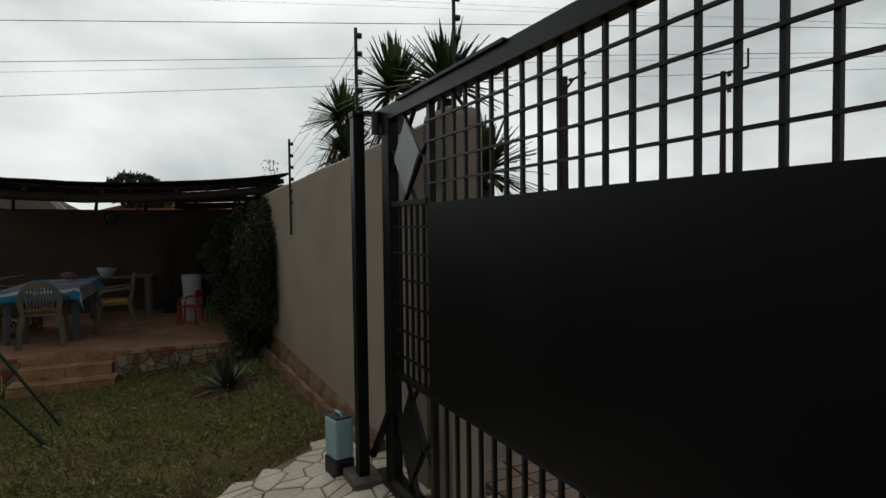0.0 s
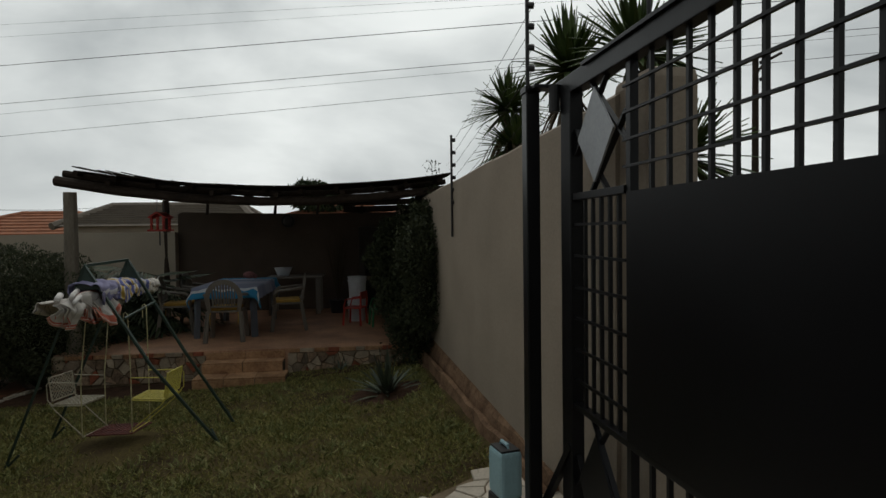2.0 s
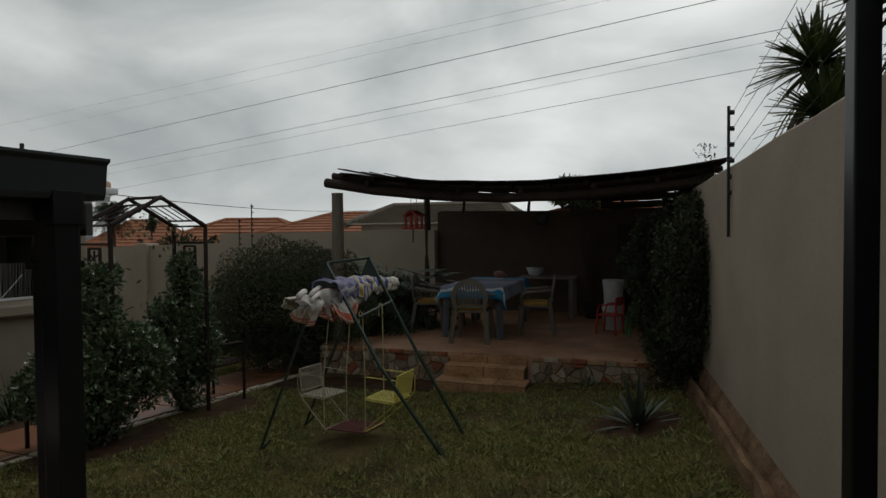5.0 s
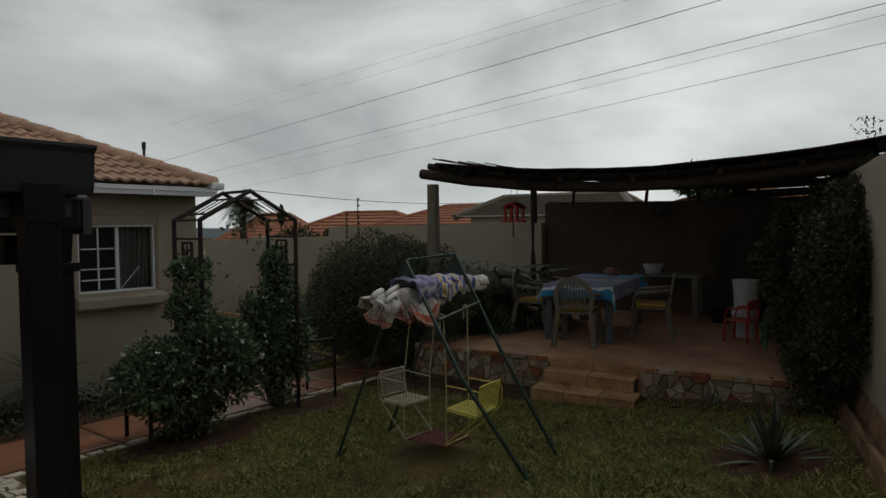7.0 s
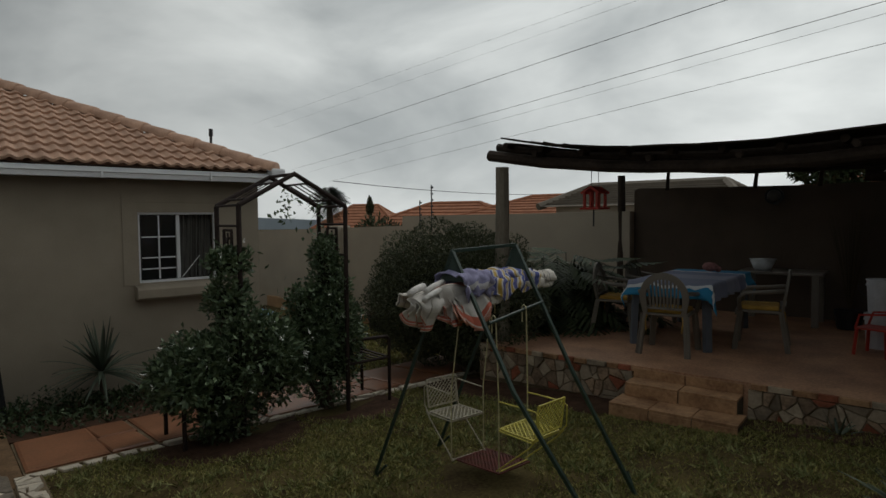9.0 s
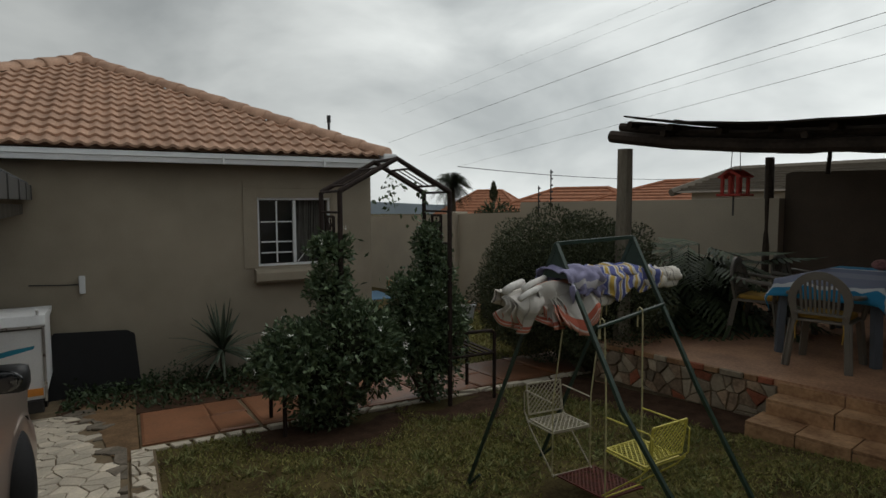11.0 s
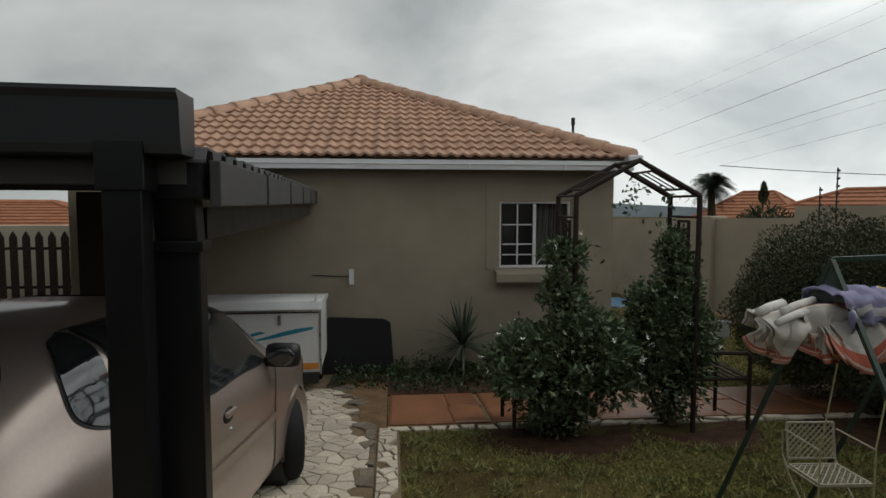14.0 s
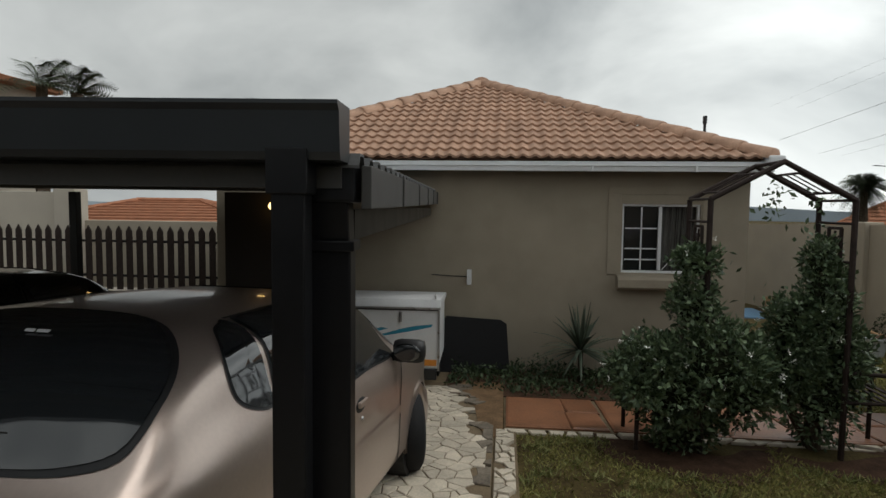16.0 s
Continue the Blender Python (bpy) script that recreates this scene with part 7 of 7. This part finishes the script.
for poly in cells(-5.19, -5.09, 3.0, 7.6, 0.17, 19, 0.03):
    k += 1
    piece("edge_chip", poly, lambda a, b, c: Vector((a, b, ground_z(a, 0) + c)), 0.022, CRAZY, path, 0.012, k)

STONES = (STONE, STONE_C, STONE, STONE_G, STONE_C, STONE_R)
# terrace front and side: rubble stone facing
for poly in cells(-3.24, -1.44, -0.05, 0.262, 0.105, 71, 0.010) + cells(-0.42, 1.45, -0.05, 0.262, 0.105, 72, 0.010):
    k += 1
    piece("stone", poly, lambda a, b, c: DM @ Vector((a, 8.12 - c, b)), 0.03, STONES[(k * 7) % 11 % 6], terrace, 0.012, k)
for poly in cells(8.14, 12.0, -0.15, 0.305, 0.16, 73, 0.012):
    k += 1
    piece("stone", poly, lambda a, b, c: DM @ Vector((-3.26 - c, a, b)), 0.03, STONES[(k * 7) % 11 % 6], terrace, 0.012, k)
for u0, u1 in ((-3.25, -1.44), (-0.42, 1.45)):
    bm = bx(u0, u1, 8.108, 8.132, -0.1, 0.262)
    bmesh.ops.transform(bm, matrix=DM, verts=bm.verts[:])
    part("mortar_face", bm, JOINT, terrace)
for u0, u1 in ((-3.25, -1.46), (-0.40, 1.45)):
    u = u0
    while u < u1 - 0.05:
        k += 1
        w = min(0.17 + 0.05 * math.sin(k * 2.7), u1 - u)
        piece("edge_tile", [(u, 0.270), (u + w - 0.008, 0.270), (u + w - 0.008, 0.318), (u, 0.318)], lambda a, b, c: DM @ Vector((a, 8.12 - c, b)), 0.034, (STEPTILE, STONE_C, STEPTILE, STONE_R)[k % 4], terrace, 0.008, k)
        u += w
for o in list(terrace.children):
    o.matrix_parent_inverse = terrace.matrix_world.inverted() if terrace.matrix_world != Matrix() else DM.inverted()
# treads and risers
for i in range(3):
    a = -1.47 + i * 0.362
    part("tread_tile", bx(a, a + 0.354, 7.60, 7.93, 0.06, 0.085, 0.004), STEPTILE, steps)
    part("riser_tile", bx(a, a + 0.354, 7.597, 7.619, -0.1, 0.058, 0.003), STEPTILE, steps)
for i in range(2):
    a = -1.43 + i * 0.49
    part("tread_tile", bx(a, a + 0.48, 7.88, 8.115, 0.19, 0.212, 0.004), STEPTILE, steps)
    part("riser_tile", bx(a, a + 0.48, 7.877, 7.899, 0.087, 0.188, 0.003), STEPTILE, steps)
    part("riser_tile", bx(a, a + 0.48, 8.098, 8.117, 0.214, 0.30, 0.003), STEPTILE, steps)

# roof tiles of the hip that faces the garden
ux = (APEX - Vector((XE, YC, EAVE + 0.07)))
slope_len = ux.length
up = ux.normalized()
nrm = Vector((up.z, 0, -up.x))
ROWS_N, TW = 15, 0.30
rowh = slope_len / ROWS_N


def tile_mesh():
    """A double-roll tile: two rounded crests with flat pans and a thick front lip."""
    vs, fs = [], []
    n = 16
    for l, lift in ((0.0, 0.040), (rowh * 0.10, 0.041), (rowh * 1.12, 0.008)):
        for i in range(n + 1):
            s = i / n
            z = 0.030 * (0.5 + 0.5 * math.cos((s * 2 - 0.5) * 2 * math.pi)) ** 1.4
            vs.append(Vector((0, (s - 0.5) * (TW + 0.006), 0)) + up * l + nrm * (z + lift))
    for r_ in range(2):
        for i in range(n):
            a = r_ * (n + 1) + i
            fs.append((a, a + 1, a + n + 2, a + n + 1))
    base = len(vs)
    for i in range(n + 1):
        vs.append(vs[i] - nrm * 0.028)
    for i in range(n):
        fs.append((i + 1, i, base + i, base + i + 1))
    me = bpy.data.meshes.new("roof_tile")
    me.from_pydata([tuple(v) for v in vs], [], fs)
    me.polygons.foreach_set("use_smooth", [k < 2 * n for k in range(len(me.polygons))])
    me.materials.append(ROOFTILE)
    return me


tm = tile_mesh()
for i in range(ROWS_N):
    hw = HALF * (1 - (i + 0.35) / ROWS_N)
    m_ = math.floor((hw + 0.03) / TW)
    for q in range(-m_, m_ + 1):
        o = new("roof_tile", tm)
        o.parent = roof
        o.location = Vector((XE + 0.03, YC + q * TW, EAVE + 0.075)) + up * rowh * (i - 0.08)


def ridge_mesh(d):
    bm = bmesh.new()
    n = 8
    side = d.cross(Vector((0, 0, 1))).normalized()
    upv = side.cross(d)
    rows = []
    for l, r_ in ((0.0, 0.165), (0.03, 0.168), (0.42, 0.14)):
        rows.append([bm.verts.new(d * l + side * math.cos(math.pi * i / n) * r_ + upv * (math.sin(math.pi * i / n) * r_ * 0.75)) for i in range(n + 1)])
    for j in range(2):
        for i in range(n):
            bm.faces.new((rows[j][i], rows[j][i + 1], rows[j + 1][i + 1], rows[j + 1][i]))
    bm.faces.new(rows[0][::-1])
    me = bpy.data.meshes.new("ridge_tile")
    bm.to_mesh(me)
    bm.free()
    me.polygons.foreach_set("use_smooth", [True] * len(me.polygons))
    me.materials.append(ROOFTILE)
    return me


for k_ in (-1, 1):
    c = Vector((XE, YC + k_ * HALF, EAVE + 0.1))
    d = (APEX + Vector((0, 0, 0.03)) - c)
    L = d.length
    d.normalize()
    me = ridge_mesh(d)
    for i in range(int(L / 0.38)):
        o = new("ridge_tile", me)
        o.parent, o.location = roof, c + d * (0.38 * i) + Vector((0, 0, -0.015))
d = Vector((-1, 0, 0))
me = ridge_mesh(d)
for i in range(4):
    o = new("ridge_tile", me)
    o.parent, o.location = roof, APEX + Vector((0.10 - 0.38 * i, 0, 0.02))

# brick edging seen under the gate
pav = bpy.data.objects["pavement"]
bme = obj("brick", bx(-0.11, 0.11, -0.055, 0.055, 0, 0.03, 0.006), BRICK)
bme.parent, bme.location = pav, (2.2, 0.0, 0.415)
for i in range(3):
    for j in range(34):
        o = new("brick", bme.data)
        o.parent, o.location = pav, (2.2 + i * 0.235, -1.4 + j * 0.122, 0.415)

# ---------- lawn ----------
rng = np.random.default_rng(5)
N = 280000
gx_, gy_ = rng.uniform(-5.1, 1.6, N), rng.uniform(3.1, 9.2, N)
uu, vv = gx_ * math.cos(radians(11)) + gy_ * math.sin(radians(11)), -gx_ * math.sin(radians(11)) + gy_ * math.cos(radians(11))
pp = gx_ * math.cos(radians(14)) + gy_ * math.sin(radians(14))
ok = (vv < 8.15) & (pp < 1.63)
ok &= ~((uu > -1.5) & (uu < -0.4) & (vv > 7.6))
ok &= ~((gx_ > -0.37) & (gy_ < np.minimum(4.1, 3.65 + 0.7 * gx_)))
for cx, cy, rx, ry in ((-5.0, 4.5, 0.62, 0.62), (-5.05, 5.7, 0.58, 0.5), (ag.x, ag.y, 0.36, 0.34), (-2.68, 5.42, 0.36, 0.3), (-5.0, 7.5, 0.9, 0.8)):
    ok &= ((gx_ - cx) / rx) ** 2 + ((gy_ - cy) / ry) ** 2 > 1
pn = 0.45 * np.sin(gx_ * 1.7 + 1.3 * np.sin(gy_ * 1.1)) * np.sin(gy_ * 2.1 + 0.9 * np.sin(gx_ * 2.3)) + 0.3 * np.sin(gx_ * 5.3 + gy_ * 2.9) * np.sin(gy_ * 6.1 - gx_ * 1.9)
ok &= rng.random(N) < np.clip(0.72 + pn * 1.1, 0.12, 1)
ok &= ~((vv > 7.55 + 0.06 * np.sin(uu * 9)) & (uu < -1.5))
gx_, gy_ = gx_[ok], gy_[ok]
z = np.interp(gx_, [a for a, _ in KNOTS], [b for _, b in KNOTS]) - 0.008
d = rng.normal(size=(len(gx_), 3)) * np.array((1, 1, 0.2)) + np.array((0, 0, 0.75))
lawn = leaves_object("grass", np.column_stack([gx_, gy_, z]), d, 0.046, 0.0078, GRASS, None, 0.1, 6)
tagged(lawn, "short uneven lawn grass with yellowed patches", "grass", kind="stuff")
N = 14000
gx_, gy_ = rng.uniform(-10.5, -6.4, N), rng.uniform(6.2, 10.3, N)
vv = -gx_ * math.sin(radians(11)) + gy_ * math.cos(radians(11))
ok = vv < 11.9
z = np.interp(gx_, [a for a, _ in KNOTS], [b for _, b in KNOTS]) - 0.005
d = rng.normal(size=(N, 3)) * np.array((1, 1, 0.2)) + np.array((0, 0, 0.8))
lawn2 = leaves_object("grass", np.column_stack([gx_, gy_, z])[ok], d[ok], 0.08, 0.016, GRASS, None, 0.1, 7)
tagged(lawn2, "lawn grass beside the house", "grass", kind="stuff")
N = 700
cx_, cy_ = rng.uniform(-5.0, 1.4, N), rng.uniform(3.15, 8.3, N)
rep = 22
gx_, gy_ = np.repeat(cx_, rep) + rng.normal(0, 0.035, N * rep), np.repeat(cy_, rep) + rng.normal(0, 0.035, N * rep)
vv = -gx_ * math.sin(radians(11)) + gy_ * math.cos(radians(11))
pp = gx_ * math.cos(radians(14)) + gy_ * math.sin(radians(14))
ok = (vv < 7.4) & (pp < 1.6) & ~((gx_ > -0.4) & (gy_ < 3.68 + 0.7 * gx_)) & (gy_ > 3.12)
for cx, cy, rx, ry in ((-5.0, 4.5, 0.7, 0.65), (-5.05, 5.7, 0.62, 0.55), (ag.x, ag.y, 0.42, 0.4), (-2.7, 5.42, 0.3, 0.3)):
    ok &= ((gx_ - cx) / rx) ** 2 + ((gy_ - cy) / ry) ** 2 > 1
gx_, gy_ = gx_[ok], gy_[ok]
z = np.interp(gx_, [a for a, _ in KNOTS], [b for _, b in KNOTS]) - 0.005
d = rng.normal(size=(len(gx_), 3)) * np.array((1, 1, 0.2)) + np.array((0, 0, 0.8))
TUFT = leaf_mat("tuft_blades", (0.10, 0.125, 0.035), (0.27, 0.27, 0.11), 0.7)
tufts = leaves_object("grass_tufts", np.column_stack([gx_, gy_, z]), d, 0.085, 0.010, TUFT, None, 0.1, 8)
tagged(tufts, "scattered longer pale grass tufts in the lawn", "grass", kind="stuff")
